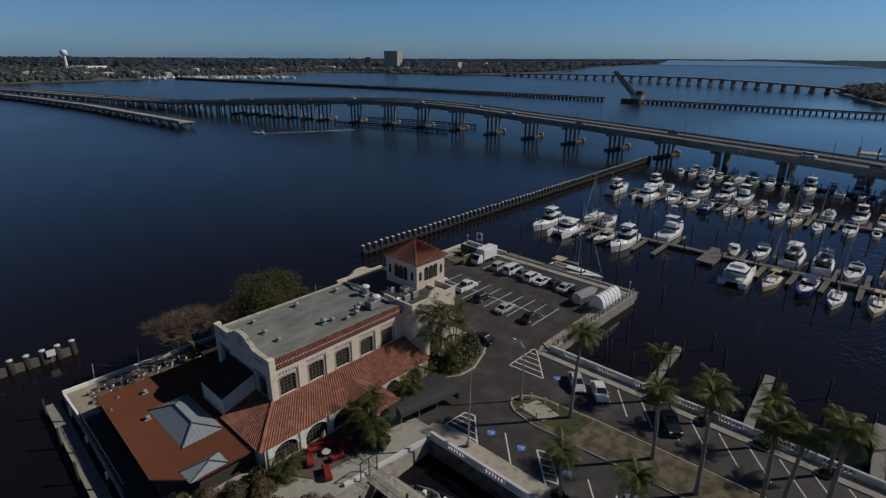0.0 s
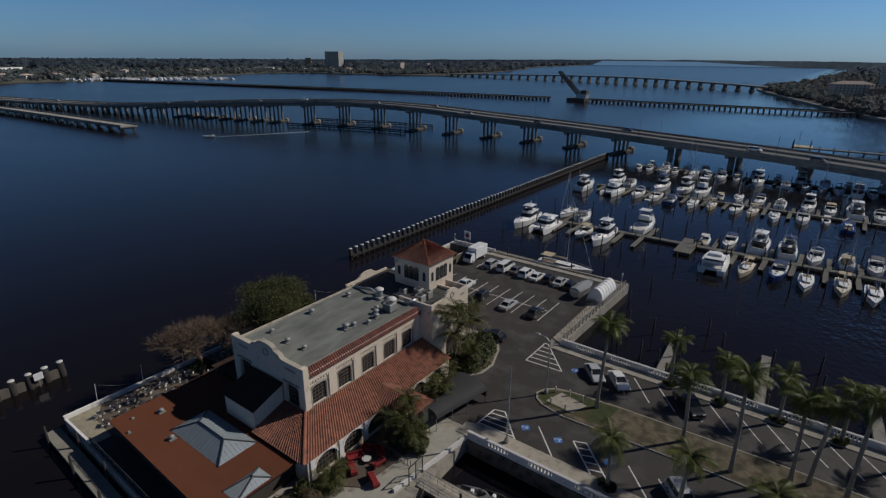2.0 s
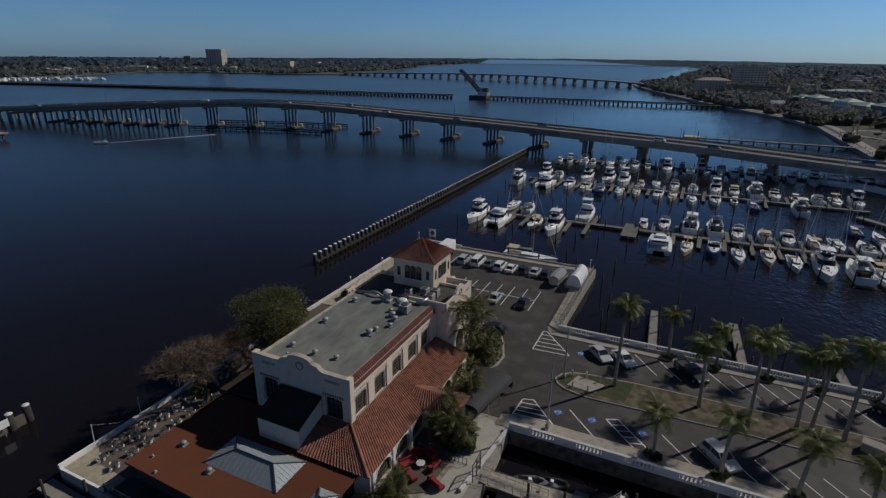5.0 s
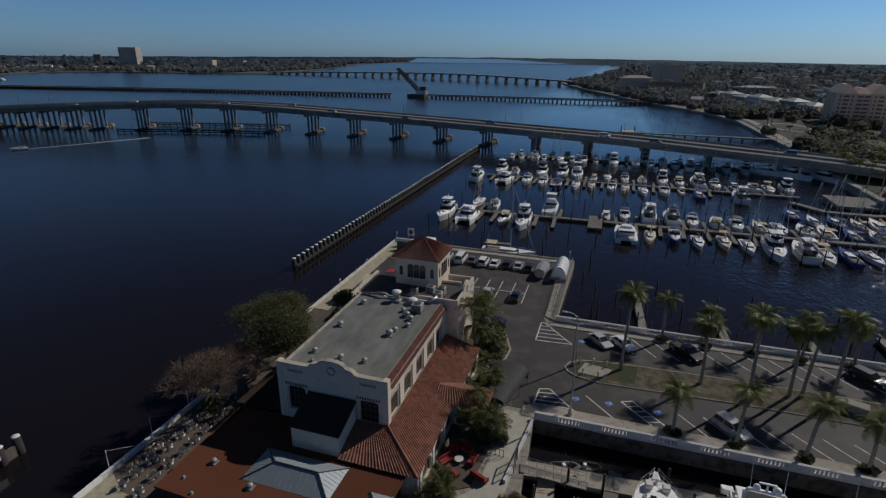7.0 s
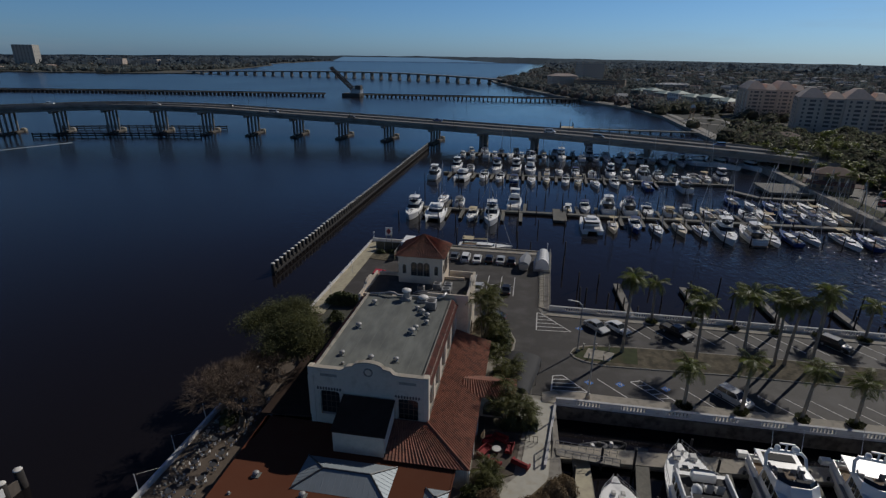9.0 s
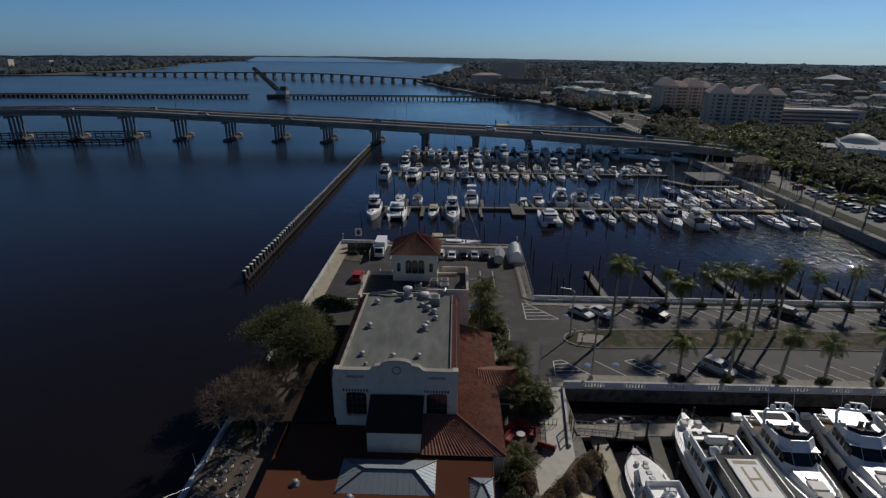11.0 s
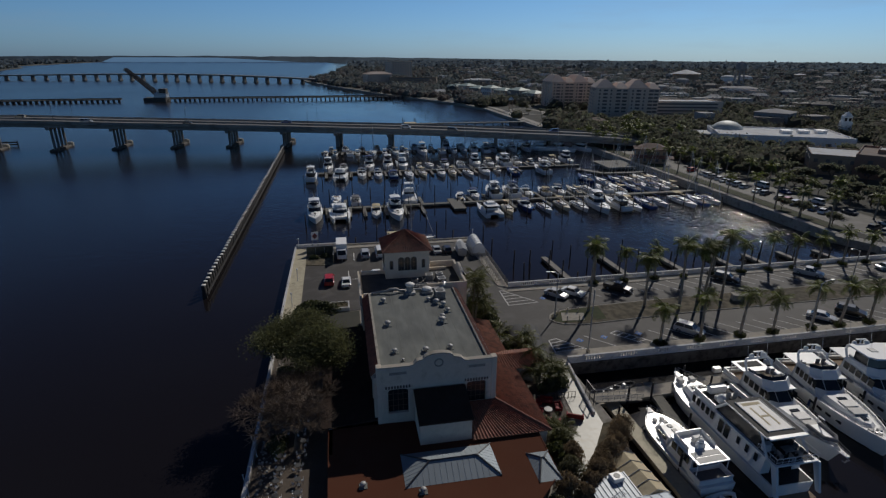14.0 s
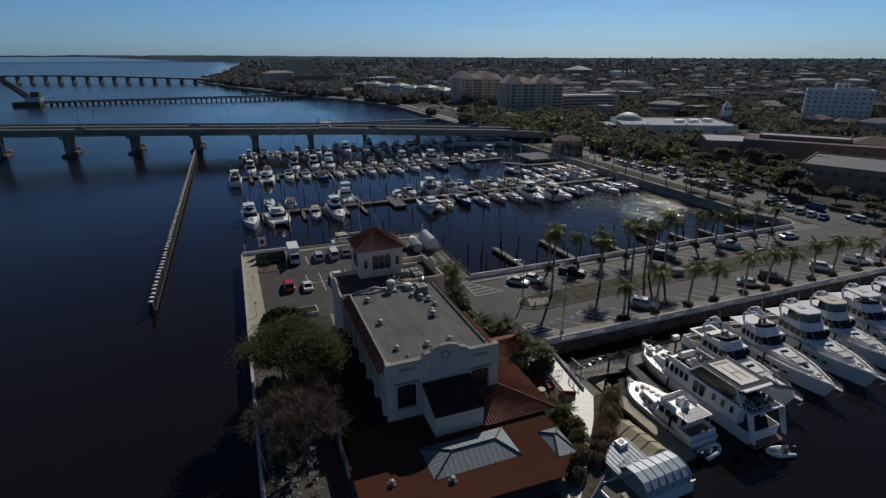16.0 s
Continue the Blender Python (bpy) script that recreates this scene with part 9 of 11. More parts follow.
# ---- cars ----
CAR_COL = {"white": (0.72, 0.72, 0.71), "silver": (0.42, 0.43, 0.44), "black": (0.012, 0.012, 0.013), "grey": (0.10, 0.105, 0.11), "red": (0.42, 0.02, 0.015), "blue": (0.03, 0.07, 0.2), "sand": (0.36, 0.31, 0.23)}
CAR_MAT = {}
for k, c in CAR_COL.items():
    CAR_MAT[k] = mat("car_paint_" + k, c, 0.3, var=0.05, scale=2, big=0.5)
    CAR_MAT[k].node_tree.nodes["Principled BSDF"].inputs["Coat Weight"].default_value = 0.6
LIGHT_RED = mat("red_lamp_glass", (0.35, 0.02, 0.02), 0.3, var=0.05)
LIGHT_CLEAR = mat("clear_lamp_glass", (0.6, 0.6, 0.58), 0.15, var=0.05)
TYRE = Build().loft([[(r * math.cos(a), y, r * math.sin(a)) for a in [2 * math.pi * i / 14 for i in range(14)]] for y, r in ((-0.11, 0.30), (-0.09, 0.34), (0.09, 0.34), (0.11, 0.30))]).mesh("tyre", RUBBER, True)
RIM = Build().loft([[(r * math.cos(a), y, r * math.sin(a)) for a in [2 * math.pi * i / 10 for i in range(10)]] for y, r in ((-0.115, 0.22), (0.115, 0.22))]).mesh("rim", METAL, True)
KIND = {   # length, width, body height, roof height, cabin back, cabin front at belt, rake back, rake front
    "sedan": (4.7, 1.82, 0.88, 1.44, -1.75, 1.15, 0.75, 0.85), "suv": (4.8, 1.92, 1.05, 1.72, -2.2, 1.15, 0.3, 0.75), "hatch": (4.3, 1.78, 0.92, 1.5, -1.9, 1.1, 0.45, 0.85), "van": (5.4, 1.98, 1.15, 2.05, -2.6, 1.75, 0.12, 0.8), "pickup": (5.6, 1.98, 1.1, 1.82, -0.75, 1.35, 0.2, 0.75)}
PROTO_CAR = {}


def car_parts(kind, colour, far=False):
    L, W, zb, zr, cb, cf, rb, rf = KIND[kind]
    t = thing("car", f"parked {colour} {'sport utility vehicle' if kind == 'suv' else 'pickup truck' if kind == 'pickup' else kind} in the car park", "car", "parked cars")
    paint = CAR_MAT[colour]
    prof = [(-L / 2, 0.45), (-L / 2 + 0.06, zb - 0.08), (-L / 2 + 0.3, zb), (cf, zb + 0.02), (L / 2 - 0.35, zb - 0.14), (L / 2 - 0.05, zb - 0.32), (L / 2, 0.42), (L / 2 - 0.15, 0.22), (-L / 2 + 0.15, 0.22)]
    b = Build().loft([[(x * 0.985, s * W / 2 * k, z) for x, z in prof] for s, k in ((-1, 0.94), (-1, 1.0), (1, 1.0), (1, 0.94))])
    rings = []
    for y, inset in ((-W / 2, 0.06), (-W / 2 + 0.1, 0.0), (W / 2 - 0.1, 0.0), (W / 2, 0.06)):
        rings.append([(x * (1 - inset * 0.3), y, z - inset * (0.6 if z > 0.6 else 0)) for x, z in prof])
    body = part("body", Build().loft(rings), paint, t)
    g = [(cb, -W / 2 + 0.08), (cf, -W / 2 + 0.08), (cf, W / 2 - 0.08), (cb, W / 2 - 0.08)]
    h = [(cb + rb, -W / 2 + 0.24), (cf - rf, -W / 2 + 0.24), (cf - rf, W / 2 - 0.24), (cb + rb, W / 2 - 0.24)]
    part("cabin_glass", Build().loft([[(x, y, zb - 0.03) for x, y in g], [(x, y, zr - 0.08) for x, y in h]]), GLASS_DARK, t)
    part("roof", Build().bevelbox(cb + rb - 0.1, -W / 2 + 0.2, zr - 0.09, cf - rf + 0.1, W / 2 - 0.2, zr, 0.03), paint, t)
    pl = Build()
    for s in (-1, 1):
        pl.tube([(cf, s * (W / 2 - 0.1), zb), (cf - rf, s * (W / 2 - 0.25), zr - 0.06)], 0.05, 4)
        pl.tube([(cb, s * (W / 2 - 0.1), zb), (cb + rb, s * (W / 2 - 0.25), zr - 0.06)], 0.07, 4)
        pl.tube([((cb + cf) / 2 - 0.1, s * (W / 2 - 0.07), zb), ((cb + rb + cf - rf) / 2, s * (W / 2 - 0.23), zr - 0.06)], 0.04, 4)
    part("pillar_frame", pl, paint, t)
    if kind == "pickup":
        part("cargo_bed", Build().box(-L / 2 + 0.15, -W / 2 + 0.14, zb - 0.02, cb - 0.1, W / 2 - 0.14, zb + 0.02), RUBBER, t)
        part("bed_rail", Build().box(-L / 2 + 0.05, -W / 2 + 0.02, zb - 0.02, cb, -W / 2 + 0.14, zb + 0.12).box(-L / 2 + 0.05, W / 2 - 0.14, zb - 0.02, cb, W / 2 - 0.02, zb + 0.12).box(-L / 2 + 0.03, -W / 2 + 0.02, zb - 0.02, -L / 2 + 0.14, W / 2 - 0.02, zb + 0.12), paint, t)
    for x in (-L * 0.3, L * 0.31):
        for s in (-1, 1):
            w = part("wheel", TYRE, None, t, m=pose(x, s * (W / 2 - 0.09), 0.34))
            if not far:
                part("rim", RIM, None, w)
    for s in (-1, 1):
        if far:
            continue
        part("headlight", Build().bevelbox(L / 2 - 0.18, s * (W / 2 - 0.3) - 0.2, zb - 0.42, L / 2 - 0.0, s * (W / 2 - 0.3) + 0.2, zb - 0.26, 0.03), LIGHT_CLEAR, t)
        part("tail_light", Build().bevelbox(-L / 2 - 0.0, s * (W / 2 - 0.25) - 0.15, zb - 0.35, -L / 2 + 0.14, s * (W / 2 - 0.25) + 0.15, zb - 0.15, 0.03), LIGHT_RED, t)
        part("mirror", Build().bevelbox(cf - 0.35, s * (W / 2 + 0.06) - 0.07, zb + 0.02, cf - 0.2, s * (W / 2 + 0.06) + 0.07, zb + 0.16, 0.02), paint, t)
    part("bumper", Build().bevelbox(L / 2 - 0.12, -W / 2 + 0.12, 0.26, L / 2 + 0.05, W / 2 - 0.12, 0.46, 0.04), DARK_METAL, t)
    return t


def car(kind, colour, x, y, heading, z=0.0, far=False):
    m = pose(x, y, z, 0, 0, heading)
    if (kind, colour, far) not in PROTO_CAR:
        PROTO_CAR[kind, colour, far] = car_parts(kind, colour, far)
        PROTO_CAR[kind, colour, far].matrix_basis = m
        return PROTO_CAR[kind, colour, far]
    return copy_thing(PROTO_CAR[kind, colour, far], m)


DIAG = -50
for kind, colour, x, y, hd in (("sedan", "silver", -28.6, 61.8, DIAG), ("sedan", "white", -25.0, 62.0, DIAG), ("pickup", "black", -15.4, 62.2, DIAG), ("suv", "black", 9.4, 62.8, DIAG), ("suv", "silver", -12.0, 44.2, DIAG), ("pickup", "silver", 29.0, 62.4, DIAG), ("sedan", "white", 49.0, 62.0, -10),
                             ("sedan", "silver", 14.4, 44.3, DIAG), ("suv", "black", 21.2, 45.0, DIAG), ("suv", "white", 36.0, 44.6, DIAG), ("pickup", "white", 47.6, 44.6, DIAG), ("sedan", "grey", 58.0, 44.6, DIAG), ("suv", "red", 64.6, 44.6, DIAG), ("hatch", "white", 71.4, 44.6, DIAG),
                             ("hatch", "black", -56.7, 75.0, 90), ("sedan", "silver", -50.6, 74.4, 90), ("sedan", "black", -45.0, 74.4, 90), ("pickup", "white", -62.3, 76.8, 90), ("sedan", "black", -46.6, 62.4, 178), ("suv", "red", -72.0, 76.4, 90), ("sedan", "white", -68.6, 75.0, 90),
                             ("van", "white", -60.6, 90.8, 90), ("suv", "silver", -64.0, 90.6, 90), ("sedan", "grey", -57.9, 90.8, 90), ("suv", "white", -55.2, 90.4, 90), ("sedan", "white", -52.5, 90.2, 90), ("hatch", "black", -49.8, 90.6, 90), ("sedan", "silver", -47.2, 90.6, 90), ("hatch", "black", -44.7, 90.2, 90)):
    car(kind, colour, x, y, hd)
rc = random.Random(4)
cols = ["white", "silver", "black", "grey", "white", "silver", "blue", "red", "sand"]
for i in range(30):
    y = 70 + i * 3.3
    if rc.random() < 0.8:
        car(rc.choice(("sedan", "suv", "hatch", "suv")), rc.choice(cols), 73.2 + rc.uniform(-0.3, 0.3), y, 20 + rc.uniform(-3, 3), 0.0, True)
for i in range(9):
    car(rc.choice(("sedan", "suv", "van")), rc.choice(cols), 80.6 + rc.uniform(-0.6, 0.6), 66 + i * 12 + rc.uniform(-2, 2), 92, 0.0, True)
for i in range(16):                  # traffic on the road bridge
    p, d = at_path(BR, 50 + i * 47 + rc.uniform(-12, 12))
    s = Vector((d.y, -d.x, 0)) * rc.choice((-7.5, -4, 4, 7.5))
    car(rc.choice(("sedan", "suv", "van", "pickup")), rc.choice(cols), p.x + s.x, p.y + s.y, math.degrees(math.atan2(d.y, d.x)) + 180 * (s.y < 0), p.z + 0.05, True)


def box_truck(x, y, heading):
    t = thing("box_truck", "white box truck parked on the pier", "truck", m=pose(x, y, 0, 0, 0, heading))
    part("cargo_box", Build().bevelbox(-3.6, -1.2, 0.9, 1.4, 1.2, 3.4, 0.05), WHITE_METAL, t)
    part("cab", Build().loft([[(1.5, -1.05, 0.5), (3.4, -1.05, 0.5), (3.4, 1.05, 0.5), (1.5, 1.05, 0.5)], [(1.5, -1.05, 1.5), (3.4, -1.05, 1.4), (3.4, 1.05, 1.4), (1.5, 1.05, 1.5)], [(1.5, -0.95, 2.4), (2.6, -0.95, 2.4), (2.6, 0.95, 2.4), (1.5, 0.95, 2.4)]]), WHITE_METAL, t)
    part("windscreen", Build().loft([[(3.38, -0.9, 1.45), (3.42, -0.9, 1.45), (3.42, 0.9, 1.45), (3.38, 0.9, 1.45)], [(2.7, -0.85, 2.3), (2.74, -0.85, 2.3), (2.74, 0.85, 2.3), (2.7, 0.85, 2.3)]]), GLASS_DARK, t)
    part("chassis", Build().box(-3.5, -0.5, 0.5, 3.3, 0.5, 0.9), DARK_METAL, t)
    for xx in (-2.4, 2.5):
        for s in (-1, 1):
            w = part("wheel", TYRE, None, t, m=pose(xx, s * 1.0, 0.42) @ Matrix.Diagonal((1.25, 1.25, 1.25, 1)))
            part("rim", RIM, None, w)


box_truck(-69.3, 91.4, -90)

# ---- town buildings ----
PALE_WALL = mat("pale_peach_render", (0.70, 0.58, 0.48), 0.9, var=0.08, scale=0.5, big=0.05)
WHITE_WALL = mat("white_render", (0.80, 0.78, 0.75), 0.9, var=0.08, scale=0.5, big=0.05)
FAR_TOWER = mat("sand_grey_render", (0.50, 0.475, 0.42), 0.9, var=0.1, scale=0.5, big=0.05)
TAN_WALL = mat("tan_render", (0.36, 0.27, 0.19), 0.9, var=0.1, scale=0.5, big=0.05)
RED_WALL = mat("rust_red_wall", (0.30, 0.19, 0.14), 0.9, var=0.12, scale=0.5, big=0.05)
GREY_WALL = mat("grey_render", (0.28, 0.28, 0.28), 0.9, var=0.1, scale=0.5, big=0.05)
TEAL_ROOF = mat("grey_green_metal_roof", (0.20, 0.27, 0.26), 0.6, var=0.12, scale=0.5, big=0.1)
PEACH_ROOF = mat("peach_tile_roof", (0.64, 0.48, 0.385), 0.85, var=0.15, scale=0.8, big=0.1)
ROOF_WHITE = mat("white_flat_roof", (0.66, 0.66, 0.64), 0.8, var=0.1, scale=0.3, big=0.05, dirt=(0.4, 0.39, 0.37), dirt_at=0.62)
ROOF_MID = mat("mid_grey_flat_roof", (0.30, 0.29, 0.29), 0.85, var=0.15, scale=0.3, big=0.05)
ROOF_DARKRED = mat("dark_red_roof", (0.17, 0.07, 0.05), 0.85, var=0.15, scale=0.3, big=0.05)
RUST_ROOF = mat("rust_flat_roof", (0.25, 0.16, 0.12), 0.9, var=0.15, scale=0.3, big=0.05)
PANES = {}
STREET_LEAF = mat("grey_green_street_foliage", (0.118, 0.130, 0.088), 0.9, leafy=0.6, var=0.4, scale=0.13, big=0.06, rand=0.3, dirt=(0.128, 0.112, 0.095), dirt_at=0.55)
DULL_GLASS = mat("dull_grey_window_glass", (0.11, 0.105, 0.105), 0.35, var=0.15, scale=0.6, big=0.1)


def pane_mesh(w, h):
    k = (round(w, 1), round(h, 1))
    if k not in PANES:
        PANES[k] = Build().box(-w / 2, -0.08, 0, w / 2, 0.08, h).mesh("window", DULL_GLASS)
    return PANES[k]


def building(name, label, x, y, w, d, h, rot=0.0, floors=3, wall=None, roof=None, hip=0.0, bays=3.6, sides="swe", parapet=0.5, balcony=False, win=(1.5, 1.5), z=-0.1):
    """A block of storeys with windows on the given sides, a parapet or a hipped roof. The front (s) faces -y before the turn."""
    t = thing(name, label, "building", "town buildings", pose(x, y, z, 0, 0, rot))
    part("wall", Build().box(-w / 2, -d / 2, 0, w / 2, d / 2, h), wall or PALE_WALL, t)
    if hip:
        o = 0.7
        r = min(w, d) / 2
        lo = [(-w / 2 - o, -d / 2 - o, h), (w / 2 + o, -d / 2 - o, h), (w / 2 + o, d / 2 + o, h), (-w / 2 - o, d / 2 + o, h)]
        if w >= d:
            hi = [(-w / 2 + r, -0.05, h + hip), (w / 2 - r, -0.05, h + hip), (w / 2 - r, 0.05, h + hip), (-w / 2 + r, 0.05, h + hip)]
        else:
            hi = [(-0.05, -d / 2 + r, h + hip), (0.05, -d / 2 + r, h + hip), (0.05, d / 2 - r, h + hip), (-0.05, d / 2 - r, h + hip)]
        part("roof", Build().loft([lo, [(a, b_, c + 0.25) for a, b_, c in lo], hi]), roof or PEACH_ROOF, t)
    else:
        part("roof", Build().box(-w / 2 + 0.4, -d / 2 + 0.4, h, w / 2 - 0.4, d / 2 - 0.4, h + 0.06), roof or ROOF_MID, t)
        if parapet:
            part("parapet", Build().box(-w / 2, -d / 2, h, w / 2, -d / 2 + 0.35, h + parapet).box(-w / 2, d / 2 - 0.35, h, w / 2, d / 2, h + parapet).box(-w / 2, -d / 2 + 0.35, h, -w / 2 + 0.35, d / 2 - 0.35, h + parapet).box(w / 2 - 0.35, -d / 2 + 0.35, h, w / 2, d / 2 - 0.35, h + parapet), wall or PALE_WALL, t)
    fh = h / floors
    me = pane_mesh(*win)
    joined = Build() if math.hypot(x, y) > 420 else None      # too small to pick apart singly
    for side in sides:
        span = w if side in "sn" else d
        n = max(1, int(span / bays))
        for i in range(n):
            u = -span / 2 + span * (i + 0.5) / n
            for f in range(floors):
                zz = f * fh + fh * 0.32
                m = {"s": pose(u, -d / 2, zz), "n": pose(u, d / 2, zz), "w": pose(-w / 2, u, zz, 0, 0, 90), "e": pose(w / 2, u, zz, 0, 0, 90)}[side]
                if joined:
                    pb = Build().box(-win[0] / 2, -0.08, 0, win[0] / 2, 0.08, win[1])
                    joined.add([m @ Vector(q) for q in pb.v], pb.f)
                else:
                    part("window", me, None, t, m=m)
                if balcony and i % 3 == 1 and f:
                    part("balcony", Build().box(-1.4, -1.3, -0.55, 1.4, 0, 0.5), wall or PALE_WALL, t, m=m if side != "w" else pose(-w / 2, u, zz, 0, 0, -90))
    if joined:
        tagged(part("window_rows", joined, DULL_GLASS, t), kind="stuff")
    return t


# peach condominiums with hipped roofs, and their parking deck
def condo(x, y, w, d, rot, h, label):
    t = building("apartment_building", label, x, y, w, d, h, rot, 8, PALE_WALL, PEACH_ROOF, 0, 3.3, "", 0, False, (1.2, 1.5))
    fh = h / 8
    # roof blocks: tall hipped pavilions with lower hips between them
    u = -w / 2
    for k, wid in enumerate((0.30, 0.22, 0.30, 0.18)):
        wk, top = wid * w, 6.4 if k % 2 == 0 else 4.4
        o, y0 = (0.9, -d / 2 - 1.2) if k % 2 == 0 else (0.2, -d / 2 - 0.4)
        z0 = h + (0.5 if k % 2 == 0 else 0.05)
        lo = [(u - o, y0, z0), (u + wk + o, y0, z0), (u + wk + o, d / 2 + 0.8, z0), (u - o, d / 2 + 0.8, z0)]
        m0 = u + wk / 2
        hi = [(m0 - 1.6, -d / 2 + 7, z0 + top), (m0 + 1.6, -d / 2 + 7, z0 + top), (m0 + 1.6, d / 2 - 7, z0 + top), (m0 - 1.6, d / 2 - 7, z0 + top)]
        part("roof_pavilion", Build().loft([lo, [(a, b_, c + 0.35) for a, b_, c in lo], hi]), PEACH_ROOF, t)
        if k % 2 == 0:
            part("bay", Build().box(u + 0.3, -d / 2 - 0.9, 0, u + wk - 0.3, -d / 2 + 0.2, z0), PALE_WALL, t)
            for q in (0.2, 0.8):
                win = Build()
                for f in range(8):
                    win.box(u + wk * q - 0.6, -d / 2 - 0.98, f * fh + 0.8, u + wk * q + 0.6, -d / 2 - 0.8, f * fh + 2.2)
                tagged(part("window_column", win, DULL_GLASS, t), kind="stuff")
            spots = (0.5,)
        else:
            spots = (0.28, 0.74)
        for q in spots:
            c = u + wk * q
            fr = -d / 2 - (0.9 if k % 2 == 0 else 0.0)
            for f in range(1, 8):
                part("balcony", Build().box(c - 2.1, fr - 1.5, f * fh - 0.2, c + 2.1, fr, f * fh).box(c - 2.1, fr - 1.5, f * fh, c + 2.1, fr - 1.35, f * fh + 0.9), PALE_WALL, t)
                part("balcony_door", Build().box(c - 1.7, fr - 0.06, f * fh + 0.05, c + 1.7, fr + 0.1, f * fh + 2.2), DULL_GLASS, t)
        u += wk
    for q in (-0.3, 0.05, 0.36):
        part("bay", Build().box(-w / 2 - 1.1, q * d - 2.4, 0, -w / 2 + 0.2, q * d + 2.4, h - 0.6 + q), PALE_WALL, t)
        for f in range(1, 8):
            part("balcony", Build().box(-w / 2 - 1.3, q * d + 2.6, f * fh - 0.2, -w / 2, q * d + 5.4, f * fh + 0.8), PALE_WALL, t)
        win = Build()
        for f in range(8):
            win.box(-w / 2 - 1.2, q * d - 0.8, f * fh + 0.8, -w / 2 - 1.0, q * d + 0.8, f * fh + 2.2)
        tagged(part("window_column", win, DULL_GLASS, t), kind="stuff")
    return t


condo(157, 379, 48, 26, -17, 21.0, "peach apartment block with hipped tile roofs")
condo(146, 464, 40, 36, -8, 22.0, "tall peach apartment block with tile roofs")
building("parking_deck", "pale concrete parking deck behind the apartments", 207, 380, 60, 30, 10.5, -14, 4, PALE_WALL, ROOF_WHITE, 0, 60, "s", 1.0, False, (52, 1.2))
# townhouses along the river
for i in range(7):
    building("townhouse", "row house with pale walls and a grey green roof", 129 - i * 8.2, 508 + i * 24.5, 15, 21, 9.5 + (i % 2) * 1.6, 18, 3, (WHITE_WALL, GREY_WALL, PALE_WALL)[i % 3], TEAL_ROOF, 3.0, 4.2, "sw", 0, False, (1.8, 1.5))
# look-out pavilion and open park between the river and the apartments
lk = thing("lookout_pavilion", "small white roofed look-out tower in the river park", "pavilion", m=pose(79, 428, 0) @ Matrix.Diagonal((0.6, 0.6, 1, 1)))
for dx in (-2.2, 2.2):
    for dy in (-2.2, 2.2):
        part("post", Build().box(dx - 0.3, dy - 0.3, 0, dx + 0.3, dy + 0.3, 9), TAN_WALL, lk)
part("platform", Build().box(-3, -3, 4.4, 3, 3, 4.8), TAN_WALL, lk)
part("roof", Build().loft([[(-3.4, -3.4, 9), (3.4, -3.4, 9), (3.4, 3.4, 9), (-3.4, 3.4, 9)], [(-0.5, -0.5, 11.6), (0.5, -0.5, 11.6), (0.5, 0.5, 11.6), (-0.5, 0.5, 11.6)]]), ROOF_WHITE, lk)
tn = thing("tent", "white event tent by the river", "tent", m=pose(56, 646, 0, 0, 0, 20))
part("canvas", Build().loft([[(-8, -5, 0), (8, -5, 0), (8, 5, 0), (-8, 5, 0)], [(-8, -5, 3), (8, -5, 3), (8, 5, 3), (-8, 5, 3)], [(-7, -0.3, 6), (7, -0.3, 6), (7, 0.3, 6), (-7, 0.3, 6)]]), ROOF_WHITE, tn)
PARK_PATH = smooth_path([(66, 300, 0.03), (69, 340, 0.03), (70, 390, 0.03), (72, 440, 0.03), (68, 480, 0.03), (52, 528, 0.03), (24, 596, 0.03)], 8)
structure("promenade_path", ribbon(PARK_PATH, [(-2.4, 0), (2.4, 0), (2.4, 0.06), (-2.4, 0.06)]), PALE_CONCRETE, "pale path along the river park", "pavement")
PARK_LOOP = [Vector((90 + 13 * math.cos(a * 0.35), 418 + 24 * math.sin(a * 0.35), 0.035)) for a in range(19)]
structure("park_loop_path", ribbon(PARK_LOOP, [(-1.6, 0), (1.6, 0), (1.6, 0.05), (-1.6, 0.05)]), PALE_CONCRETE, "pale looping path through the park lawn", "pavement")
# planetarium hall with a dome
mu = building("museum", "low white roofed museum with a large grey dome", 164, 226, 62, 40, 6.0, -28, 1, WHITE_WALL, ROOF_WHITE, 0, 7, "sw", 0.7, False, (2.4, 1.8))
part("dome_drum", Build().cyl(-22, 11, 0, 3, 9.8, 9.8, 24), WHITE_WALL, mu)
part("dome", Build().ball((-22, 11, 3.0), 9.4, 9.4, 7.4, 28, 9, 0.0), mat("pale_grey_dome", (0.34, 0.38, 0.38), 0.6, var=0.08, scale=0.5, big=0.1), mu, "pale grey green dome", smooth=True)
part("canopy_roof", Build().box(-50, -2, 3.6, -30, 14, 4.2), ROOF_WHITE, mu)
for k in range(3):
    part("roof_unit", Build().bevelbox(2 + k * 9, -4 + k * 3, 6.06, 7 + k * 9, 1 + k * 3, 7.8, 0.1), WHITE_METAL, mu)
bt = thing("bell_tower", "small white arcaded bell tower", "tower", m=pose(221, 238, 0, 0, 0, -28) @ Matrix.Diagonal((0.8, 0.8, 0.8, 1)))
part("shaft", Build().box(-3.2, -3.2, 0, 3.2, 3.2, 12), WHITE_WALL, bt)
part("belfry", Build().box(-2.7, -2.7, 12, 2.7, 2.7, 15.5), WHITE_WALL, bt)
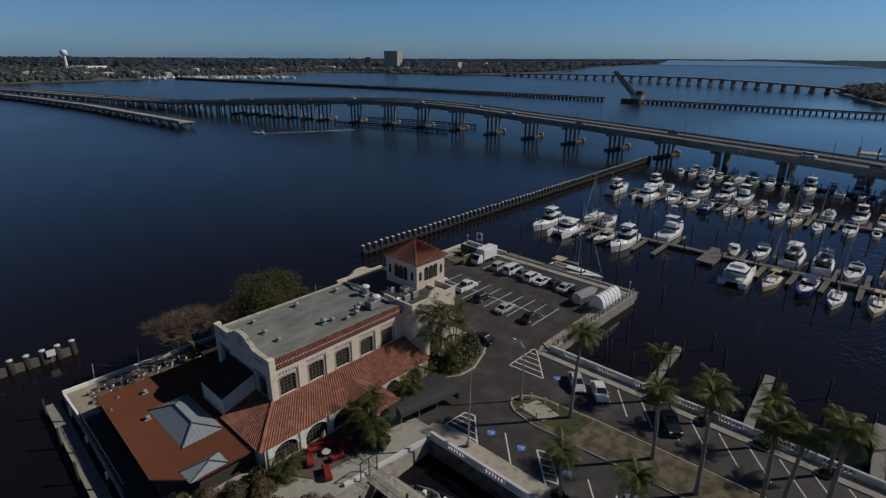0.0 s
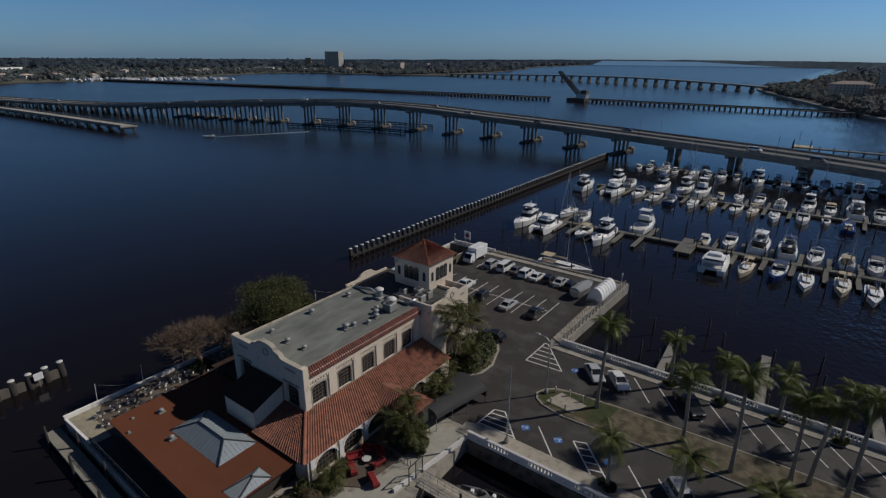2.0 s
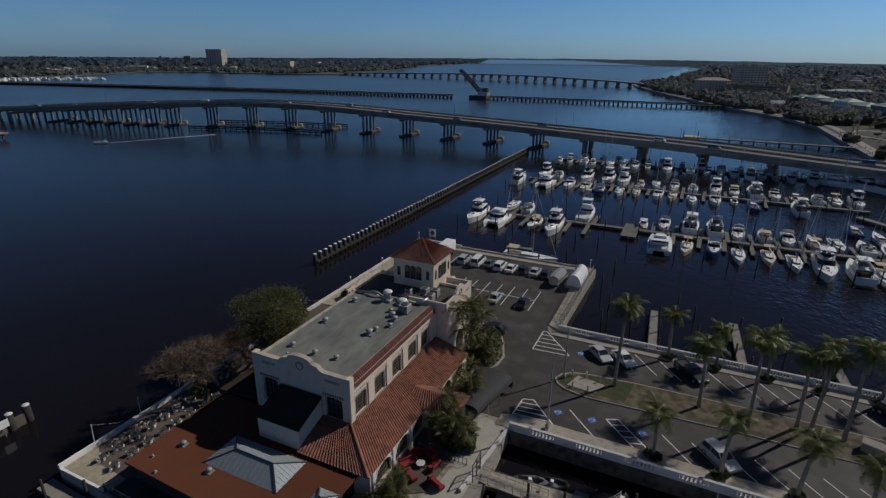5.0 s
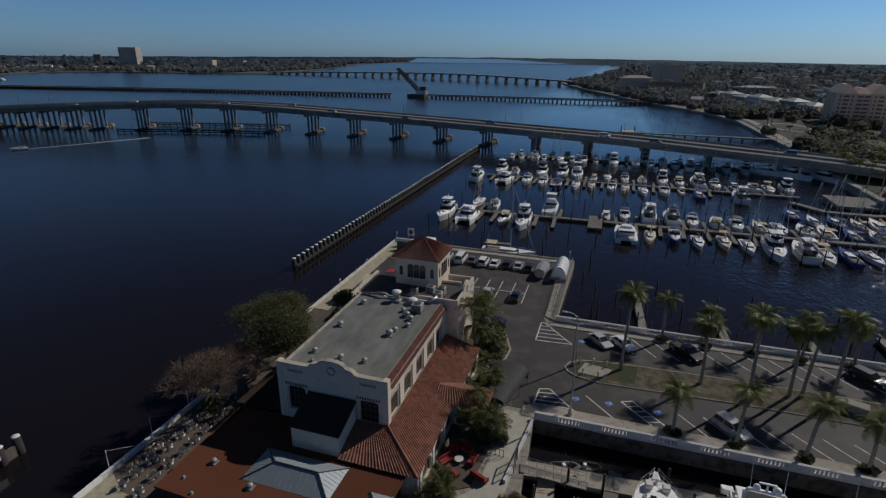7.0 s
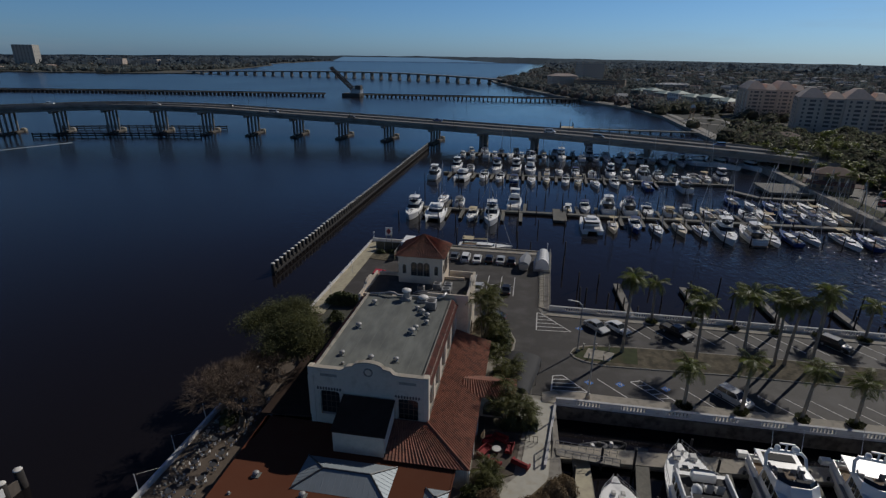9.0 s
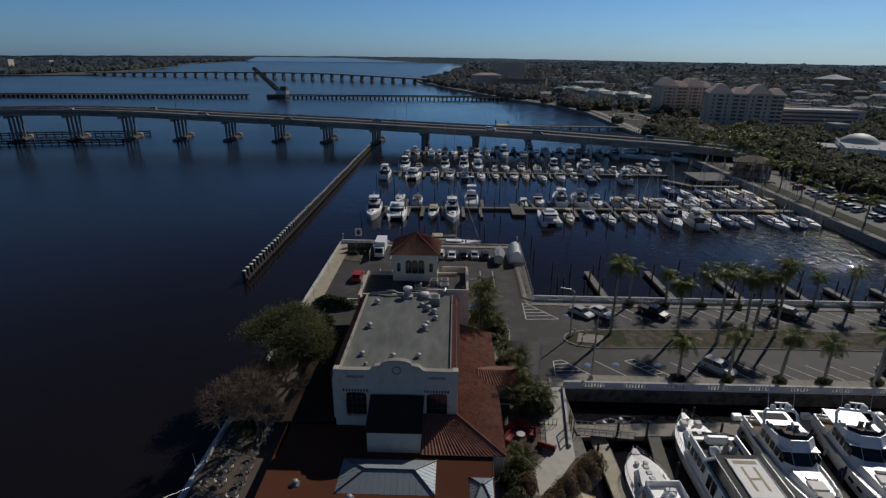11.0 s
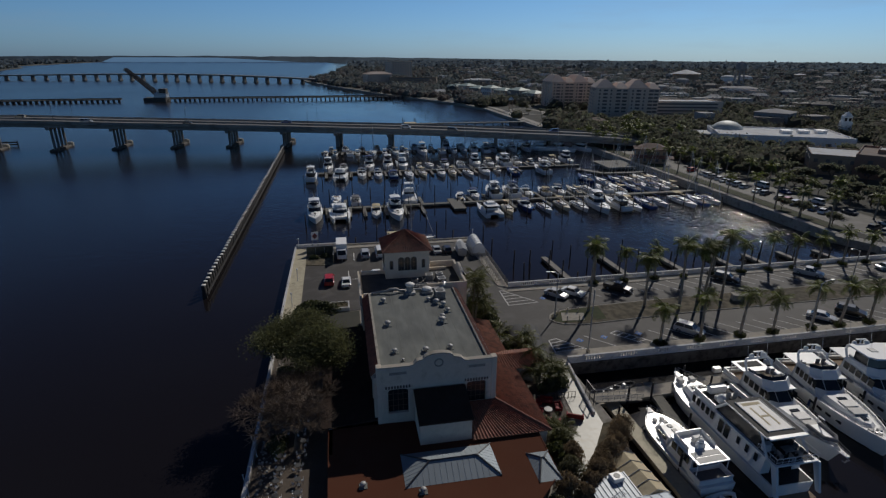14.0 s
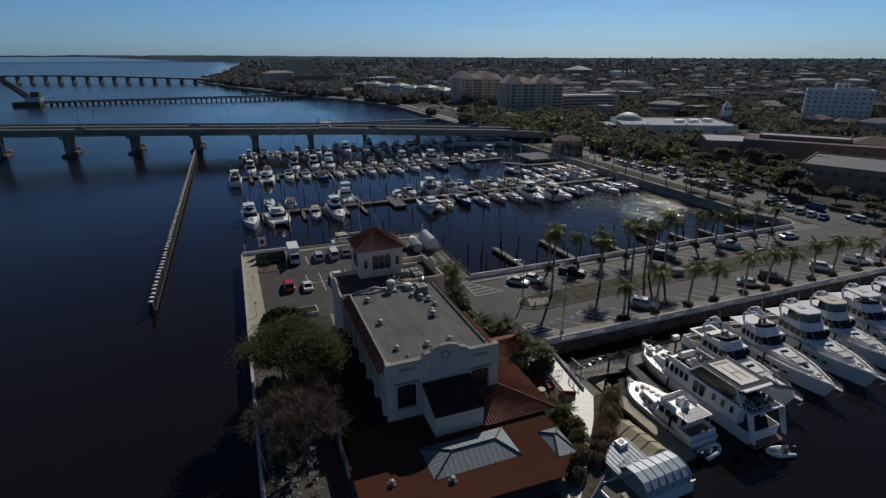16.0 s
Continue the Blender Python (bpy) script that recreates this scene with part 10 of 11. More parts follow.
part("cap", Build().loft([[(-3, -3, 15.5), (3, -3, 15.5), (3, 3, 15.5), (-3, 3, 15.5)], [(-0.2, -0.2, 19), (0.2, -0.2, 19), (0.2, 0.2, 19), (-0.2, 0.2, 19)]]), WHITE_WALL, bt)
for k in (-1.3, 1.3):
    part("opening", Build().box(k - 0.7, -2.78, 12.4, k + 0.7, -2.6, 14.6), GLASS_DARK, bt)
# theatre and civic buildings east of the promenade
building("theatre", "long rust walled theatre with a rust flat roof", 157, 131, 58, 30, 8.5, -52, 2, RED_WALL, RUST_ROOF, 0, 9, "sw", 0.8, False, (1.6, 1.6))
building("theatre_fly", "white roofed stage house of the theatre", 156, 138, 34, 12, 9.6, -52, 2, RED_WALL, ROOF_WHITE, 0, 9, "s", 0.6, False, (1.4, 1.4))
building("civic_building", "tan civic building with a white flat roof", 132, 157, 20, 24, 7.5, -40, 2, TAN_WALL, ROOF_WHITE, 0, 4, "sw", 0.6, False, (1.4, 1.4))
building("civic_hall", "tan two storey civic hall with a grey roof", 126, 86, 46, 30, 8.0, -64, 2, TAN_WALL, ROOF_MID, 0, 4.0, "sw", 0.6, False, (1.6, 1.7))
building("civic_wing", "rust red gabled wing of the theatre", 172, 119, 16, 14, 8.5, -52, 2, RED_WALL, ROOF_DARKRED, 3.0, 4.5, "sw", 0, False, (1.2, 1.4))
# white hotel and grey office behind
building("hotel", "white eight storey hotel with rows of windows", 314, 230, 38, 22, 20.5, -52, 7, WHITE_WALL, ROOF_MID, 0, 3.6, "sw", 1.0, False, (1.1, 1.1))
building("hotel_penthouse", "white roof house of the hotel", 322, 234, 8, 9, 24.5, -52, 8, WHITE_WALL, ROOF_MID, 0, 4, "s", 0.5)
building("office_building", "grey office block with dark window bands", 332, 176, 40, 30, 21, -52, 6, GREY_WALL, ROOF_MID, 0, 38, "sw", 0.6, False, (30, 1.6))
# marina office on the promenade deck
mo = building("marina_office", "tan marina office with a dark red hipped roof", 67, 188, 13, 9, 6.0, -25, 2, TAN_WALL, ROOF_DARKRED, 2.4, 2.6, "swe", 0, False, (1.2, 1.3))
part("veranda_roof", Build().loft([[(-9, -8, 2.9), (9, -8, 2.9), (9, -4.5, 3.6), (-9, -4.5, 3.6)], [(-9, -8, 3.1), (9, -8, 3.1), (9, -4.5, 3.8), (-9, -4.5, 3.8)]]), ROOF_DARKRED, mo)
building("riverside_house", "small red roofed house beyond the bridge", 96, 300, 14, 12, 5, -10, 1, TAN_WALL, ROOF_DARKRED, 2.6, 4, "sw")
# distant landmarks in town
oc = thing("arena", "large octagonal hall with a pale pointed roof", "building", m=pose(560, 890, 0, 0, 0, 10))
part("wall", Build().cyl(0, 0, 0, 17, 22, 22, 8), TAN_WALL, oc)
part("roof", Build().cyl(0, 0, 17, 24, 27, 2, 8), ROOF_WHITE, oc)
for x, y in ((610, 840), (640, 838)):
    tk = thing("storage_dome", "pale domed storage tank far in town", "tank", "storage domes", pose(x, y, 0))
    part("shell", Build().cyl(0, 0, 0, 12, 13, 13, 16), WHITE_WALL, tk)
    part("cover", Build().ball((0, 0, 12), 13, 13, 4, 16, 4, 0.0), ROOF_WHITE, tk, smooth=True)


def water_tower(x, y, h, legs, label):
    t = thing("water_tower", label, "water tower", m=pose(x, y, 0))
    r = h * 0.16
    if legs:
        for i in range(6):
            a = i * math.pi / 3
            part("leg", Build().tube([(r * 1.25 * math.cos(a), r * 1.25 * math.sin(a), 0), (r * 0.85 * math.cos(a), r * 0.85 * math.sin(a), h * 0.72)], 0.6, 5), (GREY_WALL if legs else WHITE_METAL), t)
        br = Build()
        for z in (0.25, 0.5):
            pts = [(r * 1.1 * math.cos(i * math.pi / 3), r * 1.1 * math.sin(i * math.pi / 3), h * z) for i in range(7)]
            br.tube(pts, 0.4, 4)
        part("brace", br, (GREY_WALL if legs else WHITE_METAL), t)
        part("riser", Build().cyl(0, 0, 0, h * 0.72, 1.2, 1.2, 8), (GREY_WALL if legs else WHITE_METAL), t)
    else:
        part("stem", Build().cyl(0, 0, 0, h * 0.74, r * 0.55, r * 0.4, 12), (GREY_WALL if legs else WHITE_METAL), t)
    part("tank", Build().loft([[(q * r * math.cos(a), q * r * math.sin(a), z * h) for a in [2 * math.pi * i / 14 for i in range(14)]] for q, z in ((0.45, 0.68), (1.0, 0.76), (1.05, 0.88), (0.8, 0.96), (0.1, 1.0))]), (GREY_WALL if legs else WHITE_METAL), t, smooth=True)


water_tower(470, 640, 40, True, "grey legged water tower over the town")
water_tower(-1800, 432, 54, False, "white single stem water tower on the far bank")

# north bank
NB = lambda x, y, w, d, h, fl, rot, wall, label, hip=0: building("apartment_building" if fl > 3 else "house", label, x, y, w, d, h, rot, fl, wall, ROOF_MID if not hip else PEACH_ROOF, hip, w / 6, "se", 0.5, False, (w / 15, h / fl * 0.4), z=-0.5)
NB(-1530, 1400, 50, 62, 62, 16, 30, FAR_TOWER, "tall tan apartment tower on the far river bank")
NB(-1590, 1330, 20, 18, 40, 11, 45, TAN_WALL, "lower tan apartment block on the far bank")
NB(-1345, 1530, 46, 40, 26, 7, 20, PALE_WALL, "peach apartment block on the far river bank")
NB(-1300, 1625, 50, 40, 24, 7, 20, PALE_WALL, "tan apartment block on the far river bank")
rb = random.Random(12)
for i in range(34):
    y = 120 + i * 44 + rb.uniform(-15, 15)
    x = -1110 - 0.16 * y - rb.uniform(20, 260) - (120 if 600 < y < 1100 else 0)
    NB(x, y, rb.uniform(14, 34), rb.uniform(10, 16), rb.uniform(5, 9), 2, rb.uniform(-50, 10), rb.choice((WHITE_WALL, PALE_WALL, WHITE_WALL)), "small pale house on the far river bank", 2.5)
far_boats = Build()
for i in range(120):
    s = rb.random()
    x, y = -1160 + 110 * s + rb.uniform(-70, 12), 400 + 270 * s + rb.uniform(-12, 12)
    l = rb.uniform(7, 13)
    q = pose(x, y, WL, 0, 0, rb.uniform(-40, 60))
    far_boats.obox(q, l, l * 0.3, 2.2)
    far_boats.obox(q @ pose(-l * 0.1, 0, 2.2), l * 0.5, l * 0.24, rb.uniform(1.2, 2.4))
stuff("far_marina_boats", far_boats, GEL, "many small white boats in a marina on the far bank", "boats")
# riverside blocks beyond the railway
building("apartment_building", "peach six storey apartment block by the river bend", -3, 888, 44, 20, 17, 22, 5, PALE_WALL, PEACH_ROOF, 4.0, 4.2, "sw", 0, False, (1.8, 1.7))
building("parking_deck", "tan parking deck beside the riverside apartments", 54, 868, 76, 24, 12, -14, 4, TAN_WALL, ROOF_MID, 0, 60, "s", 1.0, False, (52, 1.3))
building("office_tower", "tan office tower with dark window bands by the river", 64, 1183, 50, 32, 34, 24, 8, PALE_WALL, ROOF_MID, 0, 6, "sw", 1.0, False, (3.2, 1.7))
NB(-1850, 490, 130, 60, 10, 2, -40, WHITE_WALL, "wide white warehouse on the far bank")
NB(-1640, 1180, 150, 60, 9, 2, -40, WHITE_WALL, "wide white roofed hall on the far bank")
# scattered town roofs
for i in range(60):
    d_ = 230 + 1900 * rb.random() ** 1.4
    a = radians(rb.uniform(2, 72))
    x, y = 40 + d_ * math.sin(a), 60 + d_ * math.cos(a)
    if x < 110 + max(0, (y - 700)) * -0.12 or math.hypot(x - 160, y - 380) < 90 or math.hypot(x - 160, y - 200) < 95 or math.hypot(x - 320, y - 215) < 70 or math.hypot(x - 140, y - 110) < 75:
        continue
    building("town_building", rb.choice(("low town building with a pale flat roof", "small town building among trees", "low tan building among trees")), x, y, rb.uniform(14, 42), rb.uniform(12, 26), rb.uniform(5, 11), rb.uniform(-60, 20), 2, rb.choice((WHITE_WALL, PALE_WALL, TAN_WALL, GREY_WALL)), rb.choice((ROOF_WHITE, ROOF_MID, ROOF_WHITE, ROOF_DARKRED)), rb.choice((0, 0, 2.4)), 6, "s", 0.5, False, (2.0, 1.6))

far_roofs, tan_roofs = Build(), Build()
for i in range(520):
    d_ = 240 + 2600 * rb.random() ** 1.35
    a = radians(rb.uniform(2, 76))
    x, y = 40 + d_ * math.sin(a), 60 + d_ * math.cos(a)
    if x > 175 and not (math.hypot(x - 314, y - 215) < 60 or math.hypot(x - 207, y - 380) < 55 or math.hypot(x - 190, y - 226) < 60):
        m = pose(x, y, 0, 0, 0, rb.uniform(-60, 20))
        w, d2, h = rb.uniform(8, 24), rb.uniform(7, 14), rb.uniform(4.5, 8) + d_ * 0.002
        roofs = far_roofs if rb.random() < 0.5 else tan_roofs
        e_ = [(-w / 2, -d2 / 2), (w / 2, -d2 / 2), (w / 2, d2 / 2), (-w / 2, d2 / 2)]
        top = [(-w / 2 + d2 * 0.3, 0), (w / 2 - d2 * 0.3, 0), (w / 2 - d2 * 0.3, 0.1), (-w / 2 + d2 * 0.3, 0.1)] if rb.random() < 0.6 else e_
        roofs.loft([[m @ Vector((p, q, 0)) for p, q in e_], [m @ Vector((p, q, h)) for p, q in e_], [m @ Vector((p, q, h + (2.2 if top is not e_ else 0.3))) for p, q in top]])
stuff("far_town_houses", far_roofs, mat("pale_town_roofs", (0.40, 0.39, 0.38), 0.85, var=0.35, scale=0.1, big=0.02), "many small pale town houses among far trees", "houses")
stuff("far_tan_houses", tan_roofs, mat("tan_town_roofs", (0.20, 0.17, 0.15), 0.85, var=0.3, scale=0.1, big=0.02), "many small tan roofed town houses among trees", "houses")
# promenade trees and palms
rt = random.Random(21)
crowns = []
for i in range(4):
    crowns.append(limb_tree("tree", "round dark green street tree by the promenade", 0, 0, 8.0, 1.1, 100 + i, True, 1600, 0.02, "street trees of the town", STREET_LEAF, 0.75, 0.40))
spots = [(90, 78), (88, 88), (92, 97), (96, 108), (86, 112), (100, 120), (90, 128), (98, 138), (106, 148), (96, 160), (88, 152), (104, 168), (112, 178), (96, 182), (88, 196), (102, 200), (114, 196), (92, 214), (104, 222), (116, 232), (98, 240), (110, 252), (124, 262), (136, 268), (108, 276), (122, 286), (140, 290), (156, 292), (172, 296), (132, 306), (150, 312), (120, 318), (106, 330), (168, 318), (186, 312), (100, 350), (92, 372), (112, 356), (204, 300), (220, 290), (236, 276), (200, 330), (220, 320), (100, 66), (110, 58), (98, 52), (120, 50), (134, 52), (150, 60), (160, 74), (84, 62), (114, 120), (108, 127), (119, 112), (110, 110), (103, 116), (121, 124)]
for i, (x, y) in enumerate(spots):
    s = rt.uniform(0.8, 1.25)
    if i < 4:
        crowns[i].matrix_basis = pose(x, y, 0.02, 0, 0, rt.uniform(0, 360)) @ Matrix.Diagonal((s, s, s * 0.9, 1))
    else:
        c = copy_thing(crowns[i % 4], pose(x + rt.uniform(-2, 2), y + rt.uniform(-2, 2), 0.02, 0, 0, rt.uniform(0, 360)))
        c.scale = (s, s, s * 0.9)
for i in range(64):
    x, y = 85 + rt.random() ** 1.4 * 70, 66 + rt.random() * 270
    if any(math.hypot(x - cx_, y - cy) < r * 0.8 for cx_, cy, r in ((157, 373, 44), (170, 228, 42), (160, 140, 34), (128, 86, 28), (124, 156, 12))):
        continue
    s = rt.uniform(0.9, 1.5)
    c = copy_thing(crowns[i % 4], pose(x, y, 0.02, 0, 0, rt.uniform(0, 360)))
    c.scale = (s, s, s * 0.9)
for i, (x, y) in enumerate(((96, 400), (104, 408), (110, 396), (88, 366), (98, 374), (108, 372), (84, 396), (96, 436), (106, 446), (112, 430), (94, 458), (82, 342), (92, 346), (104, 356))):
    s = rt.uniform(0.5, 0.85)
    c = copy_thing(crowns[i % 4], pose(x, y, 0.02, 0, 0, rt.uniform(0, 360)))
    c.scale = (s, s, s * 0.8)
for i in range(22):
    x, y = 87.5 + rt.uniform(0, 6), 64 + i * 7.2 + rt.uniform(-2, 2)
    s = rt.uniform(0.55, 1.0)
    c = copy_thing(crowns[i % 4], pose(x, y, 0.02, 0, 0, rt.uniform(0, 360)))
    c.scale = (s, s, s * 0.9)
for i in range(3):
    s = rt.uniform(0.5, 0.8)
    c = copy_thing(crowns[i % 4], pose(64 + rt.uniform(-1, 1), 92 + i * 9 + rt.uniform(-3, 3), 0.02, 0, 0, rt.uniform(0, 360)))
    c.scale = (s, s, s)
for i in range(34):
    x, y = 62.5 + rt.uniform(0, 3) + (i % 2) * 18, 90 + i * 5.2 + rt.uniform(-1, 1)
    palm(x, y, rt.choice((5, 6, 7, 8)), (0.2, 0.1), 0.05, 1.05, 9, "mid sized palm along the marina promenade", "palms of the promenade", 200 + i, 0, True)
for i in range(16):
    palm(92 + rt.uniform(-12, 20), 226 + i * 4 + rt.uniform(-2, 2), rt.choice((7, 8, 9)), (0.2, 0.1), 0.05, 1.15, 9, "tall palm near the bridge end", "palms of the promenade", 300 + i, 0, True)


# woods of the town and far banks: many small lobed crowns in one sheet
def woods(name, pick, n, size, seed, label, tufts=24, leaf=0.3, flat=0.75, material=None, K=6):
    """Crowns of many loose leaf tufts, all in one sheet."""
    rng = np.random.default_rng(seed)
    pts = np.array(pick(rng, n))
    r = (size * pts[:, 2])[:, None, None] * rng.uniform(0.7, 1.15, (n, 1, 1))
    d = rng.normal(0, 1, (n, tufts, 3))
    d[:, :, 2] = np.abs(d[:, :, 2]) - 0.25
    d /= np.linalg.norm(d, axis=2, keepdims=True)
    lump = 1 + 0.28 * np.sin(3 * np.arctan2(d[:, :, 1:2], d[:, :, :1]) + rng.uniform(0, 6.28, (n, 1, 1)))
    c = d * r * rng.uniform(0.8, 1.06, (n, tufts, 1)) * lump * np.array((1, 1, flat))
    c[:, :, 0] += pts[:, :1]
    c[:, :, 1] += pts[:, 1:2]
    c[:, :, 2] += r[:, :, 0] * flat * 0.75
    nrm = d + rng.normal(0, 0.3, (n, tufts, 3))
    nrm /= np.linalg.norm(nrm, axis=2, keepdims=True)
    u = np.cross(nrm, rng.normal(0, 1, (n, tufts, 3)))
    u /= np.linalg.norm(u, axis=2, keepdims=True)
    v = np.cross(nrm, u)
    s = r * leaf * rng.uniform(0.6, 1.3, (n, tufts, 1))
    V = np.stack((c - u * s, c - v * s * 0.7, c + u * s, c + v * s * 0.7), axis=2).reshape(-1, 3)
    Fc = np.arange(len(V)).reshape(-1, 4).tolist()
    # a low core keeps light from shining through the crown
    ring = np.array([(q * math.cos(k * 2 * math.pi / K + j), q * math.sin(k * 2 * math.pi / K + j), h) for j, (q, h) in enumerate(((0.72, 0.1), (0.86, 0.55), (0.62, 1.05), (0.2, 1.3))) for k in range(K)])
    core = ring[None] * r * np.array((1, 1, flat)) * rng.uniform(0.78, 1.12, (n, 4 * K, 1))
    core[:, :, 0] += pts[:, :1]
    core[:, :, 1] += pts[:, 1:2]
    base = len(V) + 4 * K * np.arange(n)[:, None]
    for j in range(3):
        for k in range(K):
            p, q = j * K + k, j * K + (k + 1) % K
            Fc += np.concatenate((base + p, base + q, base + q + K, base + p + K), axis=1).tolist()
    Fc += (base + np.arange(3 * K, 4 * K)[None]).tolist()
    V = np.concatenate((V, core.reshape(-1, 3)))
    return tagged(new(name, flat_mesh(name, V.tolist(), Fc, material or WOODS)), label, "woods", kind="stuff")


def inside(poly, x, y):
    c = False
    for (x0, y0), (x1, y1) in zip(poly, poly[1:] + poly[:1]):
        if (y0 > y) != (y1 > y) and x < (x1 - x0) * (y - y0) / (y1 - y0) + x0:
            c = not c
    return c


CLEAR = [(157, 373, 44), (207, 380, 40), (166, 226, 46), (152, 134, 40), (124, 86, 34), (122, 156, 18), (314, 232, 34), (332, 176, 30), (-3, 888, 26), (-10, 866, 16), (54, 868, 36), (40, 850, 22), (64, 1183, 32), (146, 464, 34), (90, 418, 28), (84, 384, 20), (84, 452, 20), (78, 350, 14), (104, 579, 18), (90, 620, 18), (120, 530, 18), (104, 560, 14), (56, 646, 12), (126, 342, 20), (150, 338, 20), (104, 396, 24)]


def pick_town(rng, n, d0=440, d1=2000):
    out = []
    while len(out) < n:
        d_ = d0 + d1 * rng.random() ** 1.6
        a = math.radians(rng.uniform(-12, 76))
        x, y = 20 + d_ * math.sin(a), 60 + d_ * math.cos(a)
        if x < 84 and y < 260 or not inside(TOWN, x - 3, y) or any(math.hypot(x - cx_, y - cy) < r for cx_, cy, r in CLEAR):
            continue
        out.append((x, y, rng.uniform(0.7, 1.3) * (1 + d_ / 2500)))
    return out


def pick_near(rng, n):
    return pick_town(rng, n, 130, 330)


def pick_far(rng, n):
    out = []
    while len(out) < n:
        d_ = 2000 + 2800 * rng.random()
        a = math.radians(rng.uniform(-90, 80))
        x, y = d_ * math.sin(a), d_ * math.cos(a)
        if inside(TOWN, x - 20, y) or inside(NORTH_BANK, x + 20, y):
            out.append((x, y, rng.uniform(0.8, 1.3)))
    return out


def pick_north(rng, n):
    out = []
    while len(out) < n:
        y = rng.uniform(-300, 2600)
        x = -1000 - 1500 * rng.random() ** 1.6
        if inside(NORTH_BANK, x + 14, y):
            out.append((x, y, rng.uniform(0.7, 1.25)))
    return out


woods("town_trees", pick_near, 1000, 5.8, 8, "dense dark trees beside the promenade", 84, 0.085, 0.62, STREET_LEAF, 8)
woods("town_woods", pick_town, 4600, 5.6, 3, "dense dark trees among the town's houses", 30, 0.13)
woods("bare_town_woods", pick_town, 1700, 5.0, 13, "bare brown winter trees among the town's houses", 34, 0.13, material=BARE_WOODS)
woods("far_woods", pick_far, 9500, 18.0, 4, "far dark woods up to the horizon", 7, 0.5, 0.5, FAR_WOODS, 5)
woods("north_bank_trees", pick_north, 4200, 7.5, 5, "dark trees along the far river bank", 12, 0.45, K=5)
# wooded rim of the far distance
rim = Build()
rr_ = random.Random(6)
ring0, ring1 = [], []
for i in range(361):
    a = radians(-95 + i * 0.5)
    h = 17 + 26 * math.exp(-((-85 + i * 0.5) / 30) ** 2) + 4 * noise.noise(Vector((i * 0.21, 0, 0))) + 2 * noise.noise(Vector((i * 0.9, 5, 0)))
    ring0.append((4860 * math.sin(a), 4860 * math.cos(a), -3))
    ring1.append((4860 * math.sin(a), 4860 * math.cos(a), h))
rim.loft([ring0, ring1], cap=False, closed=False)
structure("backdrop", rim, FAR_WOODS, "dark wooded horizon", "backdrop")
# glowing upright strip added under the horizon for the river's farthest, pale reach
reach = bpy.data.materials.new("far_water_glow")
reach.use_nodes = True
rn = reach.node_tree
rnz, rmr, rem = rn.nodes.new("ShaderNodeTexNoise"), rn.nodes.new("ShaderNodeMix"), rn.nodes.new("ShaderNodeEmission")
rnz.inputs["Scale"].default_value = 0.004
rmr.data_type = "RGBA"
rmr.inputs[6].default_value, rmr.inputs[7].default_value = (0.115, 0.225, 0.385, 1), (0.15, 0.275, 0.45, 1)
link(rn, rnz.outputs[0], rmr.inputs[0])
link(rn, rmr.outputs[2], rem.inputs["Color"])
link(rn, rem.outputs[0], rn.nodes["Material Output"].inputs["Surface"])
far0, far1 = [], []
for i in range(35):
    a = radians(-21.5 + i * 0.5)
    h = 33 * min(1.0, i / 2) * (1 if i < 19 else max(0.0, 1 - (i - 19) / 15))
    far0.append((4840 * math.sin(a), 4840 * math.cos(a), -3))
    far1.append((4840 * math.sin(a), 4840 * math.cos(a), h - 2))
structure("backdrop_river", Build().loft([far0, far1], cap=False, closed=False), reach, "glowing strip for the pale far reach of the river", "backdrop")

# ---- small things ----
def lamp_post(x, y, h, arm, label, z=0.0, rot=0):
    t = thing("street_lamp", label, "street lamp", "lamps of the car park", pose(x, y, z, 0, 0, rot))
    part("base", Build().bevelbox(-0.25, -0.25, 0, 0.25, 0.25, 0.6, 0.05), CONCRETE, t)
    part("pole", Build().tube([(0, 0, 0.5), (0, 0, h * 0.6), (0, 0, h)], 0.13, 8, 0.08), DULL_METAL, t)
    if arm:
        part("arm", Build().tube([(0, 0, h - 0.2), (-0.6, 0, h + 0.35), (-arm, 0, h + 0.5)], 0.05, 5), METAL, t)
        part("lamp_head", Build().bevelbox(-arm - 0.7, -0.18, h + 0.4, -arm, 0.18, h + 0.58, 0.05), METAL, t)
    return t


lamp_post(-32.4, 53.2, 8.4, 1.6, "grey metal street lamp with a curved arm", 0.15)
lamp_post(-31.8, 41.0, 10.8, 0, "tall plain grey pole beside the basin wall", 0.1)
lamp_post(8.0, 40.4, 9.0, 1.6, "grey metal street lamp with a curved arm", 0.1, 180)
lamp_post(30.0, 53.6, 8.4, 1.6, "grey metal street lamp with a curved arm", 0.15)

# bollards on the median and along the edge
for x, y in ((-31.4, 54.2), (-29.4, 54.6), (-27.4, 54.4), (-30.8, 51.4), (-28.6, 51.2)):
    bo = thing("bollard", "pale concrete bollard on the median", "bollard", "bollards on the median", pose(x, y, 0.18))
    part("shaft", Build().cyl(0, 0, 0, 0.95, 0.11, 0.11, 8), PALE_CONCRETE, bo)
    part("cap", Build().ball((0, 0, 0.95), 0.12, 0.12, 0.08, 8, 4, 0.0), WHITE_METAL, bo)
kiosk = thing("utility_box", "grey stone faced utility box on the median", "utility box", m=pose(4.8, 53.6, 0.17, 0, 0, -20))
part("body", Build().bevelbox(-1.1, -0.7, 0, 1.1, 0.7, 1.1, 0.08), CONCRETE, kiosk)
part("lid", Build().bevelbox(-1.2, -0.8, 1.1, 1.2, 0.8, 1.25, 0.04), PALE_CONCRETE, kiosk)

